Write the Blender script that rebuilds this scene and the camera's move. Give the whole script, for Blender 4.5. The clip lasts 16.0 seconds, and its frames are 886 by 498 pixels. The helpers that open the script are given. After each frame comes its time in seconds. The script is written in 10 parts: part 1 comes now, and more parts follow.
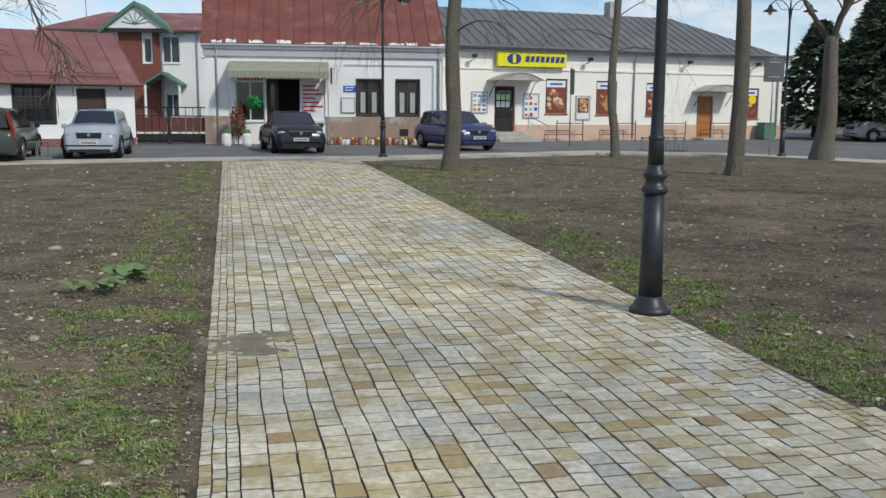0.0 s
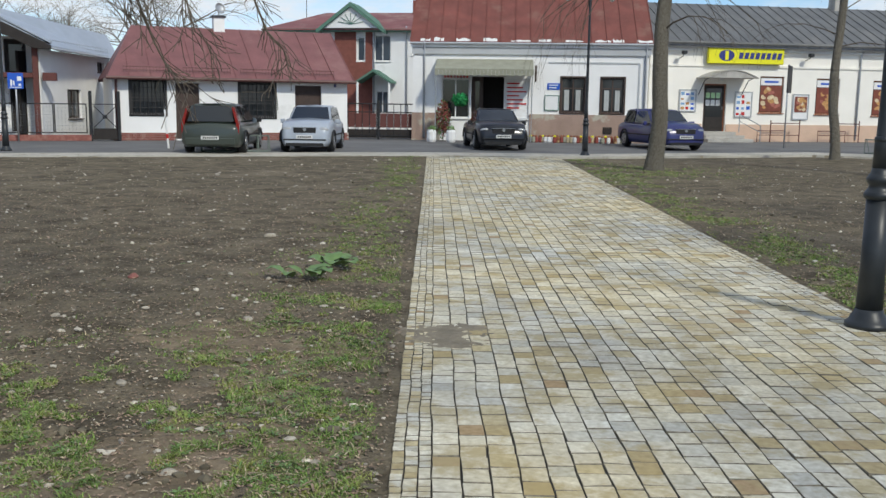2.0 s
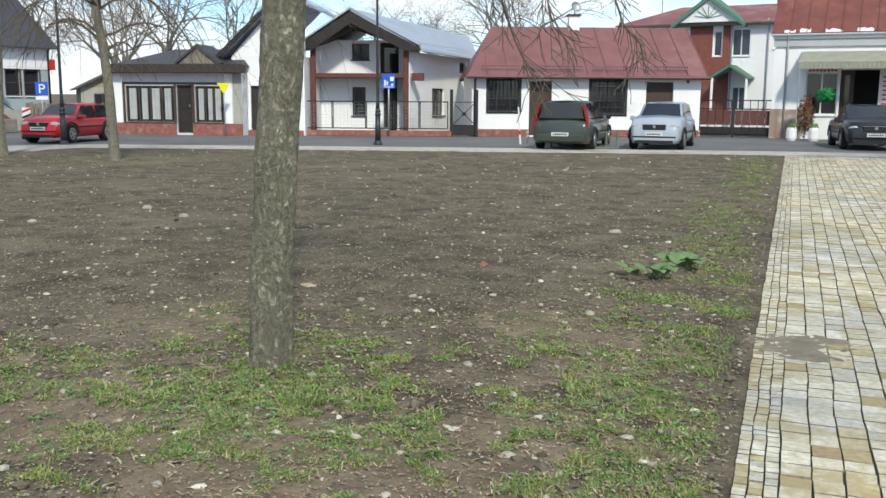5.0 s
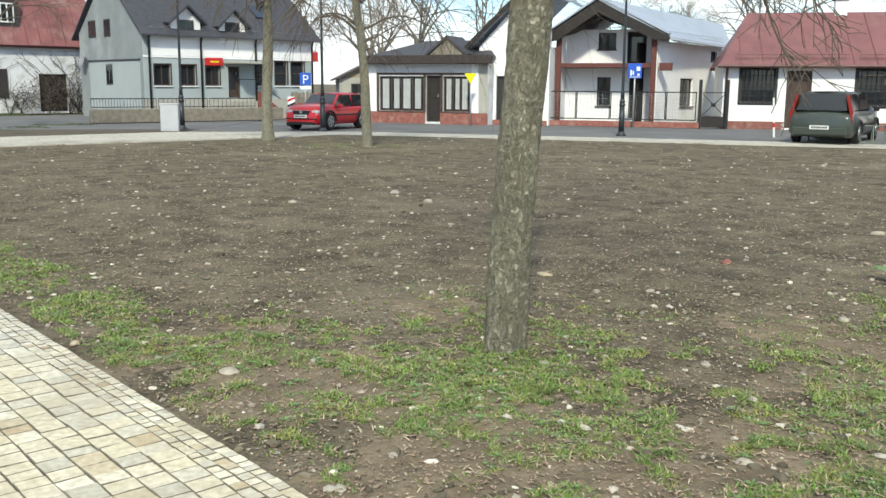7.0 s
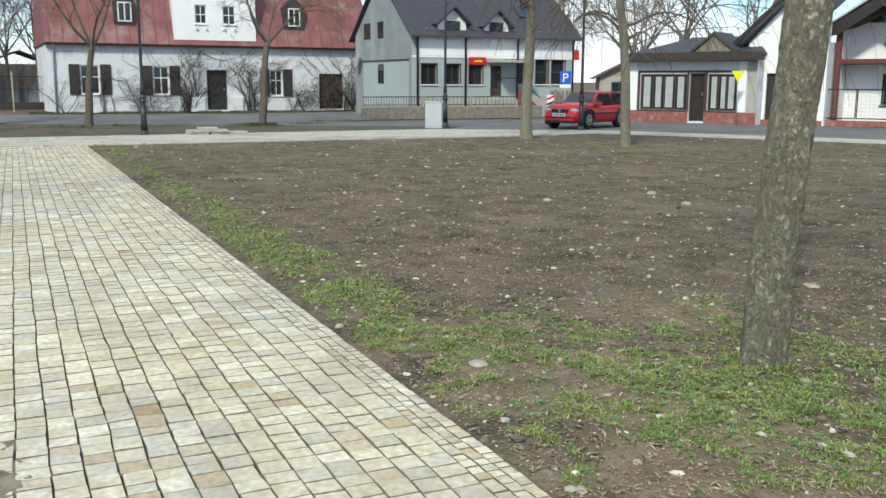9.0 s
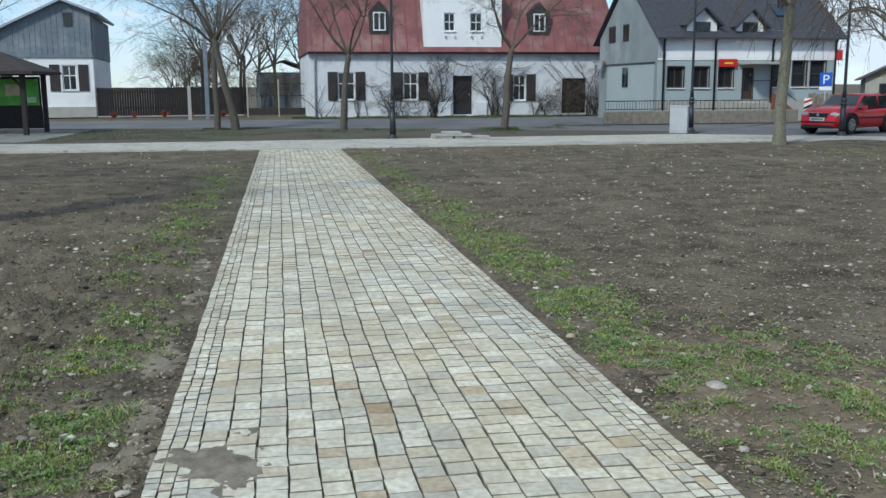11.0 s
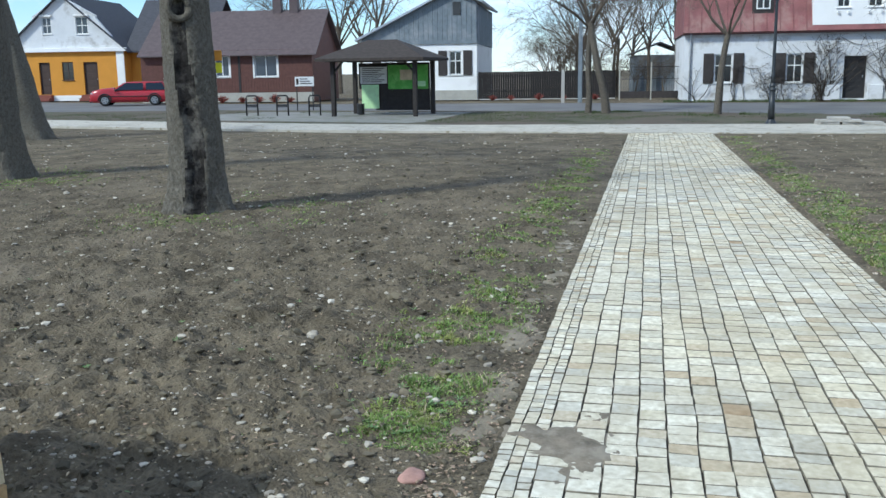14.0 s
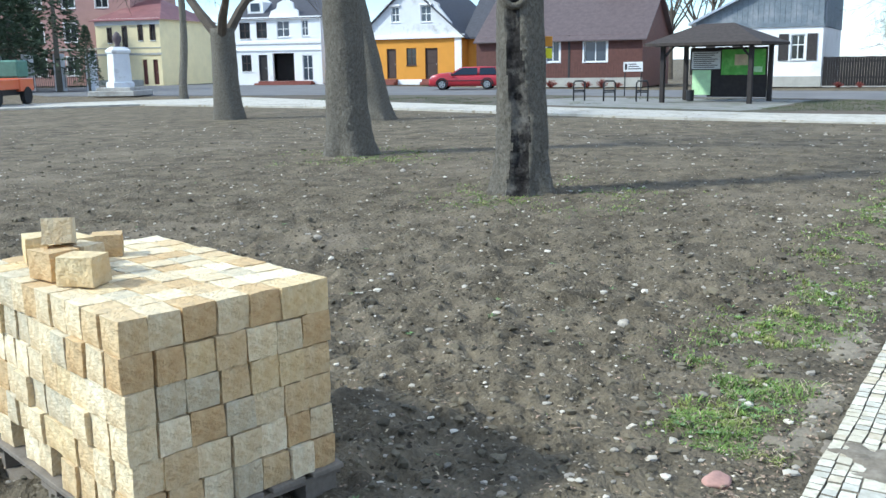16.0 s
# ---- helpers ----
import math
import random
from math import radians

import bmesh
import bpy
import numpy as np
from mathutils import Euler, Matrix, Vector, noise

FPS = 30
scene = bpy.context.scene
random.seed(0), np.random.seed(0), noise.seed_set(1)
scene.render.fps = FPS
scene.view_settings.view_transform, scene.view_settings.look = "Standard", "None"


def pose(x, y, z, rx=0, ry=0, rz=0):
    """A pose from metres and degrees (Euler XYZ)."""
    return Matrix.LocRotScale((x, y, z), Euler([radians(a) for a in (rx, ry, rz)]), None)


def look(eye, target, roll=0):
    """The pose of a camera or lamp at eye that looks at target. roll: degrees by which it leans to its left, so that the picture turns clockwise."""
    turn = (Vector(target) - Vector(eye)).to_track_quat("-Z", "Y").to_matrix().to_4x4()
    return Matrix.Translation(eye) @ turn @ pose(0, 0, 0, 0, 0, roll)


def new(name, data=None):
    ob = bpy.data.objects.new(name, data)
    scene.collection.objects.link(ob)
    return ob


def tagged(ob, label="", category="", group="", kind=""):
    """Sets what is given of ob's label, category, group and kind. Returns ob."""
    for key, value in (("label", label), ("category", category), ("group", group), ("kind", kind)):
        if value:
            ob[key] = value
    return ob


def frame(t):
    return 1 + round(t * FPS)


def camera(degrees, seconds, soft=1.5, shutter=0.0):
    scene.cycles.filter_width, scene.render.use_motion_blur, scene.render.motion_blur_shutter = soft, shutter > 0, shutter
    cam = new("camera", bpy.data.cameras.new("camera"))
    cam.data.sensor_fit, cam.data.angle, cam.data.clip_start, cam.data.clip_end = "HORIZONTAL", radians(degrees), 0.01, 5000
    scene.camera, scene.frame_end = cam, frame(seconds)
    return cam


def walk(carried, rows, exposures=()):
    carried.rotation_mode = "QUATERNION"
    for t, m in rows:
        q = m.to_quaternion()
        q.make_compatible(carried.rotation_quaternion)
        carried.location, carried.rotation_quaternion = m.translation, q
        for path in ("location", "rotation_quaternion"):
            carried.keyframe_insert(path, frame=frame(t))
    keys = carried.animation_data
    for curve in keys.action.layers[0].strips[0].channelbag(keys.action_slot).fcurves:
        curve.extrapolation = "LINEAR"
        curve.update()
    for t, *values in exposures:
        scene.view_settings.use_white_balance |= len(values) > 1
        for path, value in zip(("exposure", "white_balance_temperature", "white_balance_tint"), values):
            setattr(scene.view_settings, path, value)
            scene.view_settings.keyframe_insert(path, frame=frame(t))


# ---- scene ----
cam = camera(50.99, 16.0)
PATH = [
    (0.0, (0.400, 0.179, 1.615), (0.2311, 2.1488, 1.3119), 0.43),
    (0.5, (0.400, 0.180, 1.612), (0.1288, 2.1376, 1.3053), 0.49),
    (1.0, (0.394, 0.192, 1.612), (0.0154, 2.1305, 1.2997), 0.60),
    (1.5, (0.396, 0.197, 1.611), (-0.0929, 2.1112, 1.2984), 0.67),
    (2.0, (0.398, 0.196, 1.609), (-0.1859, 2.0832, 1.2968), 0.78),
    (2.5, (0.394, 0.204, 1.605), (-0.2770, 2.0630, 1.2973), 0.83),
    (3.0, (0.393, 0.207, 1.599), (-0.3713, 2.0290, 1.2921), 0.70),
    (3.5, (0.387, 0.219, 1.595), (-0.4576, 2.0060, 1.2873), 0.61),
    (4.0, (0.372, 0.223, 1.592), (-0.5639, 1.9622, 1.2781), 0.52),
    (4.5, (0.357, 0.227, 1.589), (-0.7324, 1.8737, 1.2696), 0.44),
    (7.0, (0.361, 0.222, 1.582), (-1.2135, 1.4051, 1.2338), 0.43),
    (7.5, (0.356, 0.225, 1.585), (-1.3021, 1.2862, 1.2317), 0.45),
    (8.0, (0.354, 0.223, 1.585), (-1.3757, 1.1631, 1.2293), 0.38),
    (8.5, (0.359, 0.228, 1.589), (-1.4255, 1.0590, 1.2320), 0.20),
    (9.0, (0.364, 0.221, 1.589), (-1.4713, 0.9333, 1.2340), 0.25),
    (11.5, (0.249, 0.272, 1.596), (-1.7196, 0.3515, 1.2520), -0.48),
    (12.0, (0.236, 0.271, 1.595), (-1.7320, 0.2015, 1.2485), -0.56),
    (12.5, (0.233, 0.274, 1.594), (-1.7228, 0.0683, 1.2317), -0.55),
    (13.0, (0.228, 0.270, 1.596), (-1.7104, -0.0573, 1.2257), -0.65),
    (13.5, (0.225, 0.267, 1.597), (-1.6960, -0.1503, 1.2260), -0.66),
    (14.0, (0.226, 0.266, 1.598), (-1.6626, -0.2759, 1.2247), -0.81),
    (14.5, (0.222, 0.268, 1.599), (-1.6165, -0.4229, 1.2220), -0.81),
    (15.0, (0.223, 0.268, 1.599), (-1.5463, -0.5851, 1.2222), -0.86),
    (15.5, (0.224, 0.263, 1.600), (-1.4605, -0.7460, 1.2210), -0.69),
    (16.0, (0.220, 0.272, 1.602), (-1.3713, -0.8739, 1.2082), -0.88),
]
# exposure (stops) and white balance follow the clip's camera
EXPOSURES = [
    (0.0, -0.14, 6700, 5),
    (2.5, 0.0, 6700, 5),
    (4.5, 0.26, 6700, 4),
    (7.0, 0.62, 7050, 1),
    (8.0, 0.61, 7050, 1),
    (9.0, 0.38, 6750, 1),
    (11.5, -0.04, 6000, 1),
    (13.0, 0.08, 6000, 1),
    (14.5, 0.53, 5900, 1),
    (16.0, 0.88, 5900, 1),
]
walk(cam, [(t, look(eye, target, roll)) for t, eye, target, roll in PATH], EXPOSURES)

# ---- daylight: bright broken cloud, hazy sun from behind and right of the first view ----
SUN_AZ = radians(130.5)   # compass of the sun, from +y towards +x
SUN_EL = radians(40.0)
world = bpy.data.worlds.new("sky")
scene.world = world
world.use_nodes = True
wn, wl = world.node_tree.nodes, world.node_tree.links
sky = wn.new("ShaderNodeTexSky")
sky.sky_type, sky.sun_disc = "NISHITA", False
sky.sun_elevation, sky.sun_rotation = SUN_EL, SUN_AZ
sky.air_density, sky.dust_density, sky.ozone_density = 1.0, 0.1, 3.0
tc = wn.new("ShaderNodeTexCoord")
cmap = wn.new("ShaderNodeMapping")
cmap.inputs["Scale"].default_value = (1.0, 1.0, 2.6)
wl.new(tc.outputs["Generated"], cmap.inputs["Vector"])
cloud = wn.new("ShaderNodeTexNoise")
cloud.inputs["Scale"].default_value = 3.2
cloud.inputs["Detail"].default_value = 7.0
cloud.inputs["Roughness"].default_value = 0.62
wl.new(cmap.outputs["Vector"], cloud.inputs["Vector"])
cr = wn.new("ShaderNodeValToRGB")
cr.color_ramp.elements[0].position, cr.color_ramp.elements[1].position = 0.44, 0.58
wl.new(cloud.outputs["Fac"], cr.inputs["Fac"])
cmix = wn.new("ShaderNodeMixRGB")
cmix.inputs["Color2"].default_value = (5.7, 6.1, 6.9, 1)
wl.new(cr.outputs["Color"], cmix.inputs["Fac"])
blue = wn.new("ShaderNodeMixRGB")
blue.blend_type = "MULTIPLY"
blue.inputs["Fac"].default_value = 1.0
blue.inputs["Color2"].default_value = (0.72, 0.82, 1.0, 1)
wl.new(sky.outputs["Color"], blue.inputs["Color1"])
wl.new(blue.outputs["Color"], cmix.inputs["Color1"])
wbg = wn["Background"]
wbg.inputs["Strength"].default_value = 0.143
wl.new(cmix.outputs["Color"], wbg.inputs["Color"])
sun = new("sun", bpy.data.lights.new("sun", "SUN"))
sun.data.energy, sun.data.angle, sun.data.color = 2.55, radians(5.0), (1.0, 0.96, 0.89)
SUN_FROM = Vector((math.cos(SUN_EL) * math.sin(SUN_AZ), math.cos(SUN_EL) * math.cos(SUN_AZ), math.sin(SUN_EL)))
sun.matrix_world = look(SUN_FROM * 60, (0, 0, 0))


# ---- materials ----
def mat(name, col, rough=0.8, var=0.25, scale=4.0, bump=0.15, fine=60.0, metal=0.0, stain=None, stain_scale=0.8, stain_at=(0.52, 0.66), spec=0.4, island=0.0, bump_dist=0.01):
    """A painted, mineral or metal surface: base colour with mottling at two scales, optional stains and relief."""
    m = bpy.data.materials.new(name)
    m.use_nodes = True
    n, l = m.node_tree.nodes, m.node_tree.links
    b = n["Principled BSDF"]
    b.inputs["Roughness"].default_value, b.inputs["Metallic"].default_value = rough, metal
    b.inputs["Specular IOR Level"].default_value = spec
    t = n.new("ShaderNodeTexCoord")
    big, small = n.new("ShaderNodeTexNoise"), n.new("ShaderNodeTexNoise")
    for node, s, d in ((big, scale, 6), (small, fine, 4)):
        node.inputs["Scale"].default_value, node.inputs["Detail"].default_value = s, d
        node.inputs["Roughness"].default_value = 0.6
        l.new(t.outputs["Object"], node.inputs["Vector"])
    add = n.new("ShaderNodeMath")
    add.operation = "MULTIPLY_ADD"
    l.new(small.outputs["Fac"], add.inputs[0])
    add.inputs[1].default_value = 0.5
    l.new(big.outputs["Fac"], add.inputs[2])
    ramp = n.new("ShaderNodeValToRGB")
    e = ramp.color_ramp.elements
    e[0].position, e[1].position = 0.5, 1.0
    e[0].color = (*[c * (1 - var) for c in col], 1)
    e[1].color = (*[min(1, c * (1 + var)) for c in col], 1)
    l.new(add.outputs[0], ramp.inputs["Fac"])
    out = ramp.outputs["Color"]
    if stain:
        sn = n.new("ShaderNodeTexNoise")
        sn.inputs["Scale"].default_value, sn.inputs["Detail"].default_value = stain_scale, 9
        sn.inputs["Roughness"].default_value = 0.65
        l.new(t.outputs["Object"], sn.inputs["Vector"])
        sr = n.new("ShaderNodeValToRGB")
        sr.color_ramp.elements[0].position, sr.color_ramp.elements[1].position = stain_at
        l.new(sn.outputs["Fac"], sr.inputs["Fac"])
        mx = n.new("ShaderNodeMixRGB")
        mx.inputs["Color2"].default_value = (*stain, 1)
        l.new(sr.outputs["Color"], mx.inputs["Fac"])
        l.new(out, mx.inputs["Color1"])
        out = mx.outputs["Color"]
    if island:
        g = n.new("ShaderNodeNewGeometry")
        hs = n.new("ShaderNodeHueSaturation")
        mr = n.new("ShaderNodeMapRange")
        mr.inputs["To Min"].default_value, mr.inputs["To Max"].default_value = 1 - island, 1 + island
        l.new(g.outputs["Random Per Island"], mr.inputs["Value"])
        l.new(mr.outputs["Result"], hs.inputs["Value"])
        l.new(out, hs.inputs["Color"])
        out = hs.outputs["Color"]
    l.new(out, b.inputs["Base Color"])
    if bump:
        bp = n.new("ShaderNodeBump")
        bp.inputs["Strength"].default_value, bp.inputs["Distance"].default_value = bump, bump_dist
        l.new(add.outputs[0], bp.inputs["Height"])
        l.new(bp.outputs["Normal"], b.inputs["Normal"])
    return m


def glass_mat(name, tint, rough=0.06):
    """A dark pane that mirrors the sky: the room behind is unlit."""
    m = bpy.data.materials.new(name)
    m.use_nodes = True
    b = m.node_tree.nodes["Principled BSDF"]
    b.inputs["Base Color"].default_value = (*tint, 1)
    b.inputs["Roughness"].default_value = rough
    b.inputs["Specular IOR Level"].default_value = 0.6
    return m


def sett_mat(name, per_object, warm):
    """Split sandstone cubes: cream, grey and rust pieces mixed, with rough faces and dirt."""
    m = bpy.data.materials.new(name)
    m.use_nodes = True
    n, l = m.node_tree.nodes, m.node_tree.links
    b = n["Principled BSDF"]
    b.inputs["Roughness"].default_value = 0.85
    b.inputs["Specular IOR Level"].default_value = 0.25
    if per_object:
        rnd = n.new("ShaderNodeObjectInfo").outputs["Random"]
    else:
        rnd = n.new("ShaderNodeNewGeometry").outputs["Random Per Island"]
    ramp = n.new("ShaderNodeValToRGB")
    ramp.color_ramp.interpolation = "CONSTANT"
    cols = [(0.0, (0.75, 0.71, 0.61)), (0.15, (0.80, 0.765, 0.67)), (0.32, (0.70, 0.685, 0.63)), (0.46, (0.87, 0.845, 0.765)), (0.62, (0.77, 0.73, 0.62)),
            (0.74, (0.63, 0.62, 0.575)), (0.84, (0.66, 0.58, 0.40)), (0.915, (0.54, 0.45, 0.275)), (0.955, (0.48, 0.355, 0.225)), (0.972, (0.88, 0.86, 0.79))]
    if not warm:
        cols[6:9] = [(0.86, (0.67, 0.60, 0.49)), (0.925, (0.60, 0.51, 0.39)), (0.96, (0.47, 0.35, 0.235))]
    el = ramp.color_ramp.elements
    for i, (p, c) in enumerate(cols):
        e = el[i] if i < 2 else el.new(p)
        e.position, e.color = p, (*c, 1)
    l.new(rnd, ramp.inputs["Fac"])
    t = n.new("ShaderNodeTexCoord")
    geo = n.new("ShaderNodeNewGeometry")
    n1, n2 = n.new("ShaderNodeTexNoise"), n.new("ShaderNodeTexNoise")
    n1.inputs["Scale"].default_value, n1.inputs["Detail"].default_value = 1.1, 7
    n2.inputs["Scale"].default_value, n2.inputs["Detail"].default_value = 26, 8
    l.new(geo.outputs["Position"], n1.inputs["Vector"])
    l.new(geo.outputs["Position"], n2.inputs["Vector"])
    mul = n.new("ShaderNodeMixRGB")
    mul.blend_type = "MULTIPLY"
    mul.inputs["Fac"].default_value = 0.85
    r2 = n.new("ShaderNodeValToRGB")
    r2.color_ramp.elements[0].position, r2.color_ramp.elements[1].position = 0.3, 0.72
    r2.color_ramp.elements[0].color, r2.color_ramp.elements[1].color = (0.60, 0.555, 0.47, 1), (1, 0.98, 0.94, 1)
    l.new(n2.outputs["Fac"], r2.inputs["Fac"])
    l.new(ramp.outputs["Color"], mul.inputs["Color1"])
    l.new(r2.outputs["Color"], mul.inputs["Color2"])
    dirt = n.new("ShaderNodeMixRGB")
    r1 = n.new("ShaderNodeValToRGB")
    r1.color_ramp.elements[0].position, r1.color_ramp.elements[1].position = 0.50, 0.74
    r1.color_ramp.elements[1].color = (0.55, 0.55, 0.55, 1)
    l.new(n1.outputs["Fac"], r1.inputs["Fac"])
    l.new(r1.outputs["Color"], dirt.inputs["Fac"])
    l.new(mul.outputs["Color"], dirt.inputs["Color1"])
    dirt.inputs["Color2"].default_value = (0.30, 0.25, 0.18, 1)
    n3 = n.new("ShaderNodeTexNoise")
    n3.inputs["Scale"].default_value, n3.inputs["Detail"].default_value = 2.4, 10
    n3.inputs["Roughness"].default_value = 0.7
    l.new(geo.outputs["Position"], n3.inputs["Vector"])
    r3 = n.new("ShaderNodeValToRGB")
    r3.color_ramp.elements[0].position, r3.color_ramp.elements[1].position = 0.49, 0.60
    r3.color_ramp.elements[1].color = (0.8, 0.8, 0.8, 1) if warm else (0.5, 0.5, 0.5, 1)
    l.new(n3.outputs["Fac"], r3.inputs["Fac"])
    lime = n.new("ShaderNodeMixRGB")
    lime.inputs["Color2"].default_value = (0.43, 0.345, 0.19, 1) if warm else (0.46, 0.40, 0.29, 1)
    l.new(r3.outputs["Color"], lime.inputs["Fac"])
    l.new(dirt.outputs["Color"], lime.inputs["Color1"])
    # broad drifts of bluish and of yellowish stone
    n4 = n.new("ShaderNodeTexNoise")
    n4.inputs["Scale"].default_value, n4.inputs["Detail"].default_value = 0.45, 4
    l.new(geo.outputs["Position"], n4.inputs["Vector"])
    r4 = n.new("ShaderNodeValToRGB")
    r4.color_ramp.elements[0].position, r4.color_ramp.elements[1].position = 0.38, 0.62
    r4.color_ramp.elements[0].color, r4.color_ramp.elements[1].color = (0.86, 0.90, 0.945, 1), (1.0, 0.955, 0.80, 1)
    if not warm:
        r4.color_ramp.elements[0].color, r4.color_ramp.elements[1].color = (0.965, 0.98, 0.97, 1), (1.0, 0.975, 0.885, 1)
    l.new(n4.outputs["Fac"], r4.inputs["Fac"])
    tint = n.new("ShaderNodeMixRGB")
    tint.blend_type = "MULTIPLY"
    tint.inputs["Fac"].default_value = 1.0
    l.new(lime.outputs["Color"], tint.inputs["Color1"])
    l.new(r4.outputs["Color"], tint.inputs["Color2"])
    l.new(tint.outputs["Color"], b.inputs["Base Color"])
    bp = n.new("ShaderNodeBump")
    bp.inputs["Strength"].default_value, bp.inputs["Distance"].default_value = 0.5, 0.006
    l.new(n2.outputs["Fac"], bp.inputs["Height"])
    l.new(bp.outputs["Normal"], b.inputs["Normal"])
    return m


def bark_mat(name, col, lichen, amount):
    """Cracked bark: plates split by upright fissures, with pale lichen."""
    m = bpy.data.materials.new(name)
    m.use_nodes = True
    n, l = m.node_tree.nodes, m.node_tree.links
    b = n["Principled BSDF"]
    b.inputs["Roughness"].default_value, b.inputs["Specular IOR Level"].default_value = 0.95, 0.2
    t, mp = n.new("ShaderNodeTexCoord"), n.new("ShaderNodeMapping")
    mp.inputs["Scale"].default_value = (1.0, 1.0, 0.7)
    l.new(t.outputs["Object"], mp.inputs["Vector"])
    warp = n.new("ShaderNodeTexNoise")
    warp.inputs["Scale"].default_value, warp.inputs["Detail"].default_value = 9, 5
    l.new(mp.outputs["Vector"], warp.inputs["Vector"])
    push = n.new("ShaderNodeMixRGB")
    push.blend_type, push.inputs["Fac"].default_value = "ADD", 0.16
    l.new(mp.outputs["Vector"], push.inputs["Color1"])
    l.new(warp.outputs["Color"], push.inputs["Color2"])
    vo = n.new("ShaderNodeTexNoise")
    vo.inputs["Scale"].default_value, vo.inputs["Detail"].default_value, vo.inputs["Roughness"].default_value = 30, 8, 0.72
    l.new(push.outputs["Color"], vo.inputs["Vector"])
    crack = n.new("ShaderNodeValToRGB")
    crack.color_ramp.elements[0].position, crack.color_ramp.elements[1].position = 0.36, 0.58
    l.new(vo.outputs["Fac"], crack.inputs["Fac"])
    fine, blot = n.new("ShaderNodeTexNoise"), n.new("ShaderNodeTexNoise")
    fine.inputs["Scale"].default_value, fine.inputs["Detail"].default_value = 60, 6
    blot.inputs["Scale"].default_value, blot.inputs["Detail"].default_value = 13, 8
    l.new(t.outputs["Object"], fine.inputs["Vector"])
    l.new(t.outputs["Object"], blot.inputs["Vector"])
    base = n.new("ShaderNodeMixRGB")
    base.inputs["Color1"].default_value = (*[c * 0.62 for c in col], 1)
    base.inputs["Color2"].default_value = (*[c * 1.15 for c in col], 1)
    l.new(crack.outputs["Color"], base.inputs["Fac"])
    lr = n.new("ShaderNodeValToRGB")
    lr.color_ramp.elements[0].position, lr.color_ramp.elements[1].position = 0.62 - amount * 0.25, 0.78 - amount * 0.2
    mixn = n.new("ShaderNodeMath")
    mixn.operation = "MULTIPLY_ADD"
    mixn.inputs[1].default_value = 0.7
    l.new(fine.outputs["Fac"], mixn.inputs[0])
    half = n.new("ShaderNodeMath")
    half.operation = "MULTIPLY"
    half.inputs[1].default_value = 0.35
    l.new(blot.outputs["Fac"], half.inputs[0])
    l.new(half.outputs[0], mixn.inputs[2])
    l.new(mixn.outputs[0], lr.inputs["Fac"])
    lm = n.new("ShaderNodeMath")
    lm.operation = "MULTIPLY"
    l.new(lr.outputs["Color"], lm.inputs[0])
    l.new(crack.outputs["Color"], lm.inputs[1])
    lich = n.new("ShaderNodeMixRGB")
    lich.inputs["Color2"].default_value = (*lichen, 1)
    l.new(lm.outputs[0], lich.inputs["Fac"])
    l.new(base.outputs["Color"], lich.inputs["Color1"])
    l.new(lich.outputs["Color"], b.inputs["Base Color"])
    ht = n.new("ShaderNodeMath")
    ht.operation = "MULTIPLY_ADD"
    ht.inputs[1].default_value = 0.4
    l.new(fine.outputs["Fac"], ht.inputs[0])
    l.new(crack.outputs["Color"], ht.inputs[2])
    bp = n.new("ShaderNodeBump")
    bp.inputs["Strength"].default_value, bp.inputs["Distance"].default_value = 0.9, 0.02
    l.new(ht.outputs[0], bp.inputs["Height"])
    l.new(bp.outputs["Normal"], b.inputs["Normal"])
    return m


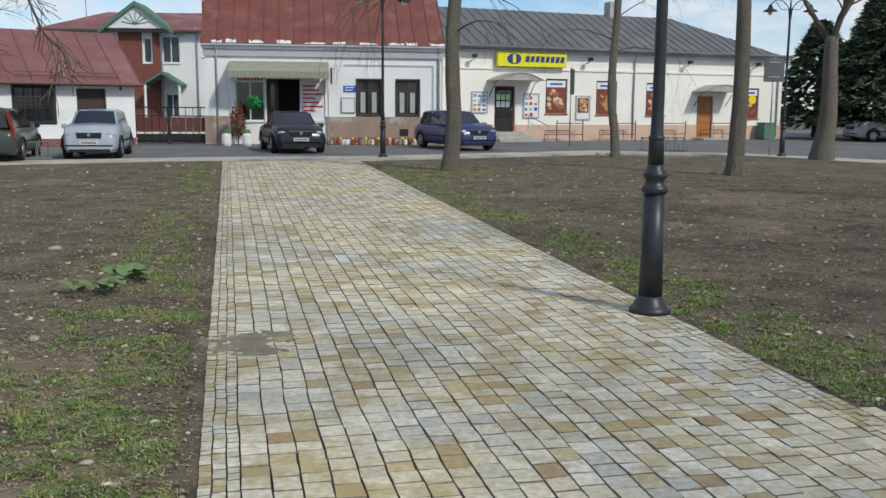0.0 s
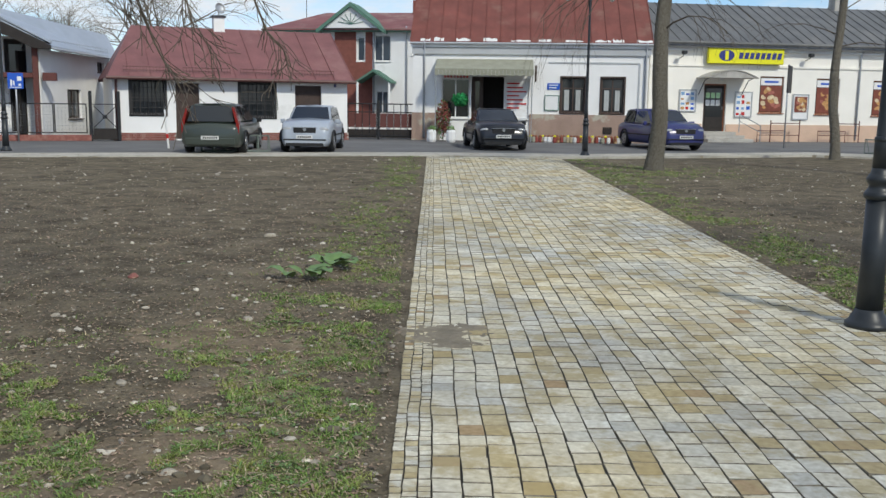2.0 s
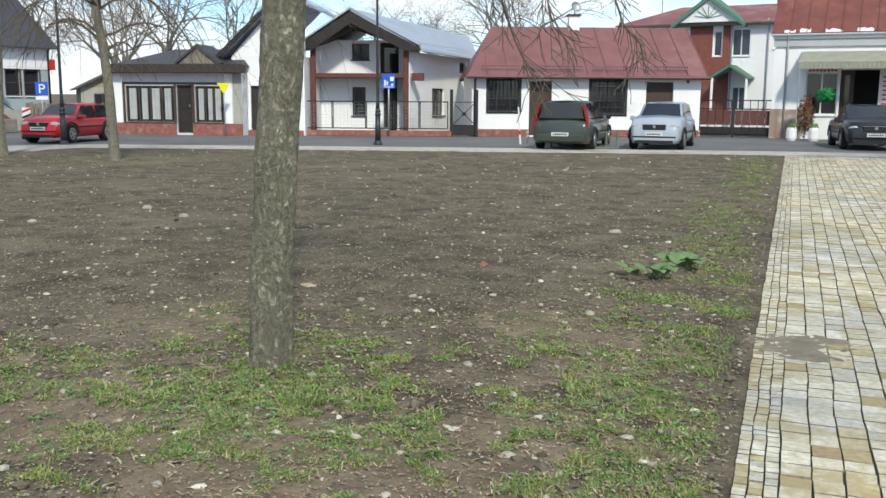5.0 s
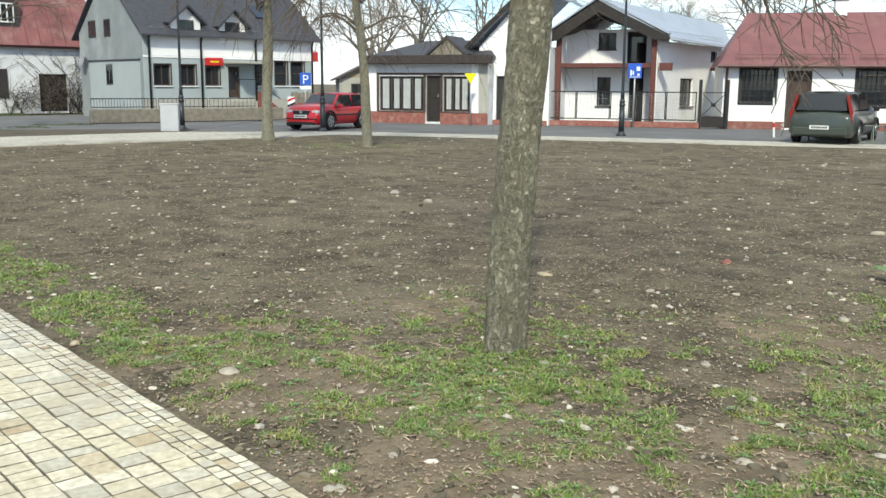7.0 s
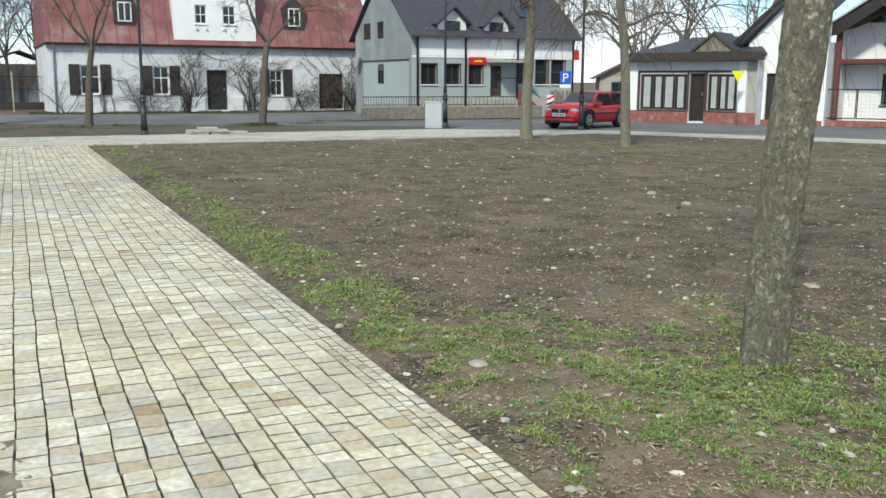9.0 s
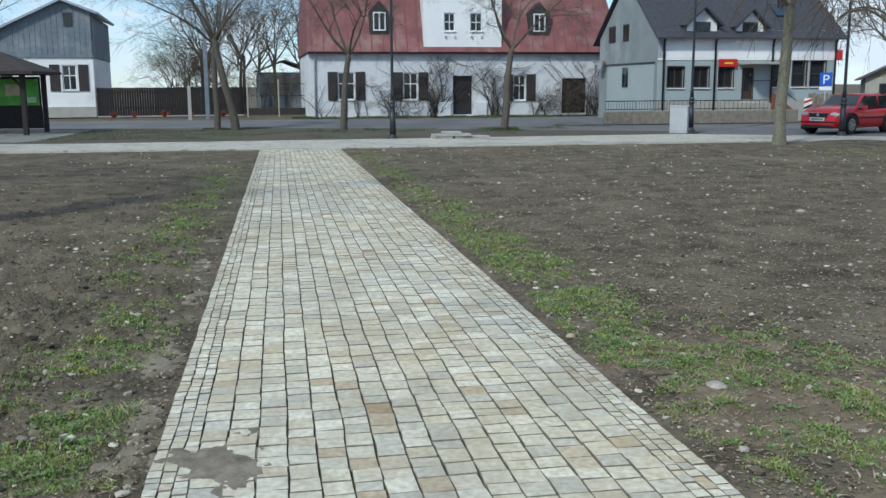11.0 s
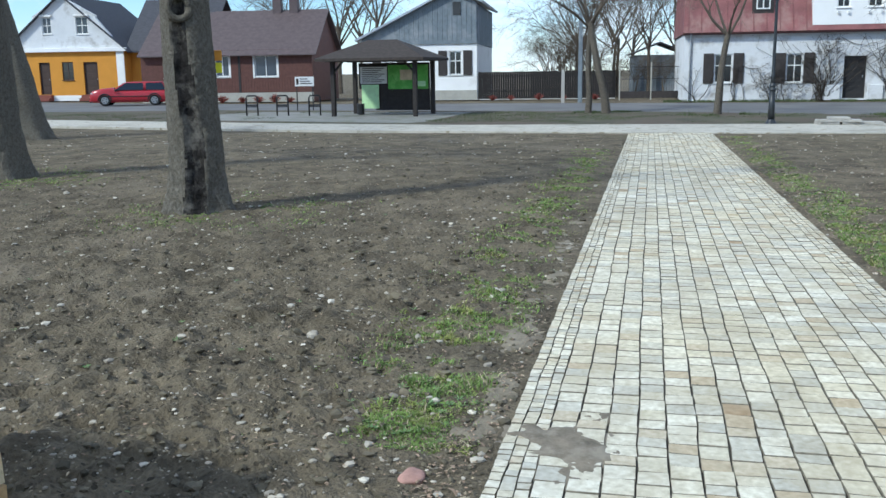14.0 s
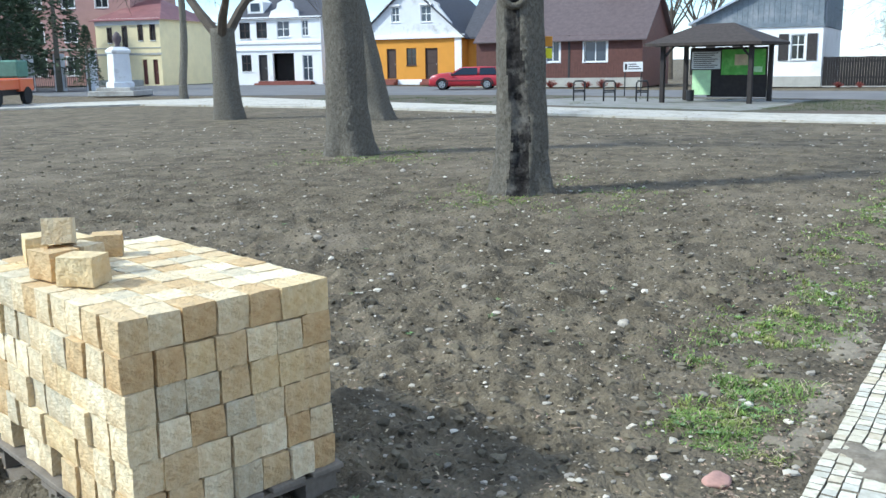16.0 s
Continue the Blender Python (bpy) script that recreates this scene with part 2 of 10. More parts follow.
M = {
    "soil": mat("soil", (0.145, 0.120, 0.083), 0.95, 0.62, 2.2, 1.0, 38, stain=(0.235, 0.195, 0.14), stain_scale=0.45, stain_at=(0.52, 0.72), bump_dist=0.06, spec=0.15),
    "asphalt": mat("asphalt", (0.145, 0.143, 0.143), 0.9, 0.25, 0.5, 0.3, 90, stain=(0.17, 0.165, 0.16), stain_scale=0.25),
    "pale_path": mat("pale_path", (0.47, 0.44, 0.375), 0.9, 0.15, 1.5, 0.3, 40, stain=(0.3, 0.28, 0.23), stain_scale=0.5),
    "grey_paving": mat("grey_paving", (0.23, 0.225, 0.205), 0.9, 0.2, 1.5, 0.3, 30, stain=(0.15, 0.155, 0.11), stain_scale=0.8, stain_at=(0.5, 0.66)),
    "verge": mat("verge", (0.085, 0.082, 0.048), 0.95, 0.5, 0.8, 0.6, 14, stain=(0.10, 0.078, 0.056), stain_scale=0.4, stain_at=(0.40, 0.56)),
    "bed": mat("bed", (0.06, 0.053, 0.042), 0.95, 0.3, 3, 0.4, 40),
    "white_wall": mat("white_wall", (0.84, 0.835, 0.82), 0.9, 0.06, 0.7, 0.12, 30, stain=(0.60, 0.59, 0.56), stain_scale=0.5, stain_at=(0.6, 0.8)),
    "cream_wall": mat("cream_wall", (0.86, 0.83, 0.76), 0.9, 0.05, 0.7, 0.08, 30),
    "old_white": mat("old_white", (0.68, 0.69, 0.70), 0.95, 0.12, 0.9, 0.3, 18, stain=(0.34, 0.325, 0.30), stain_scale=0.9, stain_at=(0.52, 0.72)),
    "grey_band": mat("grey_band", (0.46, 0.475, 0.49), 0.9, 0.08, 2, 0.1, 30),
    "plinth_brown": mat("plinth_brown", (0.36, 0.255, 0.205), 0.9, 0.15, 1.5, 0.3, 25, stain=(0.45, 0.41, 0.33), stain_scale=0.8, stain_at=(0.52, 0.56)),
    "plinth_peach": mat("plinth_peach", (0.62, 0.44, 0.33), 0.9, 0.08, 2, 0.1, 30),
    "plinth_grey": mat("plinth_grey", (0.40, 0.385, 0.34), 0.95, 0.15, 2, 0.3, 25),
    "brick_red": mat("brick_red", (0.27, 0.105, 0.085), 0.9, 0.3, 6, 0.3, 40, stain=(0.33, 0.19, 0.155), stain_scale=3),
    "brick_house": mat("brick_house", (0.22, 0.078, 0.06), 0.9, 0.2, 5, 0.3, 30),
    "roof_rust": mat("roof_rust", (0.18, 0.058, 0.045), 0.62, 0.3, 1.2, 0.1, 25, stain=(0.235, 0.125, 0.095), stain_scale=0.9, stain_at=(0.54, 0.72)),
    "roof_white": mat("roof_white", (0.72, 0.72, 0.70), 0.7, 0.1, 3, 0.1, 25),
    "roof_pink": mat("roof_pink", (0.205, 0.086, 0.084), 0.55, 0.2, 1.5, 0.08, 20, stain=(0.27, 0.135, 0.125), stain_scale=0.5),
    "roof_grey": mat("roof_grey", (0.13, 0.132, 0.132), 0.55, 0.25, 1.0, 0.08, 20, stain=(0.175, 0.172, 0.165), stain_scale=0.4),
    "roof_dark": mat("roof_dark", (0.055, 0.055, 0.065), 0.7, 0.3, 6, 0.3, 30),
    "roof_blue": mat("roof_blue", (0.36, 0.40, 0.46), 0.4, 0.1, 1.5, 0.06, 20),
    "roof_brown": mat("roof_brown", (0.098, 0.072, 0.072), 0.6, 0.25, 4, 0.15, 30),
    "roof_old_red": mat("roof_old_red", (0.215, 0.082, 0.080), 0.65, 0.3, 1.0, 0.15, 20, stain=(0.31, 0.19, 0.165), stain_scale=0.7, stain_at=(0.5, 0.68)),
    "roof_shingle": mat("roof_shingle", (0.05, 0.04, 0.035), 0.9, 0.35, 8, 0.4, 40),
    "green_wall": mat("green_wall", (0.25, 0.275, 0.275), 0.9, 0.15, 1, 0.1, 30, stain=(0.34, 0.36, 0.36), stain_scale=0.5),
    "pale_green": mat("pale_green", (0.37, 0.415, 0.415), 0.9, 0.06, 1, 0.1, 30),
    "orange_wall": mat("orange_wall", (0.62, 0.28, 0.045), 0.9, 0.08, 1, 0.1, 30),
    "yellow_wall": mat("yellow_wall", (0.80, 0.69, 0.42), 0.9, 0.08, 1, 0.1, 30),
    "pink_wall": mat("pink_wall", (0.40, 0.24, 0.21), 0.9, 0.12, 1, 0.2, 30),
    "brown_planks": mat("brown_planks", (0.115, 0.05, 0.04), 0.75, 0.2, 5, 0.2, 40),
    "grey_planks": mat("grey_planks", (0.17, 0.20, 0.225), 0.85, 0.2, 5, 0.25, 40, stain=(0.28, 0.30, 0.32), stain_scale=0.7),
    "dark_wood": mat("dark_wood", (0.027, 0.022, 0.02), 0.75, 0.35, 6, 0.25, 60),
    "shutter": mat("shutter", (0.045, 0.038, 0.036), 0.8, 0.3, 6, 0.2, 60),
    "door_orange": mat("door_orange", (0.40, 0.165, 0.045), 0.5, 0.2, 5, 0.1, 60),
    "win_brown": mat("win_brown", (0.062, 0.04, 0.032), 0.6, 0.2, 6, 0.1, 60),
    "win_wood": mat("win_wood", (0.26, 0.10, 0.05), 0.55, 0.2, 6, 0.1, 60),
    "win_white": mat("win_white", (0.76, 0.76, 0.74), 0.6, 0.06, 6, 0.05, 60),
    "win_dark": mat("win_dark", (0.03, 0.028, 0.028), 0.6, 0.2, 6, 0.1, 60),
    "iron": mat("iron", (0.02, 0.02, 0.022), 0.5, 0.3, 12, 0.1, 90),
    "lamp_paint": mat("lamp_paint", (0.023, 0.027, 0.031), 0.42, 0.25, 10, 0.1, 120, spec=0.5),
    "galv": mat("galv", (0.42, 0.43, 0.44), 0.45, 0.12, 8, 0.05, 60, metal=0.6),
    "gutter": mat("gutter", (0.115, 0.05, 0.045), 0.5, 0.2, 6, 0.05, 60),
    "gutter_grey": mat("gutter_grey", (0.40, 0.42, 0.45), 0.5, 0.15, 6, 0.05, 60),
    "trim_green": mat("trim_green", (0.10, 0.20, 0.15), 0.8, 0.2, 4, 0.1, 40),
    "red_paint": mat("red_paint", (0.12, 0.042, 0.036), 0.7, 0.15, 4, 0.1, 40),
    "col_brown": mat("col_brown", (0.125, 0.045, 0.038), 0.8, 0.15, 4, 0.1, 40),
    "concrete": mat("concrete", (0.42, 0.40, 0.365), 0.95, 0.15, 3, 0.3, 40, stain=(0.30, 0.285, 0.25), stain_scale=1.2),
    "stone_wall": mat("stone_wall", (0.22, 0.195, 0.155), 0.95, 0.35, 5, 0.6, 25, bump_dist=0.03),
    "bark": bark_mat("bark", (0.27, 0.25, 0.185), (0.42, 0.41, 0.32), 0.5),
    "bark_dark": bark_mat("bark_dark", (0.195, 0.175, 0.142), (0.27, 0.26, 0.205), 0.4),
    "bark_brown": bark_mat("bark_brown", (0.165, 0.143, 0.115), (0.2, 0.19, 0.16), 0.3),
    "twig": mat("twig", (0.105, 0.085, 0.065), 0.9, 0.3, 3, 0.0, 40),
    "vine": mat("vine", (0.055, 0.045, 0.038), 0.9, 0.3, 3, 0.0, 40),
    "twig_grey": mat("twig_grey", (0.17, 0.15, 0.125), 0.9, 0.3, 3, 0.0, 40),
    "char": mat("char", (0.034, 0.031, 0.029), 0.95, 0.6, 8, 1.0, 40, bump_dist=0.05, spec=0.03, stain=(0.20, 0.185, 0.16), stain_scale=2.6, stain_at=(0.46, 0.62)),
    "needle": mat("needle", (0.085, 0.118, 0.07), 0.85, 0.4, 2, 0.0, 20, island=0.35),
    "grass": mat("grass", (0.165, 0.25, 0.06), 0.8, 0.35, 2.5, 0.0, 20, island=0.4, stain=(0.26, 0.285, 0.075), stain_scale=3.5, stain_at=(0.5, 0.62)),
    "leaf": mat("leaf", (0.15, 0.245, 0.085), 0.6, 0.25, 12, 0.1, 60, island=0.2),
    "dead_leaf": mat("dead_leaf", (0.28, 0.20, 0.14), 0.9, 0.3, 4, 0.0, 40, island=0.45),
    "dry_soil": mat("dry_soil", (0.235, 0.20, 0.145), 0.95, 0.35, 5, 0.6, 50, bump_dist=0.02),
    "pink_brick": mat("pink_brick", (0.42, 0.245, 0.20), 0.95, 0.2, 8, 0.3, 60),
    "rack_green": mat("rack_green", (0.15, 0.18, 0.155), 0.6, 0.2, 8, 0.0, 60),
    "straw": mat("straw", (0.40, 0.33, 0.22), 0.9, 0.3, 4, 0.0, 40, island=0.4),
    "pebble": mat("pebble", (0.33, 0.295, 0.24), 0.9, 0.3, 8, 0.2, 60, island=0.45),
    "clod": mat("clod", (0.126, 0.108, 0.074), 0.95, 0.35, 8, 0.5, 40, island=0.35),
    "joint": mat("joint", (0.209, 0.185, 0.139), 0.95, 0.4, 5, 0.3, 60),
    "chip": mat("chip", (0.50, 0.455, 0.375), 0.9, 0.25, 8, 0.2, 60, island=0.35),
    "sett": sett_mat("sett", False, True),
    "sett_one": sett_mat("sett_one", True, True),
    "sett_grey": sett_mat("sett_grey", False, False),
    "sett_grey_one": sett_mat("sett_grey_one", True, False),
    "glass": glass_mat("glass", (0.02, 0.023, 0.026)),
    "glass_car": glass_mat("glass_car", (0.022, 0.028, 0.04), 0.08),
    "glass_blue": glass_mat("glass_blue", (0.05, 0.065, 0.085)),
    "curtain": mat("curtain", (0.40, 0.415, 0.41), 0.9, 0.15, 3, 0.1, 30),
    # near-black: the darkness of unlit interiors is put into this colour
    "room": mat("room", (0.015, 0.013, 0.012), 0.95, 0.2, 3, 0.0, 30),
    "white_plain": mat("white_plain", (0.78, 0.78, 0.77), 0.6, 0.04, 4, 0.0, 30),
    "yellow_sign": mat("yellow_sign", (0.78, 0.74, 0.02), 0.45, 0.04, 4, 0.0, 30),
    "blue_sign": mat("blue_sign", (0.02, 0.10, 0.50), 0.45, 0.04, 4, 0.0, 30),
    "navy": mat("navy", (0.03, 0.04, 0.20), 0.5, 0.04, 4, 0.0, 30),
    "red_sign": mat("red_sign", (0.52, 0.02, 0.02), 0.5, 0.06, 4, 0.0, 30),
    "green_board": mat("green_board", (0.10, 0.36, 0.05), 0.5, 0.25, 2.5, 0.0, 30, stain=(0.22, 0.52, 0.12), stain_scale=2),
    "pale_board": mat("pale_board", (0.48, 0.72, 0.40), 0.5, 0.2, 3, 0.0, 30),
    "tyre": mat("tyre", (0.018, 0.018, 0.018), 0.85, 0.2, 8, 0.2, 60),
    "rim": mat("rim", (0.34, 0.35, 0.36), 0.4, 0.1, 8, 0.0, 60, metal=0.7),
    "plate": mat("plate", (0.62, 0.62, 0.60), 0.5, 0.05, 8, 0.0, 60),
    "lens_clear": glass_mat("lens_clear", (0.36, 0.37, 0.38), 0.12),
    "lens_red": glass_mat("lens_red", (0.22, 0.012, 0.010), 0.2),
    "black_trim": mat("black_trim", (0.015, 0.015, 0.016), 0.6, 0.2, 8, 0.0, 60),
    "pallet_wood": mat("pallet_wood", (0.20, 0.17, 0.135), 0.9, 0.3, 6, 0.4, 50),
    "flower_red": mat("flower_red", (0.20, 0.05, 0.04), 0.8, 0.3, 6, 0.0, 40, island=0.5),
    "flower_green": mat("flower_green", (0.02, 0.25, 0.07), 0.8, 0.3, 6, 0.0, 40, island=0.3),
    "pale_board_grey": mat("pale_board_grey", (0.30, 0.30, 0.235), 0.9, 0.15, 3, 0.1, 40),
    "poster_red": mat("poster_red", (0.20, 0.055, 0.035), 0.5, 0.25, 6, 0.0, 30),
    "poster_bread": mat("poster_bread", (0.50, 0.27, 0.10), 0.5, 0.3, 9, 0.0, 30),
    "poster_cream": mat("poster_cream", (0.62, 0.50, 0.32), 0.5, 0.2, 9, 0.0, 30),
    "poster_meat": mat("poster_meat", (0.36, 0.12, 0.09), 0.5, 0.3, 9, 0.0, 30),
    "poster_blue": mat("poster_blue", (0.20, 0.36, 0.58), 0.5, 0.2, 9, 0.0, 30),
    "food_poster": mat("food_poster", (0.26, 0.10, 0.045), 0.5, 0.6, 9, 0.0, 25, stain=(0.55, 0.42, 0.22), stain_scale=5, stain_at=(0.5, 0.58)),
}


def add_flecks(m, scale, share, col, size):
    """Pale crumbs and chips strewn through a soil material."""
    n, l = m.node_tree.nodes, m.node_tree.links
    b = n["Principled BSDF"]
    src = b.inputs["Base Color"].links[0].from_socket
    t = [q for q in n if q.type == "TEX_COORD"][0]
    vo = n.new("ShaderNodeTexVoronoi")
    vo.inputs["Scale"].default_value = scale
    l.new(t.outputs["Object"], vo.inputs["Vector"])
    sep = n.new("ShaderNodeSeparateColor")
    l.new(vo.outputs["Color"], sep.inputs["Color"])
    pick = n.new("ShaderNodeMath")
    pick.operation, pick.inputs[1].default_value = "LESS_THAN", share
    l.new(sep.outputs[0], pick.inputs[0])
    near = n.new("ShaderNodeMath")
    near.operation, near.inputs[1].default_value = "LESS_THAN", size
    l.new(vo.outputs["Distance"], near.inputs[0])
    both = n.new("ShaderNodeMath")
    both.operation = "MULTIPLY"
    l.new(pick.outputs[0], both.inputs[0])
    l.new(near.outputs[0], both.inputs[1])
    mx = n.new("ShaderNodeMixRGB")
    mx.inputs["Color2"].default_value = (*col, 1)
    l.new(both.outputs[0], mx.inputs["Fac"])
    l.new(src, mx.inputs["Color1"])
    l.new(mx.outputs["Color"], b.inputs["Base Color"])


add_flecks(M["pale_path"], 7.5, 0.4, (0.37, 0.345, 0.285), 0.42)
add_flecks(M["pale_path"], 5.0, 0.15, (0.28, 0.24, 0.17), 0.4)
add_flecks(M["soil"], 22.0, 0.05, (0.33, 0.29, 0.22), 0.26)
add_flecks(M["soil"], 48.0, 0.10, (0.25, 0.215, 0.16), 0.35)
add_flecks(M["soil"], 30.0, 0.12, (0.06, 0.05, 0.036), 0.4)


def paint(name, col, rough=0.28):
    m = mat(name, col, rough, 0.08, 2.0, 0.02, 40, spec=0.5)
    m.node_tree.nodes["Principled BSDF"].inputs["Coat Weight"].default_value = 0.3
    return m


# ---- geometry helpers ----
def part(name, bm, material, parent, label="", smooth=False, kind=""):
    me = bpy.data.meshes.new(name)
    if smooth:
        for f in bm.faces:
            f.smooth = True
    bm.to_mesh(me)
    bm.free()
    me.materials.append(M[material] if isinstance(material, str) else material)
    ob = new(name, me)
    ob.parent = parent
    return tagged(ob, label, kind=kind)


def share(name, me, parent, m=None):
    """One more piece on a mesh that is already there."""
    ob = new(name, me)
    ob.parent = parent
    if m is not None:
        ob.matrix_basis = m
    return ob


def thing(name, m, label, category, group="", kind=""):
    ob = new(name)
    ob.matrix_basis = m
    ob.empty_display_size = 0.2
    return tagged(ob, label, category, group, kind)


def box(bm, x0, y0, z0, x1, y1, z1, bevel=0.0):
    vs = [bm.verts.new(p) for p in ((x0, y0, z0), (x1, y0, z0), (x1, y1, z0), (x0, y1, z0), (x0, y0, z1), (x1, y0, z1), (x1, y1, z1), (x0, y1, z1))]
    fs = [bm.faces.new([vs[i] for i in q]) for q in ((0, 3, 2, 1), (4, 5, 6, 7), (0, 1, 5, 4), (1, 2, 6, 5), (2, 3, 7, 6), (3, 0, 4, 7))]
    if bevel:
        es = list({e for f in fs for e in f.edges})
        bmesh.ops.bevel(bm, geom=es, offset=bevel, segments=1, affect="EDGES")
    return bm


def B(*args, bevel=0.0):
    return box(bmesh.new(), *args, bevel=bevel)


def prism(bm, pts, lo, hi, axis="y"):
    """Extrudes a polygon given in the other two axes."""
    def put(p, h):
        return (p[0], h, p[1]) if axis == "y" else (h, p[0], p[1]) if axis == "x" else (p[0], p[1], h)
    a = [bm.verts.new(put(p, lo)) for p in pts]
    b = [bm.verts.new(put(p, hi)) for p in pts]
    bm.faces.new(a)
    bm.faces.new(b[::-1])
    for i in range(len(pts)):
        j = (i + 1) % len(pts)
        bm.faces.new((a[j], a[i], b[i], b[j]))
    bmesh.ops.recalc_face_normals(bm, faces=bm.faces[:])
    return bm


def tube(bm, pts, radii, n=8, caps=True, wobble=0.0, rng=None):
    """A tapered tube through points."""
    rings = []
    pts = [Vector(p) for p in pts]
    side = None
    for i, p in enumerate(pts):
        d = (pts[min(i + 1, len(pts) - 1)] - pts[max(i - 1, 0)]).normalized()
        if side is None:
            side = d.orthogonal().normalized()
        side = (side - d * side.dot(d)).normalized()
        up = d.cross(side)
        ring = []
        for k in range(n):
            a = 2 * math.pi * k / n
            r = radii[i] * (1 + (rng.uniform(-wobble, wobble) if wobble else 0))
            ring.append(bm.verts.new(p + (side * math.cos(a) + up * math.sin(a)) * r))
        rings.append(ring)
    for a, b in zip(rings, rings[1:]):
        for k in range(n):
            j = (k + 1) % n
            bm.faces.new((a[k], a[j], b[j], b[k]))
    if caps:
        bm.faces.new(rings[0][::-1])
        bm.faces.new(rings[-1])
    return bm


def lathe(bm, prof, n=16, at=(0, 0, 0)):
    """Turns a profile of (radius, z) about the z axis."""
    rings = [[bm.verts.new((at[0] + r * math.cos(2 * math.pi * k / n), at[1] + r * math.sin(2 * math.pi * k / n), at[2] + z)) for k in range(n)] for r, z in prof]
    for a, b in zip(rings, rings[1:]):
        for k in range(n):
            j = (k + 1) % n
            bm.faces.new((a[k], a[j], b[j], b[k]))
    bm.faces.new(rings[0][::-1])
    bm.faces.new(rings[-1])
    return bm


def wall_bm(w, h, holes, t=0.3, x0=0.0, z0=0.0):
    """A wall in the plane y = 0 (its back at y = t), with openings that go through it: (x0, x1, z0, z1)."""
    bm = bmesh.new()
    xs = sorted({x0, x0 + w, *[v for o in holes for v in o[:2]]})
    zs = sorted({z0, z0 + h, *[v for o in holes for v in o[2:4]]})

    def solid(i, k):
        if not (0 <= i < len(xs) - 1 and 0 <= k < len(zs) - 1):
            return False
        cx, cz = (xs[i] + xs[i + 1]) / 2, (zs[k] + zs[k + 1]) / 2
        return not any(o[0] < cx < o[1] and o[2] < cz < o[3] for o in holes)

    cache = {}

    def v(x, y, z):
        key = (round(x, 4), y, round(z, 4))
        if key not in cache:
            cache[key] = bm.verts.new((x, y, z))
        return cache[key]

    for i in range(len(xs) - 1):
        for k in range(len(zs) - 1):
            if not solid(i, k):
                continue
            a, b, c, d = xs[i], xs[i + 1], zs[k], zs[k + 1]
            bm.faces.new((v(a, 0, c), v(b, 0, c), v(b, 0, d), v(a, 0, d)))
            bm.faces.new((v(a, t, d), v(b, t, d), v(b, t, c), v(a, t, c)))
            if not solid(i - 1, k):
                bm.faces.new((v(a, 0, d), v(a, t, d), v(a, t, c), v(a, 0, c)))
            if not solid(i + 1, k):
                bm.faces.new((v(b, 0, c), v(b, t, c), v(b, t, d), v(b, 0, d)))
            if not solid(i, k - 1):
                bm.faces.new((v(a, 0, c), v(a, t, c), v(b, t, c), v(b, 0, c)))
            if not solid(i, k + 1):
                bm.faces.new((v(a, 0, d), v(b, 0, d), v(b, t, d), v(a, t, d)))
    return bm


def window(parent, x0, x1, z0, z1, casing="win_brown", nx=2, ny=2, rail=None, y=0.10, glass="glass", sill="", curtain="", bar=0.05, trim=0.0):
    """Window > frame with glazing bars, panes, sill, curtain. It sits in an opening of the wall."""
    bm = bmesh.new()
    f = 0.06
    cols = [x0 + f + (x1 - x0 - 2 * f) * i / nx for i in range(nx + 1)]
    rows = rail or [z0 + f + (z1 - z0 - 2 * f) * i / ny for i in range(ny + 1)]
    lights = [(a + bar / 2 * (a > cols[0]), b - bar / 2 * (b < cols[-1]), c + bar / 2 * (c > rows[0]), d - bar / 2 * (d < rows[-1])) for a, b in zip(cols, cols[1:]) for c, d in zip(rows, rows[1:])]
    bm.free()
    win = part("window", wall_bm(x1 - x0 - 0.004, z1 - z0 - 0.004, lights, 0.065, x0 + 0.002, z0 + 0.002), casing, parent)
    win.location = (0, y, 0)
    if trim:
        sur = part("surround", wall_bm(x1 - x0 + 2 * trim, z1 - z0 + 2 * trim, [(x0, x1, z0, z1)], 0.075, x0 - trim, z0 - trim), casing, win)
        sur.location = (0, -0.025 - y, 0)
    for a, b in zip(cols, cols[1:]):
        for c, d in zip(rows, rows[1:]):
            part("pane", B(a + 0.004, 0.025, c + 0.004, b - 0.004, 0.033, d - 0.004), glass, win)
    if curtain:
        cb = bmesh.new()
        k = max(6, int((x1 - x0) / 0.06))
        pr = [(x0 + (x1 - x0) * i / k, 0.13 + 0.02 * math.sin(i * 2.1)) for i in range(k + 1)]
        lo = [cb.verts.new((p[0], p[1], z0)) for p in pr]
        hi = [cb.verts.new((p[0], p[1], z1)) for p in pr]
        for i in range(k):
            cb.faces.new((lo[i], lo[i + 1], hi[i + 1], hi[i]))
        part("curtain", cb, curtain, win, "pale gathered curtain behind the glass")
    if sill:
        part("sill", B(x0 - 0.05, -0.07 - y, z0 - 0.05, x1 + 0.05, 0, z0 - 0.002, bevel=0.008), sill, win)
    return win


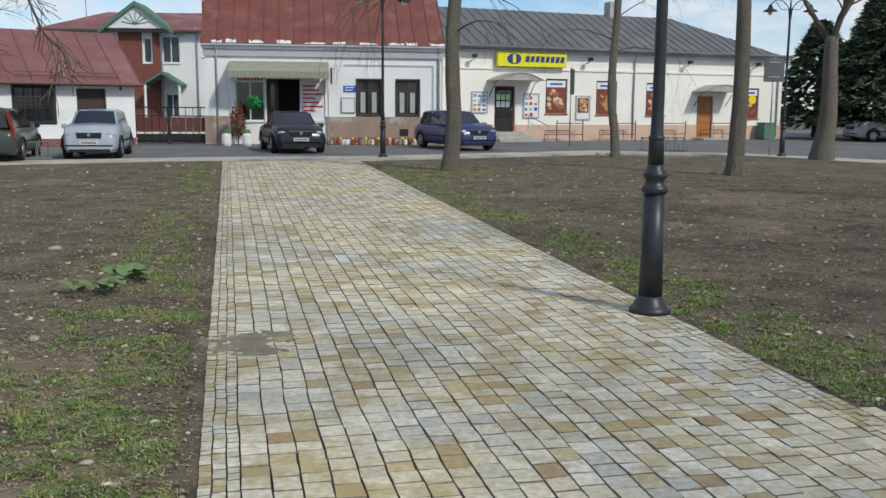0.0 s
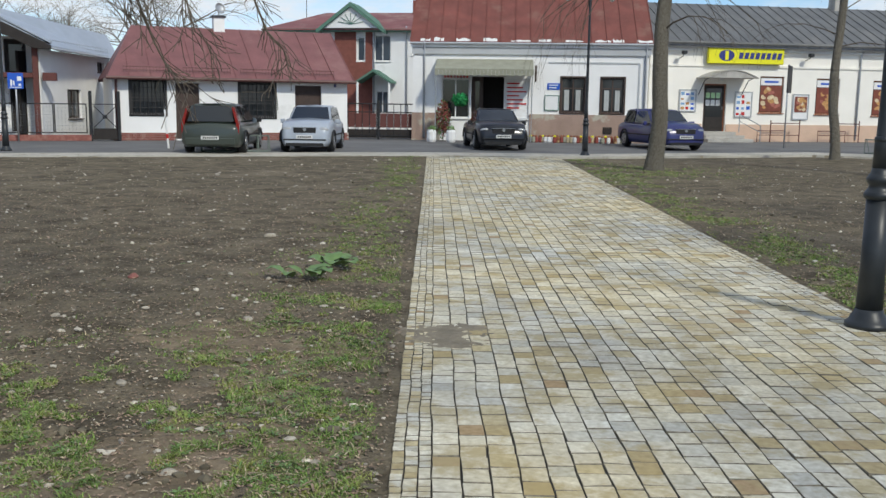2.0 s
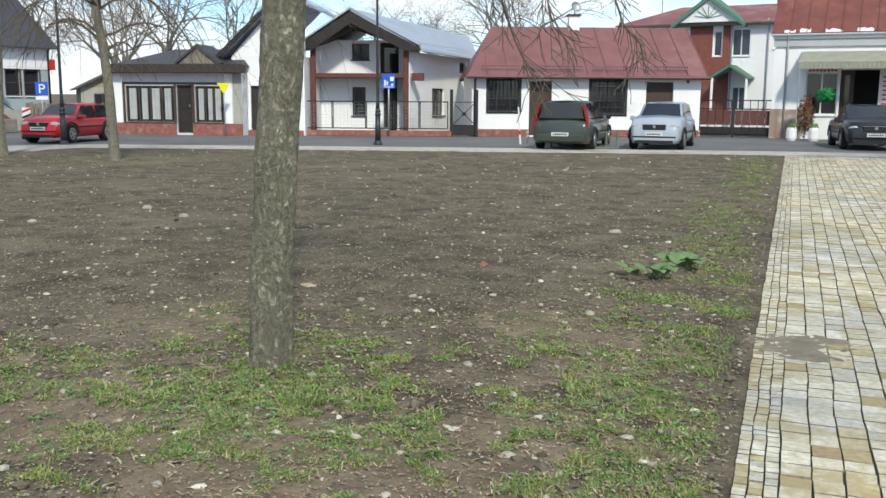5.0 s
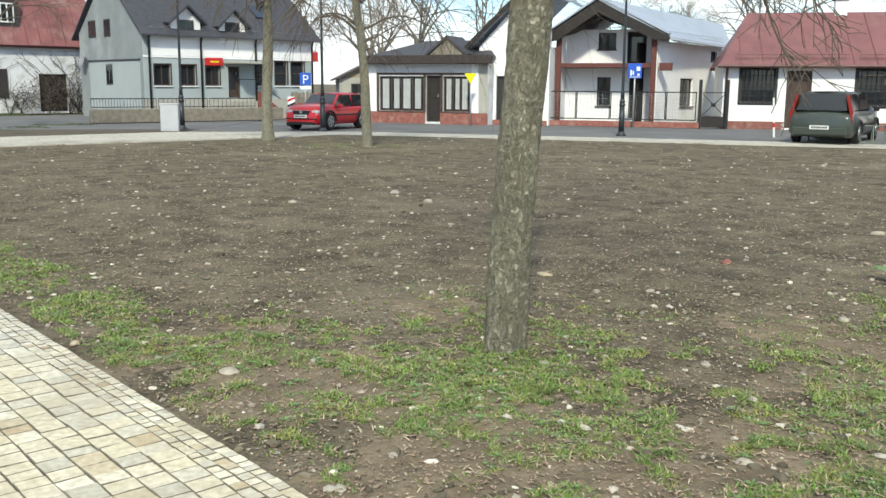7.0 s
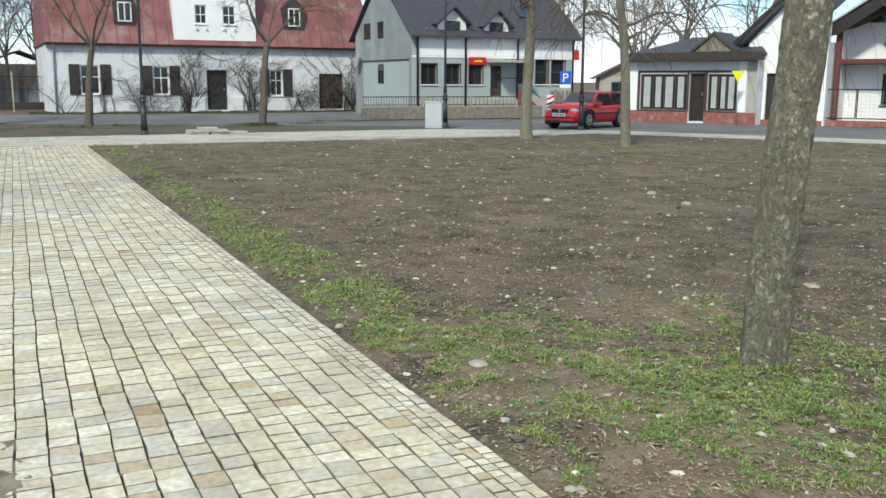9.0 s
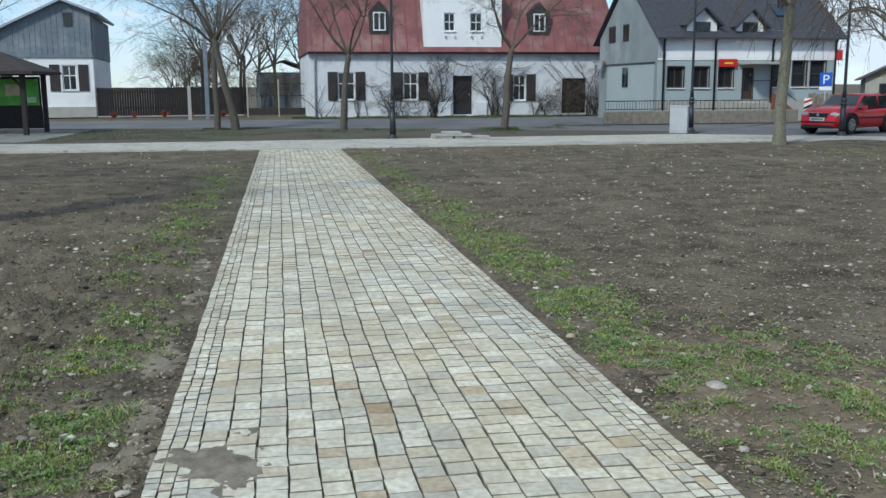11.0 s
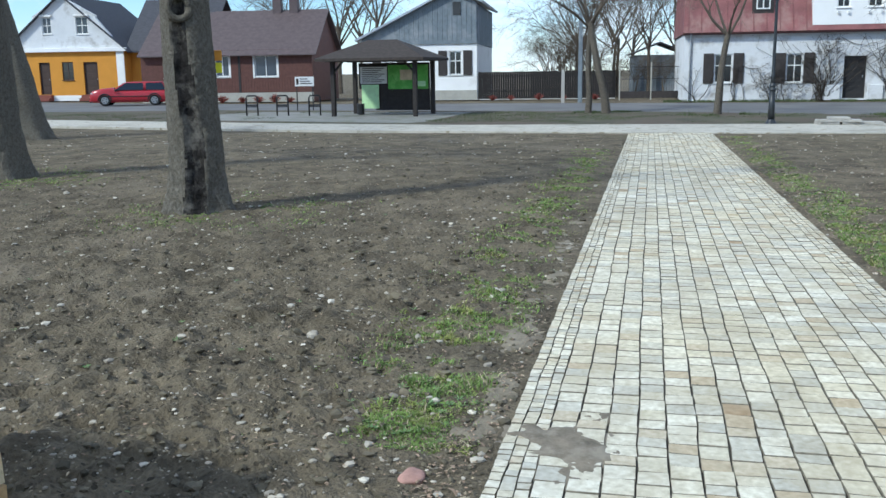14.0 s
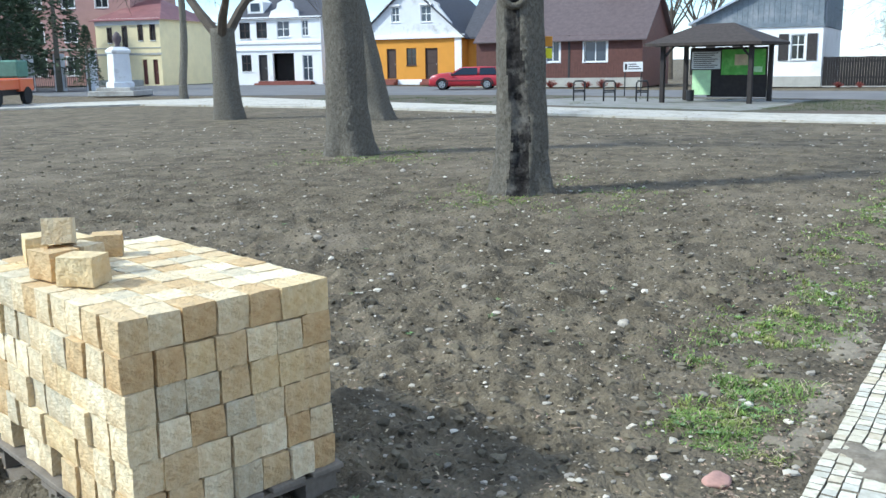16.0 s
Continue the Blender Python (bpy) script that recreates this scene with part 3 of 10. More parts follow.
def door(parent, x0, x1, z0, z1, leaf="dark_wood", casing="win_brown", panels=2, y=0.12, glazed=0.0, handle="galv", label=""):
    """Door > leaf with raised panels, frame, handle."""
    bm = bmesh.new()
    f = 0.06
    box(bm, x0 + f, y + 0.01, z0 + 0.005, x1 - f, y + 0.06, z1 - f)
    n = panels
    for i in range(n):
        a, b = z0 + 0.12 + (z1 - z0 - 0.3) * i / n, z0 + (z1 - z0 - 0.3) * (i + 1) / n
        box(bm, x0 + f + 0.1, y - 0.008, a + 0.04, x1 - f - 0.1, y + 0.012, b, 0.006)
    d = part("door", bm, leaf, parent, label)
    bm = bmesh.new()
    box(bm, x0 + 0.002, y - 0.02, z0, x0 + f, y + 0.08, z1 - 0.002)
    box(bm, x1 - f, y - 0.02, z0, x1 - 0.002, y + 0.08, z1 - 0.002)
    box(bm, x0 + f, y - 0.02, z1 - f, x1 - f, y + 0.08, z1 - 0.002)
    part("frame", bm, casing, d)
    part("handle", B(x1 - f - 0.09, y - 0.05, z0 + 1.0, x1 - f - 0.06, y, z0 + 1.12, bevel=0.006), handle, d)
    if glazed:
        part("pane", B(x0 + f + 0.1, y - 0.014, z1 - glazed, x1 - f - 0.1, y - 0.009, z1 - 0.2), "glass", d)
    return d


def gable_roof(parent, w, d, eave, ridge, over=0.35, material="roof_grey", seam=0.0, axis="x", x0=0.0, y0=0.0, th=0.07, side=0.25, label="", split=0.5, hip=0.0, seam_mat=None):
    """Two slopes with thickness; the ridge runs along x (parallel to the facade) or along y. Standing seams are parts."""
    bm = bmesh.new()
    if axis == "x":
        ym = y0 + d * split
        sl = (ridge - eave) / (ym - y0)
        zf = eave - over * sl
        sb = (ridge - eave) / (y0 + d - ym)
        zb = eave - over * sb
        xa, xb = x0 - side, x0 + w + side
        ha, hb = (hip, hip) if isinstance(hip, (int, float)) else hip
        for top in (0, 1):
            dz = th * (1 - top)
            f0, f1 = bm.verts.new((xa, y0 - over, zf - dz)), bm.verts.new((xb, y0 - over, zf - dz))
            r0, r1 = bm.verts.new((xa + ha, ym, ridge - dz)), bm.verts.new((xb - hb, ym, ridge - dz))
            b0, b1 = bm.verts.new((xa, y0 + d + over, zb - dz)), bm.verts.new((xb, y0 + d + over, zb - dz))
            if top:
                bm.faces.new((f0, f1, r1, r0))
                bm.faces.new((r0, r1, b1, b0))
                if ha:
                    bm.faces.new((f0, r0, b0))
                if hb:
                    bm.faces.new((f1, b1, r1))
            else:
                bm.faces.new((f0, r0, r1, f1))
                bm.faces.new((r0, b0, b1, r1))
            if not top:
                low = (f0, f1, r0, r1, b0, b1)
            else:
                hi = (f0, f1, r0, r1, b0, b1)
        for i, j in ((0, 1), (5, 4)):
            bm.faces.new((low[i], low[j], hi[j], hi[i]))
        for i, j, k in ((0, 2, 4), (5, 3, 1)):
            bm.faces.new((low[j], low[i], hi[i], hi[j]))
            bm.faces.new((low[k], low[j], hi[j], hi[k]))
        roof = part("roof", bm, material, parent, label)
        if seam:
            ln = math.hypot(ym - y0 + over, ridge - zf)
            sb_ = bmesh.new()
            box(sb_, -0.012, 0, 0, 0.012, ln, 0.035)
            me = bpy.data.meshes.new("seam")
            sb_.to_mesh(me)
            sb_.free()
            me.materials.append(M[seam_mat or material])
            k = int((xb - xa) / seam)
            ang = math.atan2(ridge - zf, ym - y0 + over)
            for i in range(k + 1):
                x = xa + 0.02 + (xb - xa - 0.04) * i / k
                s = 1.0
                if ha and x < xa + ha:
                    s = max(0.05, (x - xa) / ha)
                if hb and x > xb - hb:
                    s = max(0.05, (xb - x) / hb)
                share("seam", me, roof, Matrix.Translation((x, y0 - over, zf)) @ Matrix.Rotation(ang, 4, "X") @ Matrix.Diagonal((1, s, 1, 1)))
    else:
        xm = x0 + w * split
        sl = (ridge - eave) / (xm - x0)
        sr = (ridge - eave) / (x0 + w - xm)
        za, zb = eave - side * sl, eave - side * sr
        pts = [(x0 - side, za), (xm, ridge), (x0 + w + side, zb), (x0 + w + side, zb + th), (xm, ridge + th), (x0 - side, za + th)]
        prism(bm, pts, y0 - over, y0 + d + over, "y")
        roof = part("roof", bm, material, parent, label)
        if seam:
            for s in (-1, 1):
                run = (xm - x0 + side) if s < 0 else (x0 + w + side - xm)
                zz = za if s < 0 else zb
                ln = math.hypot(run, ridge - zz)
                sb_ = bmesh.new()
                box(sb_, 0, -0.012, 0, ln, 0.012, 0.035)
                me = bpy.data.meshes.new("seam")
                sb_.to_mesh(me)
                sb_.free()
                me.materials.append(M[seam_mat or material])
                ang = math.atan2(ridge - zz, run)
                k = int((d + 2 * over) / seam)
                for i in range(k + 1):
                    y = y0 - over + 0.02 + (d + 2 * over - 0.04) * i / k
                    if s < 0:
                        mm = Matrix.Translation((x0 - side, y, za + th)) @ Matrix.Rotation(-ang, 4, "Y")
                    else:
                        mm = Matrix.Translation((x0 + w + side, y, zb + th)) @ Matrix.Rotation(math.pi, 4, "Z") @ Matrix.Rotation(-ang, 4, "Y")
                    share("seam", me, roof, mm)
    return roof


def shell(parent, w, d, h, holes, material, t=0.3, x0=0.0, y0=0.0, z0=0.0, gable=None, back=True, side_mat=None, label="", left_holes=(), right_holes=()):
    """Four walls: front with openings, two sides, back, and a lining painted near-black as an unlit room. gable: ridge
    height, with the ridge along x, for the side walls.
    """
    fw = part("wall", wall_bm(w, h, holes, t, x0, z0), material, parent, label)
    fw.location = (0, y0, 0)
    for k, x in enumerate((x0, x0 + w - t)):
        bm = bmesh.new()
        if gable:
            prism(bm, [(y0 + t, z0), (y0 + d, z0), (y0 + d, z0 + h), (y0 + d / 2, gable), (y0 + t, z0 + h + (gable - h - z0) * 2 * t / d)], x, x + t, "x")
        else:
            box(bm, x, y0 + t, z0, x + t, y0 + d, z0 + h)
        part("wall", bm, side_mat or material, parent)
    if back:
        part("wall", B(x0 + t, y0 + d - t, z0, x0 + w - t, y0 + d, z0 + h), side_mat or material, parent)
    # black panel and ceiling stand in for the shade inside the house
    part("wall", B(x0 + t, y0 + t + 1.4, z0, x0 + w - t, y0 + t + 1.5, z0 + h), "room", parent, "near-black panel painted as an unlit room behind the windows")
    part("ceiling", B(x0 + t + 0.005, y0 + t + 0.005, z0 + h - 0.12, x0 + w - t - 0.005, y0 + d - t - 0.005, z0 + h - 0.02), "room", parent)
    return fw


def pipe(parent, x, z0, z1, y=-0.07, r=0.045, material="gutter_grey", name="downpipe"):
    bm = bmesh.new()
    tube(bm, [(x, y, z0), (x, y, z1 - 0.35), (x, y - 0.05, z1 - 0.2), (x, y - 0.22, z1)], [r] * 4, 8)
    return part(name, bm, material, parent, smooth=True)


def house_at(name, x, y, ang, label, category="house", wide=1.0):
    return thing(name, pose(x, y, 0, 0, 0, ang) @ Matrix.Diagonal((wide, 1, 1, 1)), label, category)


# ---- ground, road, paths ----
P1_A, P1_B = Vector((-0.93, 3.74)), Vector((-8.33, 26.64))      # left edge of the path towards the shops
P2_A, P2_B = Vector((-3.07, -0.53)), Vector((-24.25, -1.73))    # left edge of the path towards the old house
D1 = (P1_B - P1_A).normalized()
N1 = Vector((D1.y, -D1.x))        # to the right of the first path
D2 = (P2_B - P2_A).normalized()
N2 = Vector((D2.y, -D2.x))        # to the right of the second path


def p1_width(s):
    return 3.48 + 0.0208 * s


def p2_width(s):
    return 2.34 - 0.013 * s


def in_p1(x, y):
    s = (x - P1_A.x) * D1.x + (y - P1_A.y) * D1.y
    w = (x - P1_A.x) * N1.x + (y - P1_A.y) * N1.y
    wide = np.where(s < 0.5, 7.0, p1_width(s))
    return s, w, np.minimum(np.minimum(w, wide - w), 24.2 - s)


def in_p2(x, y):
    s = (x - P2_A.x) * D2.x + (y - P2_A.y) * D2.y
    w = (x - P2_A.x) * N2.x + (y - P2_A.y) * N2.y
    return s, w, np.minimum(np.minimum(w, p2_width(s) - w), np.minimum(21.3 - s, s + 5.0))


def in_cross(x, y):
    """The pale path that runs along the bed's far side, with its bend, as a distance inside it."""
    a = np.minimum(np.minimum(-24.3 - 0.04 * (y - 0) - x, x + 28.6 + 0.05 * y), 14.0 - y)
    return a


def lattice(ix, iy, seed):
    n = (ix * 374761393 + iy * 668265263 + seed * 974634777) & 0x7FFFFFFF
    n = ((n ^ (n >> 13)) * 1274126177) & 0x7FFFFFFF
    return (n & 0xFFFF) / 65535.0


def vnoise(x, y, s, seed):
    x, y = x / s, y / s
    ix, iy = np.floor(x).astype(np.int64), np.floor(y).astype(np.int64)
    fx, fy = x - ix, y - iy
    fx, fy = fx * fx * (3 - 2 * fx), fy * fy * (3 - 2 * fy)
    a, b = lattice(ix, iy, seed), lattice(ix + 1, iy, seed)
    c, d = lattice(ix, iy + 1, seed), lattice(ix + 1, iy + 1, seed)
    return (a * (1 - fx) + b * fx) * (1 - fy) + (c * (1 - fx) + d * fx) * fy


def soil_z(x, y):
    x, y = np.asarray(x, float), np.asarray(y, float)
    near = np.clip(1 - np.hypot(x, y) / 60, 0, 1)
    z = (vnoise(x, y, 1.7, 1) - 0.5) * 0.02 + (vnoise(x, y, 0.42, 2) - 0.5) * 0.012
    fine = np.clip(8.0 / (np.hypot(x, y) + 0.1), 0.2, 1) ** 1.3
    z += (np.abs(vnoise(x, y, 0.16, 3) - 0.5) * 0.024 + (vnoise(x, y, 0.07, 4) - 0.5) * 0.034) * fine
    rough = 0.75 + 0.9 * np.clip((-y - 0.6) / 1.5, 0, 1) * (x < -1)      # freshly dug on the side of the stone stack
    dug = np.clip((-y - 0.5) / 1.2, 0, 1) * (x < -1) * np.clip(1.6 - np.hypot(x, y) / 14, 0, 1)
    near = near * np.clip(11.0 / (np.hypot(x, y) + 0.1), 0.25, 1)
    z = z * near * rough + 0.005 + dug * (np.abs(vnoise(x, y, 0.26, 5) - 0.5) * 0.085 + np.abs(vnoise(x, y, 0.11, 6) - 0.5) * 0.075 + (vnoise(x, y, 0.05, 7) - 0.5) * 0.03 - 0.02)
    d = np.maximum(np.maximum(in_p1(x, y)[2], in_p2(x, y)[2]), in_cross(x, y))
    z = np.where(d > -0.5, z * np.clip(0.12 - d / 0.5, 0, 1) - 0.012 * np.clip(1 + d / 0.5, 0, 1), z)
    z = np.where(d > 0.05, -0.06, z)
    far = (np.hypot(x, y) > 62) | street(x, y)
    return np.where(far, -0.06, z)


def street(x, y):
    """Everything past the bed's outer edges."""
    a = (y - 26.9) - (x + 8.4) * 0.66 > 0.0
    b = x < -28.8 - 0.05 * y
    c = (y < -30) | (x > 14)
    return ((a & (x < -8.3)) | ((y > 27.5 + (x + 4.3) * 0.6) & (x >= -8.3) & (x < 3)) | ((y > 32.5) & (x >= 3)) | b | c)


def ground_sheet():
    az = np.concatenate([np.concatenate([np.radians(np.arange(-50, 95, 0.4)), np.radians(np.arange(95, 166, 0.24)), np.radians(np.arange(166, 170, 1.0))]), np.radians(np.arange(170, 310, 5.0))])
    rr = [0.5, 1.2, 1.8]
    while rr[-1] < 70:
        rr.append(rr[-1] * 1.0062 + 0.006)
    while rr[-1] < 2600:
        rr.append(rr[-1] * 1.35)
    rr = np.array(rr)
    A, R = np.meshgrid(az, rr, indexing="ij")
    X, Y = -np.sin(A) * R + 0.3, np.cos(A) * R + 0.2
    Z = soil_z(X, Y)
    na, nr = A.shape
    co = np.stack([X, Y, Z], -1).reshape(-1, 3)
    idx = np.arange(na * nr).reshape(na, nr)
    nxt = np.roll(idx, -1, axis=0)
    q = np.stack([idx[:, :-1], idx[:, 1:], nxt[:, 1:], nxt[:, :-1]], -1).reshape(-1, 4)[:, ::-1]
    co = np.vstack([co, [[0.3, 0.2, -0.09]]])
    tri = np.stack([idx[:, 0], nxt[:, 0], np.full(na, na * nr)], -1)
    me = bpy.data.meshes.new("ground")
    me.from_pydata(co.tolist(), [], q.tolist() + tri[:, ::-1].tolist())
    me.polygons.foreach_set("use_smooth", [True] * len(me.polygons))
    me.materials.append(M["soil"])
    return tagged(new("ground", me), "bare dug brown soil with clods, bits of straw and stones", "ground", kind="structure")


ground_sheet()


def slab(name, pts, z0, z1, material, label, kind="structure"):
    bm = bmesh.new()
    prism(bm, pts, z0, z1, "z")
    me = bpy.data.meshes.new(name)
    bm.to_mesh(me)
    bm.free()
    me.materials.append(M[material])
    return tagged(new(name, me), label, name, kind=kind)


def meet_p1(w):
    """Where a line along the second path, w from its left edge, reaches the first path."""
    p = P2_A + N2 * w - P1_A
    s = -(p.dot(N1) + 0.004) / D2.dot(N1)
    q = P2_A + N2 * w + D2 * s
    return q.x, q.y


# bedding under the setts
slab("pavement_1", [tuple(P1_A + D1 * s + N1 * w) for s, w in ((-5, 0.01), (-5, 7), (0.5, 7), (0.5, 3.48), (24.2, 3.97), (24.2, 0.01))][::-1], -0.12, -0.010, "bed", "sand bedding of a sett-paved park path")
slab("pavement_2", ([meet_p1(0.01), meet_p1(2.36)] + [tuple(P2_A + D2 * s + N2 * w) for s, w in ((21.2, 2.06), (21.2, 0.01))])[::-1], -0.12, -0.010, "bed", "sand bedding of a narrow sett-paved park path")
# pale path along the far side of the beds
slab("pavement_3", [(-24.3, 0.4), (-24.9, 9.5), (-25.2, 15.3), (-16.2, 22.0), (-8.35, 27.0), (-4.3, 28.6), (3.0, 34.0), (7.8, 33.7), (11.3, 29.6), (22, 20), (23, 21.5),
                    (12.2, 31.2), (8.2, 35.3), (3.0, 36.0), (-4.0, 30.6), (-9.2, 28.6), (-17.0, 23.6), (-26.6, 16.6), (-29.2, 11.5), (-28.2, 0.2), (-27.6, -7.5), (-28.2, -13.0), (-30.5, -25), (-33.0, -36), (-20, -43), (-4, -50), (-4, -44),
                    (-18, -38.5), (-25.5, -34.5), (-26.5, -22), (-24.7, -10), (-24.3, -1.7)][::-1], -0.12, 0.012, "pale_path", "pale sandstone-paved promenade at the edge of the beds")
slab("road_1", [(-8.9, 28.9), (-4.0, 30.75), (3.0, 36.15), (8.2, 35.45), (12.4, 31.3), (23, 21.7), (80, 20), (80, 75), (-40, 75), (-70, 40), (-46, 24), (-37, 18.6), (-29.8, 12.2), (-26.7, 16.8), (-17.1, 23.8)], -0.12, -0.004, "asphalt", "grey asphalt street and forecourt in front of the shops")
slab("road_2", [(-37.2, 18.5), (-46, 23.8), (-48, 16), (-46.2, 8), (-47.3, -10), (-47.0, -20), (-49.0, -31), (-54, -45), (-62, -66), (-40, -75), (-32, -52), (-36.5, -36), (-39.5, -22), (-38.0, -8), (-36.8, -1), (-34.1, 6), (-30.9, 13.1)], -0.12, -0.008, "asphalt", "narrow grey asphalt road past the old houses")
slab("pavement_4", [(-30.6, -19.2), (-28.6, -9.2), (-29.4, -8.8), (-36.6, -9.0), (-36.9, -18.4), (-34.5, -19.4)], -0.12, 0.010, "grey_paving", "worn grey paving under the shelter and bicycle stands")
slab("verge", [(-28.4, 0), (-29.4, 11.6), (-30.6, 12.9), (-33.9, 6), (-36.6, -1), (-37.8, -8), (-39.3, -22), (-36.3, -36), (-33.2, -36.2), (-30.7, -25), (-28.4, -13), (-27.8, -7.5)], -0.12, 0.004, "verge", "thin worn grass strip between promenade and road")


# ---- houses: local x runs along the facade, y into the house ----
def food_picture(parent, x0, x1, z0, z1, y, seed):
    """A shop poster: heaps of bread and meat as flat shapes on a dark red ground."""
    rng = random.Random(seed)
    pic = part("poster", B(x0, y, z0, x1, y + 0.02, z1), "poster_red", parent, "food poster filling the window")
    n = 16
    for i in range(n):
        bm = bmesh.new()
        cx, cz = rng.uniform(x0 + 0.15, x1 - 0.15), z0 + 0.1 + (z1 - z0 - 0.2) * (i + rng.random()) / n
        a = rng.uniform(-0.8, 0.8)
        bmesh.ops.create_circle(bm, cap_ends=True, segments=12, radius=1)
        m = Matrix.Translation((cx, y - 0.002 - 0.0006 * i, cz)) @ Matrix.Rotation(a, 4, "Y") @ Matrix.Diagonal((rng.uniform(0.09, 0.19), 1, rng.uniform(0.06, 0.11), 1)) @ Matrix.Rotation(math.pi / 2, 4, "X")
        bmesh.ops.transform(bm, matrix=m, verts=bm.verts[:])
        part("food_shape", bm, ("poster_bread", "poster_cream", "poster_red", "poster_meat")[rng.randrange(4)], pic)
    return pic


def leaflet(parent, x0, x1, z0, z1, y, seed):
    """A price leaflet: small coloured blocks on white paper."""
    rng = random.Random(seed)
    for r in range(4):
        for c in range(3):
            a, b = x0 + (x1 - x0) * c / 3, z0 + (z1 - z0) * r / 4
            if rng.random() < 0.85:
                part("print_block", B(a + 0.03, y, b + 0.04, a + (x1 - x0) / 3 * rng.uniform(0.6, 0.95), y + 0.003, b + (z1 - z0) / 4 * rng.uniform(0.5, 0.9)), ("blue_sign", "poster_bread", "poster_blue", "red_sign", "poster_blue")[rng.randrange(5)], parent)


def shop_house():
    h = house_at("shop_building", -3.37, 43.33, 28, "long single-storey cream grocery shop with a grey metal roof")
    W, E = 20.0, 4.45
    wins = [(5.4, 6.6, 1.32, 2.98), (8.25, 9.45, 1.28, 2.93), (11.2, 12.35, 1.24, 2.88), (17.2, 18.45, 1.10, 2.70)]
    doors = [(2.66, 3.76, 0.45, 2.6), (14.4, 15.45, 0.1, 2.25)]
    shell(h, W, 9.0, E, wins + doors, "cream_wall", gable=None)
    part("plinth", B(-0.03, -0.05, 0, 2.6, 0, 0.8), "plinth_peach", h)
    part("plinth", B(3.8, -0.05, 0, 14.38, 0, 0.78), "plinth_peach", h, "peach-painted plinth")
    part("plinth", B(15.5, -0.05, 0, W + 0.03, 0, 0.74), "plinth_peach", h)
    part("string_course", B(-0.02, -0.06, 3.36, W + 0.02, 0, 3.46), "cream_wall", h)
    part("cornice", B(-0.02, -0.16, 4.05, W + 0.1, 0, 4.4), "white_wall", h)
    gable_roof(h, W, 9.0, E, 6.6, 0.4, "roof_grey", seam=0.55, hip=(0.0, 4.5), label="grey standing-seam metal roof")
    part("gutter", tube(bmesh.new(), [(-0.2, -0.46, 4.38), (W + 0.2, -0.46, 4.38)], [0.07, 0.07], 8), "roof_grey", h)
    for i, (a, b, c, d) in enumerate(wins):
        w = window(h, a, b, c, d, "win_wood", 2, 1, sill="win_wood", glass="glass")
        food_picture(w, a + 0.08, b - 0.08, c + 0.08, d - 0.42, -0.035, 50 + i)
        part("poster", B(a + 0.08, -0.04, d - 0.40, b - 0.08, -0.015, d - 0.08), "white_plain", w)
        part("lettering", B(a + 0.25, -0.05, d - 0.29, b - 0.25, -0.0405, d - 0.2), "blue_sign", w)
        if i == 3:
            part("poster_disc", tube(bmesh.new(), [(a + 0.85, -0.045, 2.1), (a + 0.85, -0.065, 2.1)], [0.24, 0.24], 20), "yellow_sign", w)
    d1 = door(h, *doors[0], leaf="dark_wood", casing="win_wood", glazed=1.5)
    for k, (a, z) in enumerate(((2.8, 1.95), (3.05, 1.95), (3.3, 1.95), (2.8, 1.62), (3.05, 1.62), (3.3, 1.62))):
        part("notice", B(a, 0.085, z, a + 0.2, 0.095, z + 0.26), "pale_board" if k < 3 else "white_plain", d1)
    door(h, *doors[1], leaf="door_orange", casing="door_orange", panels=3)
    for x, z, w_, hh, mt in ((1.44, 1.33, 0.83, 1.0, "poster"), (4.17, 1.1, 0.86, 1.17, "poster"), (7.07, 1.02, 0.82, 1.18, "food_poster")):
        p = part("poster_case", B(x, -0.05, z, x + w_, 0, z + hh, bevel=0.01), "white_plain", h, "framed advertising poster on the wall")
        fr = bmesh.new()
        for q in ((x, z, x + 0.05, z + hh), (x + w_ - 0.05, z, x + w_, z + hh), (x + 0.05, z, x + w_ - 0.05, z + 0.05), (x + 0.05, z + hh - 0.05, x + w_ - 0.05, z + hh)):
            box(fr, q[0], -0.07, q[1], q[2], -0.05, q[3])
        part("frame", fr, "galv", p)
        if mt == "food_poster":
            food_picture(p, x + 0.1, x + w_ - 0.1, z + 0.35, z + hh - 0.12, -0.0715, 60)
        else:
            leaflet(p, x + 0.06, x + w_ - 0.06, z + 0.06, z + hh - 0.08, -0.0535, int(x * 10))
    # canopies: shallow curved hoods
    for a, b, z in ((2.25, 4.6, 2.86), (14.05, 16.3, 2.5)):
        bm = bmesh.new()
        n = 10
        prev = None
        pts = []
        for i in range(n + 1):
            x = a + (b - a) * i / n
            pts.append((x, z + 0.34 * math.sin(math.pi * i / n)))
        poly = pts + [(x, zz - 0.035) for x, zz in pts[::-1]]
        prism(bm, poly, -1.3, 0.0, "y")
        c = part("canopy", bm, "concrete", h, "shallow curved hood over the door")
        bm = bmesh.new()
        prism(bm, [(a + 0.02, z - 0.02)] + [(x, zz - 0.05) for x, zz in pts[1:-1]] + [(b - 0.02, z - 0.02)], -1.26, -1.22, "y")
        part("fascia", bm, "concrete", c)
        for x in (a + 0.12, b - 0.12):
            part("bracket", tube(bmesh.new(), [(x, -1.1, z), (x, -0.6, z - 0.12), (x, -0.05, z - 0.75)], [0.02] * 3, 6), "iron", c)
        part("bulkhead_lamp", B((a + b) / 2 - 0.09, -0.12, z - 0.12, (a + b) / 2 + 0.09, 0, z + 0.08, bevel=0.02), "white_plain", c)
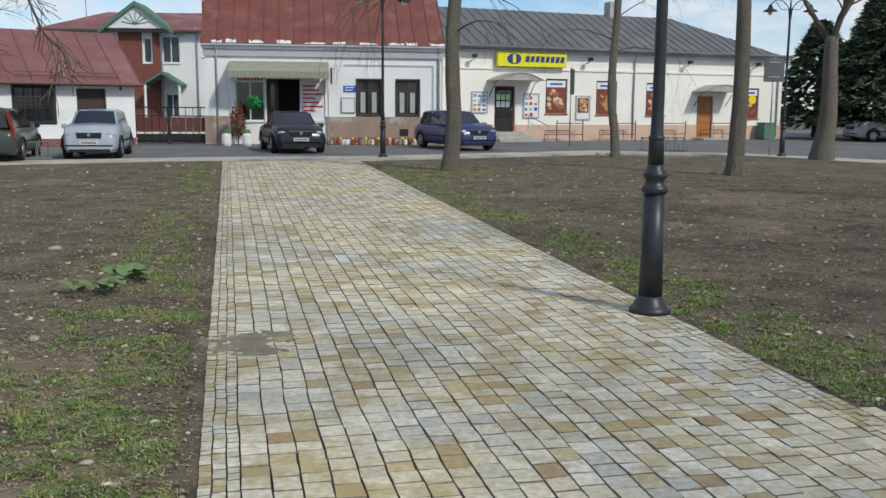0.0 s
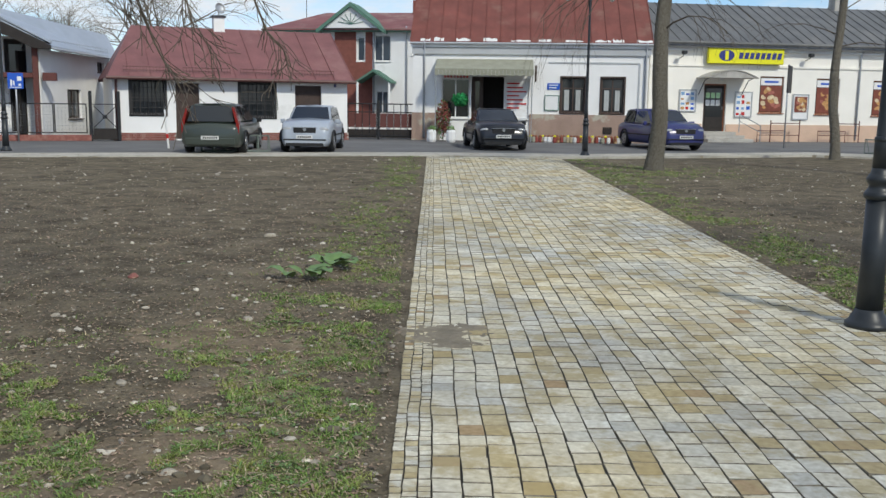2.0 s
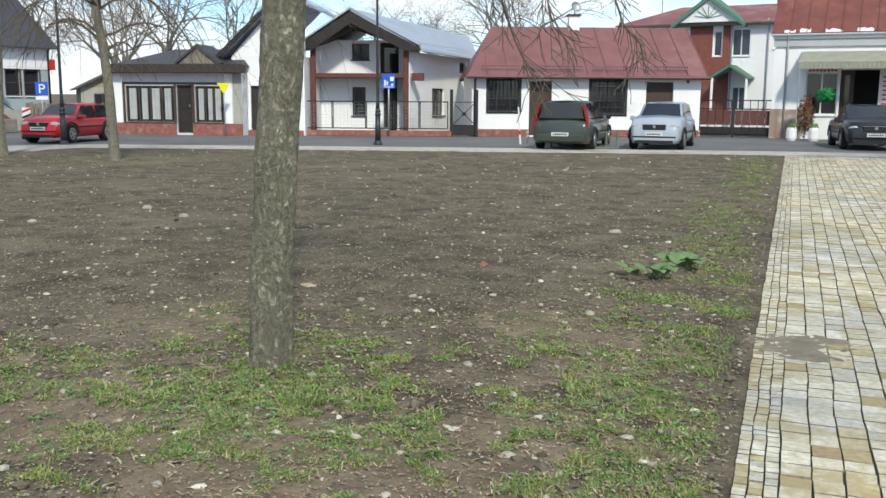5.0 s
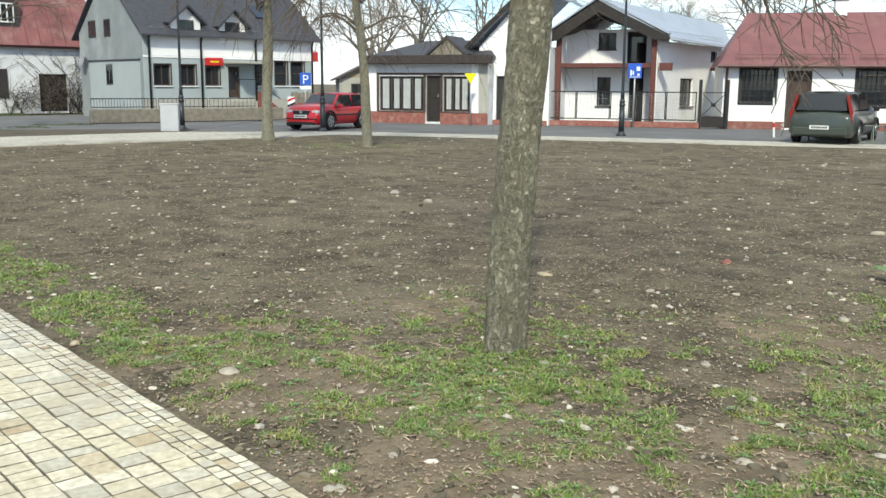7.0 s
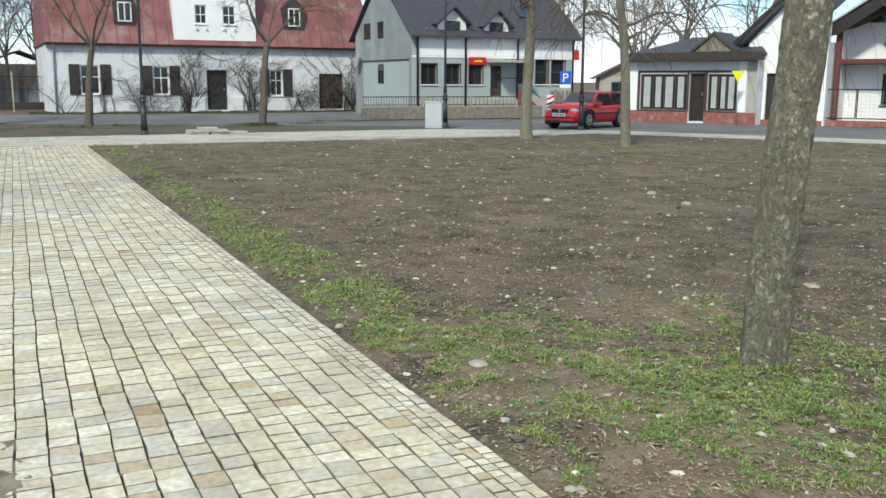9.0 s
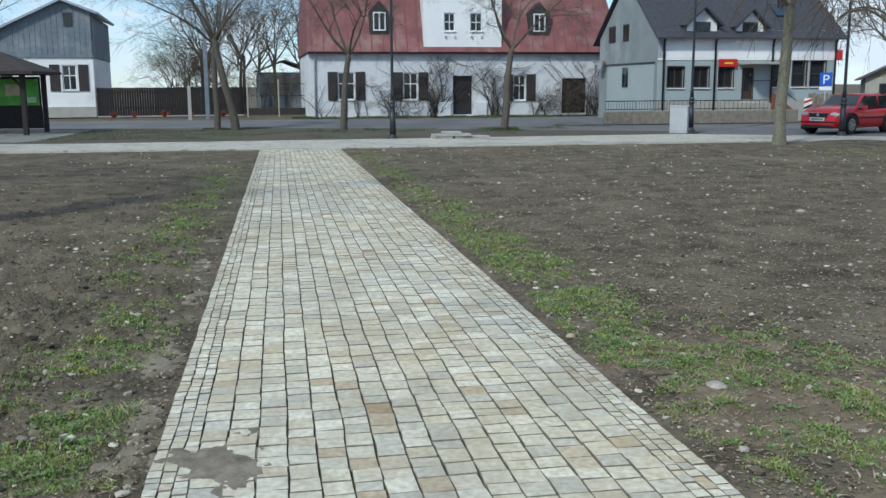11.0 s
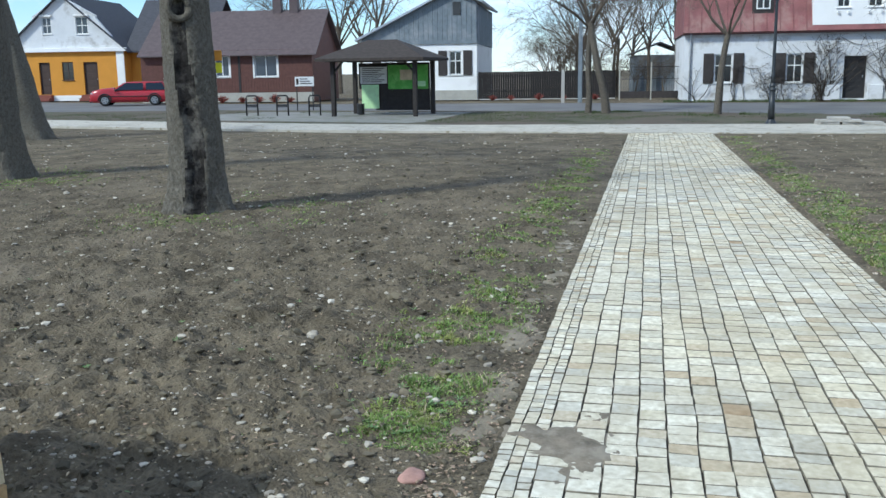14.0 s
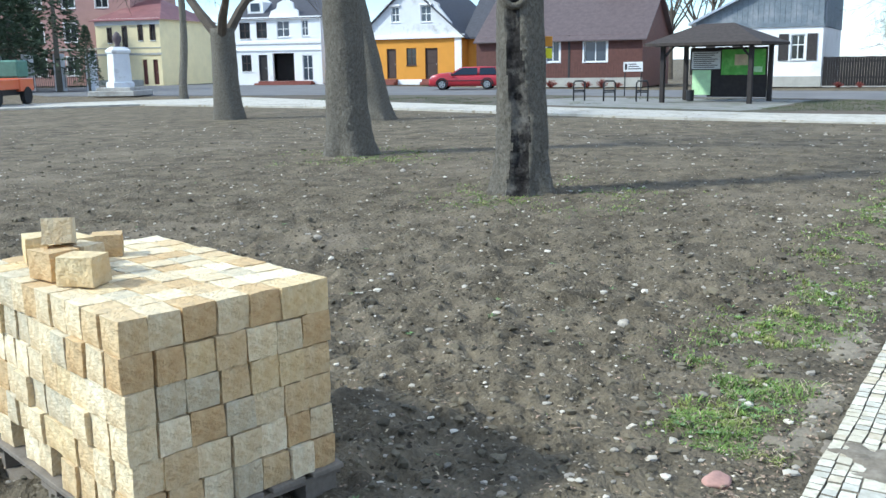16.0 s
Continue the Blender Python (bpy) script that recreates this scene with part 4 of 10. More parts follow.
    # name board
    sg = part("sign_board", B(2.64, -0.32, 3.5, 6.33, -0.12, 4.2, bevel=0.02), "yellow_sign", h, "yellow illuminated shop name board")
    bm = bmesh.new()
    bmesh.ops.create_uvsphere(bm, u_segments=20, v_segments=8, radius=0.28, matrix=Matrix.Translation((3.5, -0.33, 3.86)) @ Matrix.Diagonal((1.35, 0.03, 0.9, 1)))
    part("emblem", bm, "navy", sg)
    part("emblem", B(3.42, -0.345, 3.66, 3.58, -0.339, 4.06, bevel=0.002), "yellow_sign", sg)
    for i in range(8):      # brand lettering as plain slanted bars
        x = 4.08 + i * 0.27
        bm = bmesh.new()
        prism(bm, [(x, 3.72), (x + 0.19, 3.72), (x + 0.25, 4.0), (x + 0.06, 4.0)], -0.335, -0.321, "y")
        part("lettering", bm, "navy", sg)
    for x in (1.4, 7.6, 13.5, 17.9):
        bm = bmesh.new()
        tube(bm, [(x, 0, 3.72), (x, -0.35, 3.8), (x, -0.42, 3.92)], [0.02] * 3, 6)
        box(bm, x - 0.1, -0.56, 3.86, x + 0.1, -0.34, 4.02, 0.02)
        part("floodlight", bm, "iron", h)
    pipe(h, 10.4, 0.1, 4.3)
    pipe(h, W - 0.35, 0.1, 4.3)
    for i in range(3):
        part("step", B(2.3 + 0.05 * i, -1.35 + 0.35 * i, 0.15 * i, 4.5 - 0.25 * i, -0.005, 0.15 * (i + 1), bevel=0.01), "concrete", h, "worn concrete entrance step")
    bm = bmesh.new()
    tube(bm, [(3.95, -1.0, 1.25), (5.0, -1.0, 0.75), (5.0, -1.0, 0.0)], [0.022] * 3, 6)
    tube(bm, [(3.95, -1.0, 1.25), (3.95, -1.0, 0.45)], [0.022] * 2, 6)
    tube(bm, [(3.95, -1.0, 0.95), (5.0, -1.0, 0.45)], [0.015] * 2, 6)
    part("handrail", bm, "galv", h)
    part("step", B(14.2, -0.9, 0, 16.2, -0.06, 0.1, bevel=0.01), "concrete", h)
    part("chimney", B(11.6, 4.2, 5.9, 12.2, 4.8, 7.3, bevel=0.02), "concrete", h)
    return h


def main_house():
    h = house_at("old_shop_house", -12.76, 38.15, 13.3, "white single-storey shop house with a rusty red metal roof")
    W, E, OV = 9.85, 4.3, 0.2
    wins = [(6.26, 7.26, 1.24, 2.7), (7.93, 8.88, 1.24, 2.7)]
    door_ = (2.47, 3.85, 0.3, 2.7)
    show = (1.2, 2.40, 0.95, 2.62)
    shell(h, W, 8.5, E, wins + [door_, show, (3.92, 4.9, 0.95, 2.62)], "white_wall", gable=None)
    for x in (0.0, W - 0.25):
        part("gable", prism(bmesh.new(), [(0.3, E), (8.2, E), (4.25, 7.6)], x, x + 0.25, "x"), "white_wall", h)
    for a, b in ((-0.06, 1.15), (4.95, W + 0.06)):
        part("plinth", B(a, -0.07, 0, b, 0, 1.16), "plinth_brown", h, "brown plinth with patches of bare grey render")
    part("plinth", B(-0.06, 0, 0, -0.001, 8.4, 1.16), "plinth_brown", h)
    part("cornice", B(-0.06, -0.10, 3.62, W + 0.06, 0, 3.90), "grey_band", h)
    part("cornice", B(-0.1, -0.16, 3.905, W + 0.1, 0, 4.05), "white_wall", h)
    part("string_course", B(5.7, -0.03, 3.28, W - 0.35, 0, 3.34), "grey_band", h)
    part("pilaster", B(W - 0.4, -0.03, 1.18, W - 0.33, 0, 3.28), "grey_band", h)
    part("pilaster", B(-0.02, -0.05, 1.17, 0.4, 0, 3.49), "white_wall", h)
    roof = gable_roof(h, W, 8.5, E, 7.7, OV, "roof_rust", seam=0.62, side=0.15, label="rusty red sheet-metal roof with peeling paint at the eaves")
    rng = random.Random(3)
    sl = (7.7 - E) / 4.25
    x = 0.3
    while x < W - 0.2:       # strips of bare metal where the paint has peeled
        wd = rng.uniform(0.25, 0.95)
        ln = rng.uniform(0.12, 0.34)
        bm = bmesh.new()
        n = 5
        zf = E - OV * sl
        lo = [(x + wd * i / n, 0.0) for i in range(n + 1)]
        top = [(x + wd * i / n, ln * rng.uniform(0.4, 1.0)) for i in range(n + 1)]
        vs = [bm.verts.new((p[0], -OV + p[1] * 0.75, zf + p[1] * 0.75 * sl + 0.006)) for p in lo + top[::-1]]
        bm.faces.new(vs)
        r = bmesh.ops.extrude_face_region(bm, geom=bm.faces[:])
        bmesh.ops.translate(bm, vec=(0, 0, 0.004), verts=[v for v in r["geom"] if isinstance(v, bmesh.types.BMVert)])
        part("bare_patch", bm, "roof_white", roof)
        x += wd + rng.uniform(0.0, 0.6)
    for a, b, c, d in wins:
        window(h, a, b, c, d, "win_brown", 2, 2, rail=[c + 0.06, c + 1.02, d - 0.06], sill="win_brown", glass="glass", trim=0.06)
        for q in (a + 0.14, (a + b) / 2 + 0.12):
            part("lace_curtain", prism(bmesh.new(), [(q, 0.115), (q + 0.07, 0.122), (q + 0.14, 0.115), (q + 0.2, 0.122), (q + 0.2, 0.1245), (q, 0.1245)], c + 0.1, c + 0.95, "z"), "curtain", h)
    # shop front: recessed door, show windows with a grille, awning
    dd = door(h, door_[0], door_[0] + 0.5, door_[2], door_[3], leaf="win_brown", casing="win_brown", glazed=1.6, y=0.2)
    # black sheet behind the opening, painted as the shop's dark interior
    part("doorway", B(door_[0] + 0.52, 0.9, 0.3, door_[1], 0.95, 2.7), "room", h, "black panel standing in for the dark of the open shop doorway")
    window(h, *show, "win_white", 2, 1, sill="win_white", curtain="curtain")
    window(h, 3.92, 4.9, 0.95, 2.62, "win_white", 1, 1, sill="win_white", curtain="curtain")
    bm = bmesh.new()
    prism(bm, [(-1.25, 2.92), (-1.25, 2.98), (-0.02, 3.42), (-0.02, 3.36)], 1.0, 5.05, "x")
    aw = part("awning", bm, "pale_board_grey", h, "faded striped beige fabric awning")
    n = 26
    for i in range(n):
        a, b = 1.0 + 4.05 * i / n, 1.0 + 4.05 * (i + 1) / n
        part("valance", B(a + 0.004, -1.262, 2.70 + 0.03 * (i % 2), b - 0.004, -1.25, 2.98), "pale_board_grey", aw)
    for x in (1.04, 5.0):
        bm = bmesh.new()
        tube(bm, [(x, -1.22, 2.95), (x, -1.22, 0.02)], [0.02, 0.02], 6)
        part("awning_post", bm, "galv", aw)
        part("awning_arm", tube(bmesh.new(), [(x, -1.22, 2.9), (x, -0.02, 2.75)], [0.018, 0.018], 6), "galv", aw)
    bl = part("shop_lettering", B(1.28, -0.02, 2.63, 2.38, -0.004, 2.74), "white_plain", h)
    for i in range(8):
        part("lettering", B(1.3 + i * 0.135, -0.028, 2.645, 1.39 + i * 0.135, -0.0205, 2.73), "red_sign", bl)
    part("price_board", B(3.94, 0.065, 0.98, 4.88, 0.08, 2.6), "white_plain", bl, "pale board with red lettering")
    for i in range(7):
        part("lettering", B(3.98, 0.04, 2.4 - i * 0.17, 4.5 + 0.3 * ((i * 7) % 3) / 2, 0.06, 2.46 - i * 0.17), "red_sign", bl)
    part("side_board", B(5.12, -1.15, 2.5, 5.18, -0.3, 3.15, bevel=0.01), "win_brown", h, "brown projecting sign board")
    bs = part("street_plate", B(5.67, -0.03, 2.19, 6.19, 0, 2.46, bevel=0.006), "blue_sign", h, "small blue enamel plate")
    part("lettering", B(5.74, -0.036, 2.36, 6.12, -0.0305, 2.40), "white_plain", bs)
    part("lettering", B(5.74, -0.036, 2.25, 6.06, -0.0305, 2.29), "white_plain", bs)
    nb = part("notice_board", B(5.59, -0.05, 1.34, 6.15, 0, 1.94, bevel=0.008), "white_plain", h)
    fr = bmesh.new()
    for q in ((5.57, 1.32, 5.6, 1.96), (6.14, 1.32, 6.17, 1.96), (5.6, 1.32, 6.14, 1.35), (5.6, 1.93, 6.14, 1.96)):
        box(fr, q[0], -0.06, q[1], q[2], -0.045, q[3])
    part("frame", fr, "trim_green", nb)
    v = part("cellar_vent", B(8.05, -0.09, 0.36, 8.42, -0.072, 0.65), "iron", h)
    for i in range(4):
        part("slat", B(8.09, -0.1, 0.41 + i * 0.06, 8.38, -0.0905, 0.435 + i * 0.06), "win_brown", v)
    pipe(h, 0.46, 0.1, 4.1, material="gutter_grey")
    pipe(h, W - 0.12, 0.1, 4.1, material="gutter_grey")
    part("gutter", tube(bmesh.new(), [(-0.15, -0.25, 4.06), (W + 0.15, -0.25, 4.06)], [0.045, 0.045], 8), "gutter_grey", h)
    part("step", B(2.3, -0.8, 0, 4.0, -0.08, 0.16, bevel=0.01), "concrete", h)
    part("step", B(2.4, -0.45, 0.16, 3.9, -0.08, 0.3, bevel=0.01), "concrete", h)
    return h


def low_house():
    h = house_at("low_house", -22.08, 30.41, 40, "low white house with a faded red metal roof and brick plinth")
    W, E = 9.2, 2.6
    wins = [(0.65, 1.9, 1.0, 2.27), (4.77, 6.16, 0.92, 2.25)]
    doors = [(2.3, 3.2, 0.05, 2.2), (7.0, 8.1, 0.05, 2.2)]
    shell(h, W, 6.5, E, wins + doors, "white_wall")
    for x in (W - 0.25,):
        part("gable", prism(bmesh.new(), [(0.3, E), (6.3, E), (3.25, 4.4)], x, x + 0.25, "x"), "white_wall", h)
    gable_roof(h, W, 6.5, E, 4.55, 0.4, "roof_pink", seam=0.75, side=0.22, hip=(1.22, 0.0), label="faded red standing-seam metal roof")
    for a, b in ((-0.04, 2.29), (3.21, 6.99), (8.11, W + 0.04)):
        rng = random.Random(int(a * 100))
        base = part("plinth", B(a, -0.045, 0, b, 0, 0.30), "concrete", h)
        for r in range(4):
            x = a + (0.06 if r % 2 else 0)
            while x < b - 0.12:
                part("brick", B(x, -0.06, 0.005 + r * 0.074, min(x + 0.24, b), -0.046, 0.07 + r * 0.074), "brick_red", base)
                x += 0.25
    for a, b, c, d in wins:
        w = window(h, a, b, c, d, "win_dark", 4, 2, glass="glass", sill="win_dark", trim=0.08, bar=0.035)
        bm = bmesh.new()
        for i in range(1, 8):
            tube(bm, [(a + (b - a) * i / 8, 0.03, c), (a + (b - a) * i / 8, 0.03, d)], [0.008] * 2, 5)
        for i in range(1, 5):
            tube(bm, [(a, 0.028, c + (d - c) * i / 5), (b, 0.028, c + (d - c) * i / 5)], [0.008] * 2, 5)
        part("grille", bm, "iron", w).location = (0, -0.10, 0)
    for d in doors:
        door(h, *d, leaf="win_brown", casing="win_brown", panels=3)
    for a, b in ((0.4, 2.1), (2.6, 4.4), (4.8, 6.4), (6.9, 8.6)):    # snow guards
        bm = bmesh.new()
        z0, y0 = 2.62, -0.1
        for k in (0, 1):
            tube(bm, [(a, y0, z0 + 0.05 + 0.12 * k), (b, y0, z0 + 0.05 + 0.12 * k)], [0.012] * 2, 5)
        n = int((b - a) / 0.12)
        for i in range(n + 1):
            x = a + (b - a) * i / n
            tube(bm, [(x, y0, z0 - 0.03), (x, y0, z0 + 0.2)], [0.009] * 2, 4)
        part("snow_guard", bm, "gutter", h)
    part("gutter", tube(bmesh.new(), [(-0.25, -0.46, 2.36), (W + 0.25, -0.46, 2.36)], [0.06, 0.06], 8), "gutter", h)
    pipe(h, 0.12, 0.0, 2.36, material="gutter")
    pl = part("number_plate", B(8.56, -0.025, 2.12, 8.77, 0, 2.33), "white_plain", h)
    part("lettering", B(8.62, -0.032, 2.16, 8.71, -0.0255, 2.29), "navy", pl)
    ch = part("chimney", B(4.3, 3.0, 4.2, 4.75, 3.45, 5.0), "white_wall", h, "white brick chimney with a cap")
    part("cap", B(4.24, 2.94, 5.0, 4.81, 3.51, 5.08), "roof_dark", ch)
    # satellite dish
    bm = bmesh.new()
    lathe(bm, [(0.02, 0.0), (0.13, 0.015), (0.23, 0.065), (0.24, 0.065), (0.13, 0.03), (0.02, 0.015)], 16)
    di = part("satellite_dish", bm, "galv", h, smooth=True)
    di.matrix_basis = pose(4.55, 2.95, 5.35, 70, 0, 20)
    part("mast", tube(bmesh.new(), [(4.55, 3.2, 4.9), (4.55, 3.2, 5.5)], [0.025] * 2, 6), "galv", h)
    return h


shop_house()

main_house()
low_house()


def villa_behind():
    """The taller brick and white house set back between the low house and the shop."""
    h = house_at("brick_villa", -25.4, 49.5, 8, "two-storey house with red brick panels, white walls and green trim")
    W, E = 10.2, 5.75
    wins = [(5.1, 5.55, 3.85, 5.2), (6.1, 7.05, 3.85, 5.3), (8.3, 8.75, 4.2, 5.3), (6.2, 6.95, 0.9, 2.2), (1.0, 2.0, 3.9, 5.1)]
    shell(h, W, 8, E, wins, "white_wall")
    part("brick_panel", B(3.8, -0.05, 0.3, 5.05, 0, E - 0.02), "brick_house", h, "red brick facing")
    part("brick_panel", B(5.6, -0.05, 0.3, 6.0, 0, E - 0.02), "brick_house", h)
    part("brick_panel", B(5.05, -0.05, 0.3, 5.6, 0, 3.8), "brick_house", h)
    gable_roof(h, W, 8, E, 6.9, 0.5, "roof_old_red", hip=(2.5, 2.5), side=0.4)
    bm = bmesh.new()
    prism(bm, [(3.3, E - 0.1), (4.9, 6.85), (6.5, E - 0.1)], -0.62, 1.5, "y")
    gb = part("dormer_gable", bm, "white_wall", h)
    for s in (-1, 1):
        bm = bmesh.new()
        prism(bm, [(4.9, 6.82), (4.9, 7.06), (4.9 + s * 2.0, E - 0.22), (4.9 + s * 1.95, E - 0.4)], -0.8, 1.6, "y")
        part("bargeboard", bm, "trim_green", gb)
    bm = bmesh.new()
    for i in range(7):
        a = math.pi * (i + 0.5) / 7
        tube(bm, [(4.9, -0.64, E + 0.1), (4.9 + 0.75 * math.cos(a), -0.64, E + 0.1 + 0.62 * math.sin(a))], [0.02] * 2, 5)
    part("fan_trim", bm, "trim_green", gb)
    for a, b, c, d in wins:
        window(h, a, b, c, d, "win_white", 1 if b - a < 0.6 else 2, 1, glass="glass_blue", sill="win_white")
    part("eaves_trim", B(-0.3, -0.45, E - 0.28, W + 0.3, -0.001, E - 0.12), "trim_green", h)
    po = part("porch_roof", prism(bmesh.new(), [(5.4, 2.7), (6.4, 3.35), (7.4, 2.7), (7.4, 2.6), (6.4, 3.22), (5.4, 2.6)], -1.6, -0.05, "y"), "trim_green", h, "small green gabled porch roof")
    for x in (5.5, 7.3):
        part("post", tube(bmesh.new(), [(x, -1.5, 0), (x, -1.5, 2.65)], [0.07] * 2, 10), "white_wall", po)
    for x in (6.1, 8.0, 9.4):
        pipe(h, x, 0.1, E, material="gutter_grey")
    part("chimney", B(7.6, 3.6, 6.2, 8.1, 4.1, 7.6), "brick_house", h)
    part("antenna", tube(bmesh.new(), [(1.2, 3, 6.2), (1.2, 3, 8.4)], [0.02] * 2, 5), "iron", h)
    return h


def white_house():
    """White gabled house with dark eaves, brown posts and a recessed balcony."""
    h = house_at("balcony_house", -27.72, 26.86, 35, "white two-storey gabled house with brown posts and grey metal roof")
    # recessed front between the posts
    wins = [(1.61, 2.33, 3.06, 3.72), (1.61, 2.17, 0.76, 1.94), (2.79, 3.56, 2.47, 3.76), (2.92, 3.5, 0.27, 1.93)]
    fw = shell(h, 3.58, 7, 3.85, wins, "white_wall", x0=0.29, y0=1.2)
    window(fw, *wins[0], "win_dark", 2, 1, sill="win_dark")
    window(fw, *wins[1], "win_dark", 2, 1, sill="win_dark")
    door(fw, *wins[2], leaf="dark_wood", casing="win_dark", glazed=1.2)
    door(fw, *wins[3], leaf="dark_wood", casing="win_dark", glazed=1.2)
    part("balcony", B(0.1, -0.02, 2.3, 4.0, 1.19, 2.48, bevel=0.01), "col_brown", h, "red-brown balcony slab edge")
    for x in (0.1, 3.88):
        part("post", B(x, -0.06, 0.0, x + 0.2, 0.14, 3.85, bevel=0.015), "col_brown", h, "red-brown square post")
    part("side_wall", B(0.12, 0.15, 0, 0.28, 1.19, 4.0), "white_wall", h)
    roof = gable_roof(h, 4.3, 8.6, 3.75, 4.98, 0.25, "roof_blue", seam=0.0, axis="y", x0=-0.1, y0=-0.15, side=0.35, split=0.44)
    bm = bmesh.new()
    prism(bm, [(-0.5, 3.42), (1.79, 4.86), (4.6, 3.48), (4.6, 3.36), (4.0, 3.36), (1.79, 4.42), (0.2, 3.36), (-0.5, 3.3)], -0.38, -0.2, "y")
    part("bargeboard", bm, "dark_wood", roof, "dark timber gable board")
    bm = bmesh.new()
    prism(bm, [(0.0, 3.55), (1.79, 4.72), (4.1, 3.55), (3.4, 3.7), (1.79, 4.25), (0.6, 3.7)], 0.1, 1.15, "y")
    part("soffit", bm, "dark_wood", roof)
    # long flank that runs back from the front corner
    ln = math.hypot(2.2, 7.85)
    ww = [(2.7, 4.3, 0.75, 1.92), (6.5, 7.4, 2.72, 3.16)]
    sw = part("wall", wall_bm(ln, 3.36, ww, 0.25), "white_wall", h)
    sw.matrix_basis = pose(4.12, 0.15, 0, 0, 0, math.degrees(math.atan2(7.85, 2.2)))
    for q in ww:
        window(sw, *q, "win_brown", 2, 1, sill="win_brown")
    part("room_lining", B(0.3, 0.9, 0.0, ln - 0.3, 1.0, 3.3), "room", sw)
    bm = bmesh.new()
    top = [bm.verts.new(p) for p in ((1.79, -0.36, 5.0), (4.62, -0.36, 3.46), (6.75, 8.1, 3.42), (6.2, 9.3, 4.5), (2.2, 9.3, 4.9))]
    low = [bm.verts.new(v.co - Vector((0, 0, 0.09))) for v in top]
    bm.faces.new((top[0], top[1], top[2]))
    bm.faces.new((top[0], top[2], top[3]))
    bm.faces.new((top[0], top[3], top[4]))
    bm.faces.new((low[2], low[1], low[0]))
    bm.faces.new((low[3], low[2], low[0]))
    bm.faces.new((low[4], low[3], low[0]))
    for a in range(5):
        b = (a + 1) % 5
        bm.faces.new((low[a], low[b], top[b], top[a]))
    wr = part("flank_roof", bm, "roof_blue", h, "pale grey sheet-metal roof slope")
    p0, p1 = Vector((4.45, 0.8, 3.62)), Vector((6.3, 7.2, 3.62))
    for k in (0.0, 0.12):
        part("snow_rail", tube(bmesh.new(), [p0 + Vector((0, 0, k)), p1 + Vector((0, 0, k))], [0.012] * 2, 5), "gutter_grey", wr)
    for a in range(22):
        q = p0.lerp(p1, a / 21)
        part("snow_stop", tube(bmesh.new(), [q - Vector((0, 0, 0.12)), q + Vector((0, 0, 0.16))], [0.008] * 2, 4), "gutter_grey", wr)
    part("gutter", tube(bmesh.new(), [(4.66, -0.3, 3.36), (6.8, 8.05, 3.33)], [0.05] * 2, 8), "gutter_grey", h)
    part("slab_end", B(4.21, -0.02, 2.2, 4.7, 0.3, 2.5, bevel=0.01), "col_brown", h)
    # tall part on the other side
    tw = [(-2.12, -1.62, 0.15, 1.95), (-0.8, -0.55, 0.85, 1.97)]
    tall = shell(h, 2.9, 6, 3.1, tw, "white_wall", x0=-2.85, y0=-1.0)
    door(tall, *tw[0], leaf="win_dark", casing="win_dark")
    window(tall, *tw[1], "win_dark", 1, 2)
    bm = bmesh.new()
    prism(bm, [(-2.85, 3.1), (0.05, 3.1), (0.05, 5.0), (-0.6, 5.5)], -1.0, -0.7, "y")
    tg = part("gable", bm, "white_wall", h)
    uw = part("window", wall_bm(0.7, 0.9, [(-1.59, -1.31, 3.21, 3.99), (-1.25, -1.01, 3.21, 3.99)], 0.06, -1.65, 3.15), "win_dark", tg)
    uw.location = (0, -1.05, 0)
    for a, b in ((-1.59, -1.31), (-1.25, -1.01)):
        part("pane", B(a, 0.02, 3.21, b, 0.03, 3.99), "glass", uw)
    bm = bmesh.new()
    prism(bm, [(-3.3, 2.95), (-0.6, 5.55), (0.3, 5.0), (0.3, 5.12), (-0.6, 5.68), (-3.35, 3.05)], -1.4, 6.8, "y")
    tr = part("tall_roof", bm, "roof_blue", h)
    bm = bmesh.new()
    prism(bm, [(-3.36, 2.86), (-0.6, 5.5), (-0.6, 5.7), (-3.38, 3.06)], -1.52, -1.38, "y")
    part("bargeboard", bm, "dark_wood", tr)
    part("plinth", B(-2.88, -1.06, 0, 0.0, -1.01, 0.2), "brick_red", h)
    return h


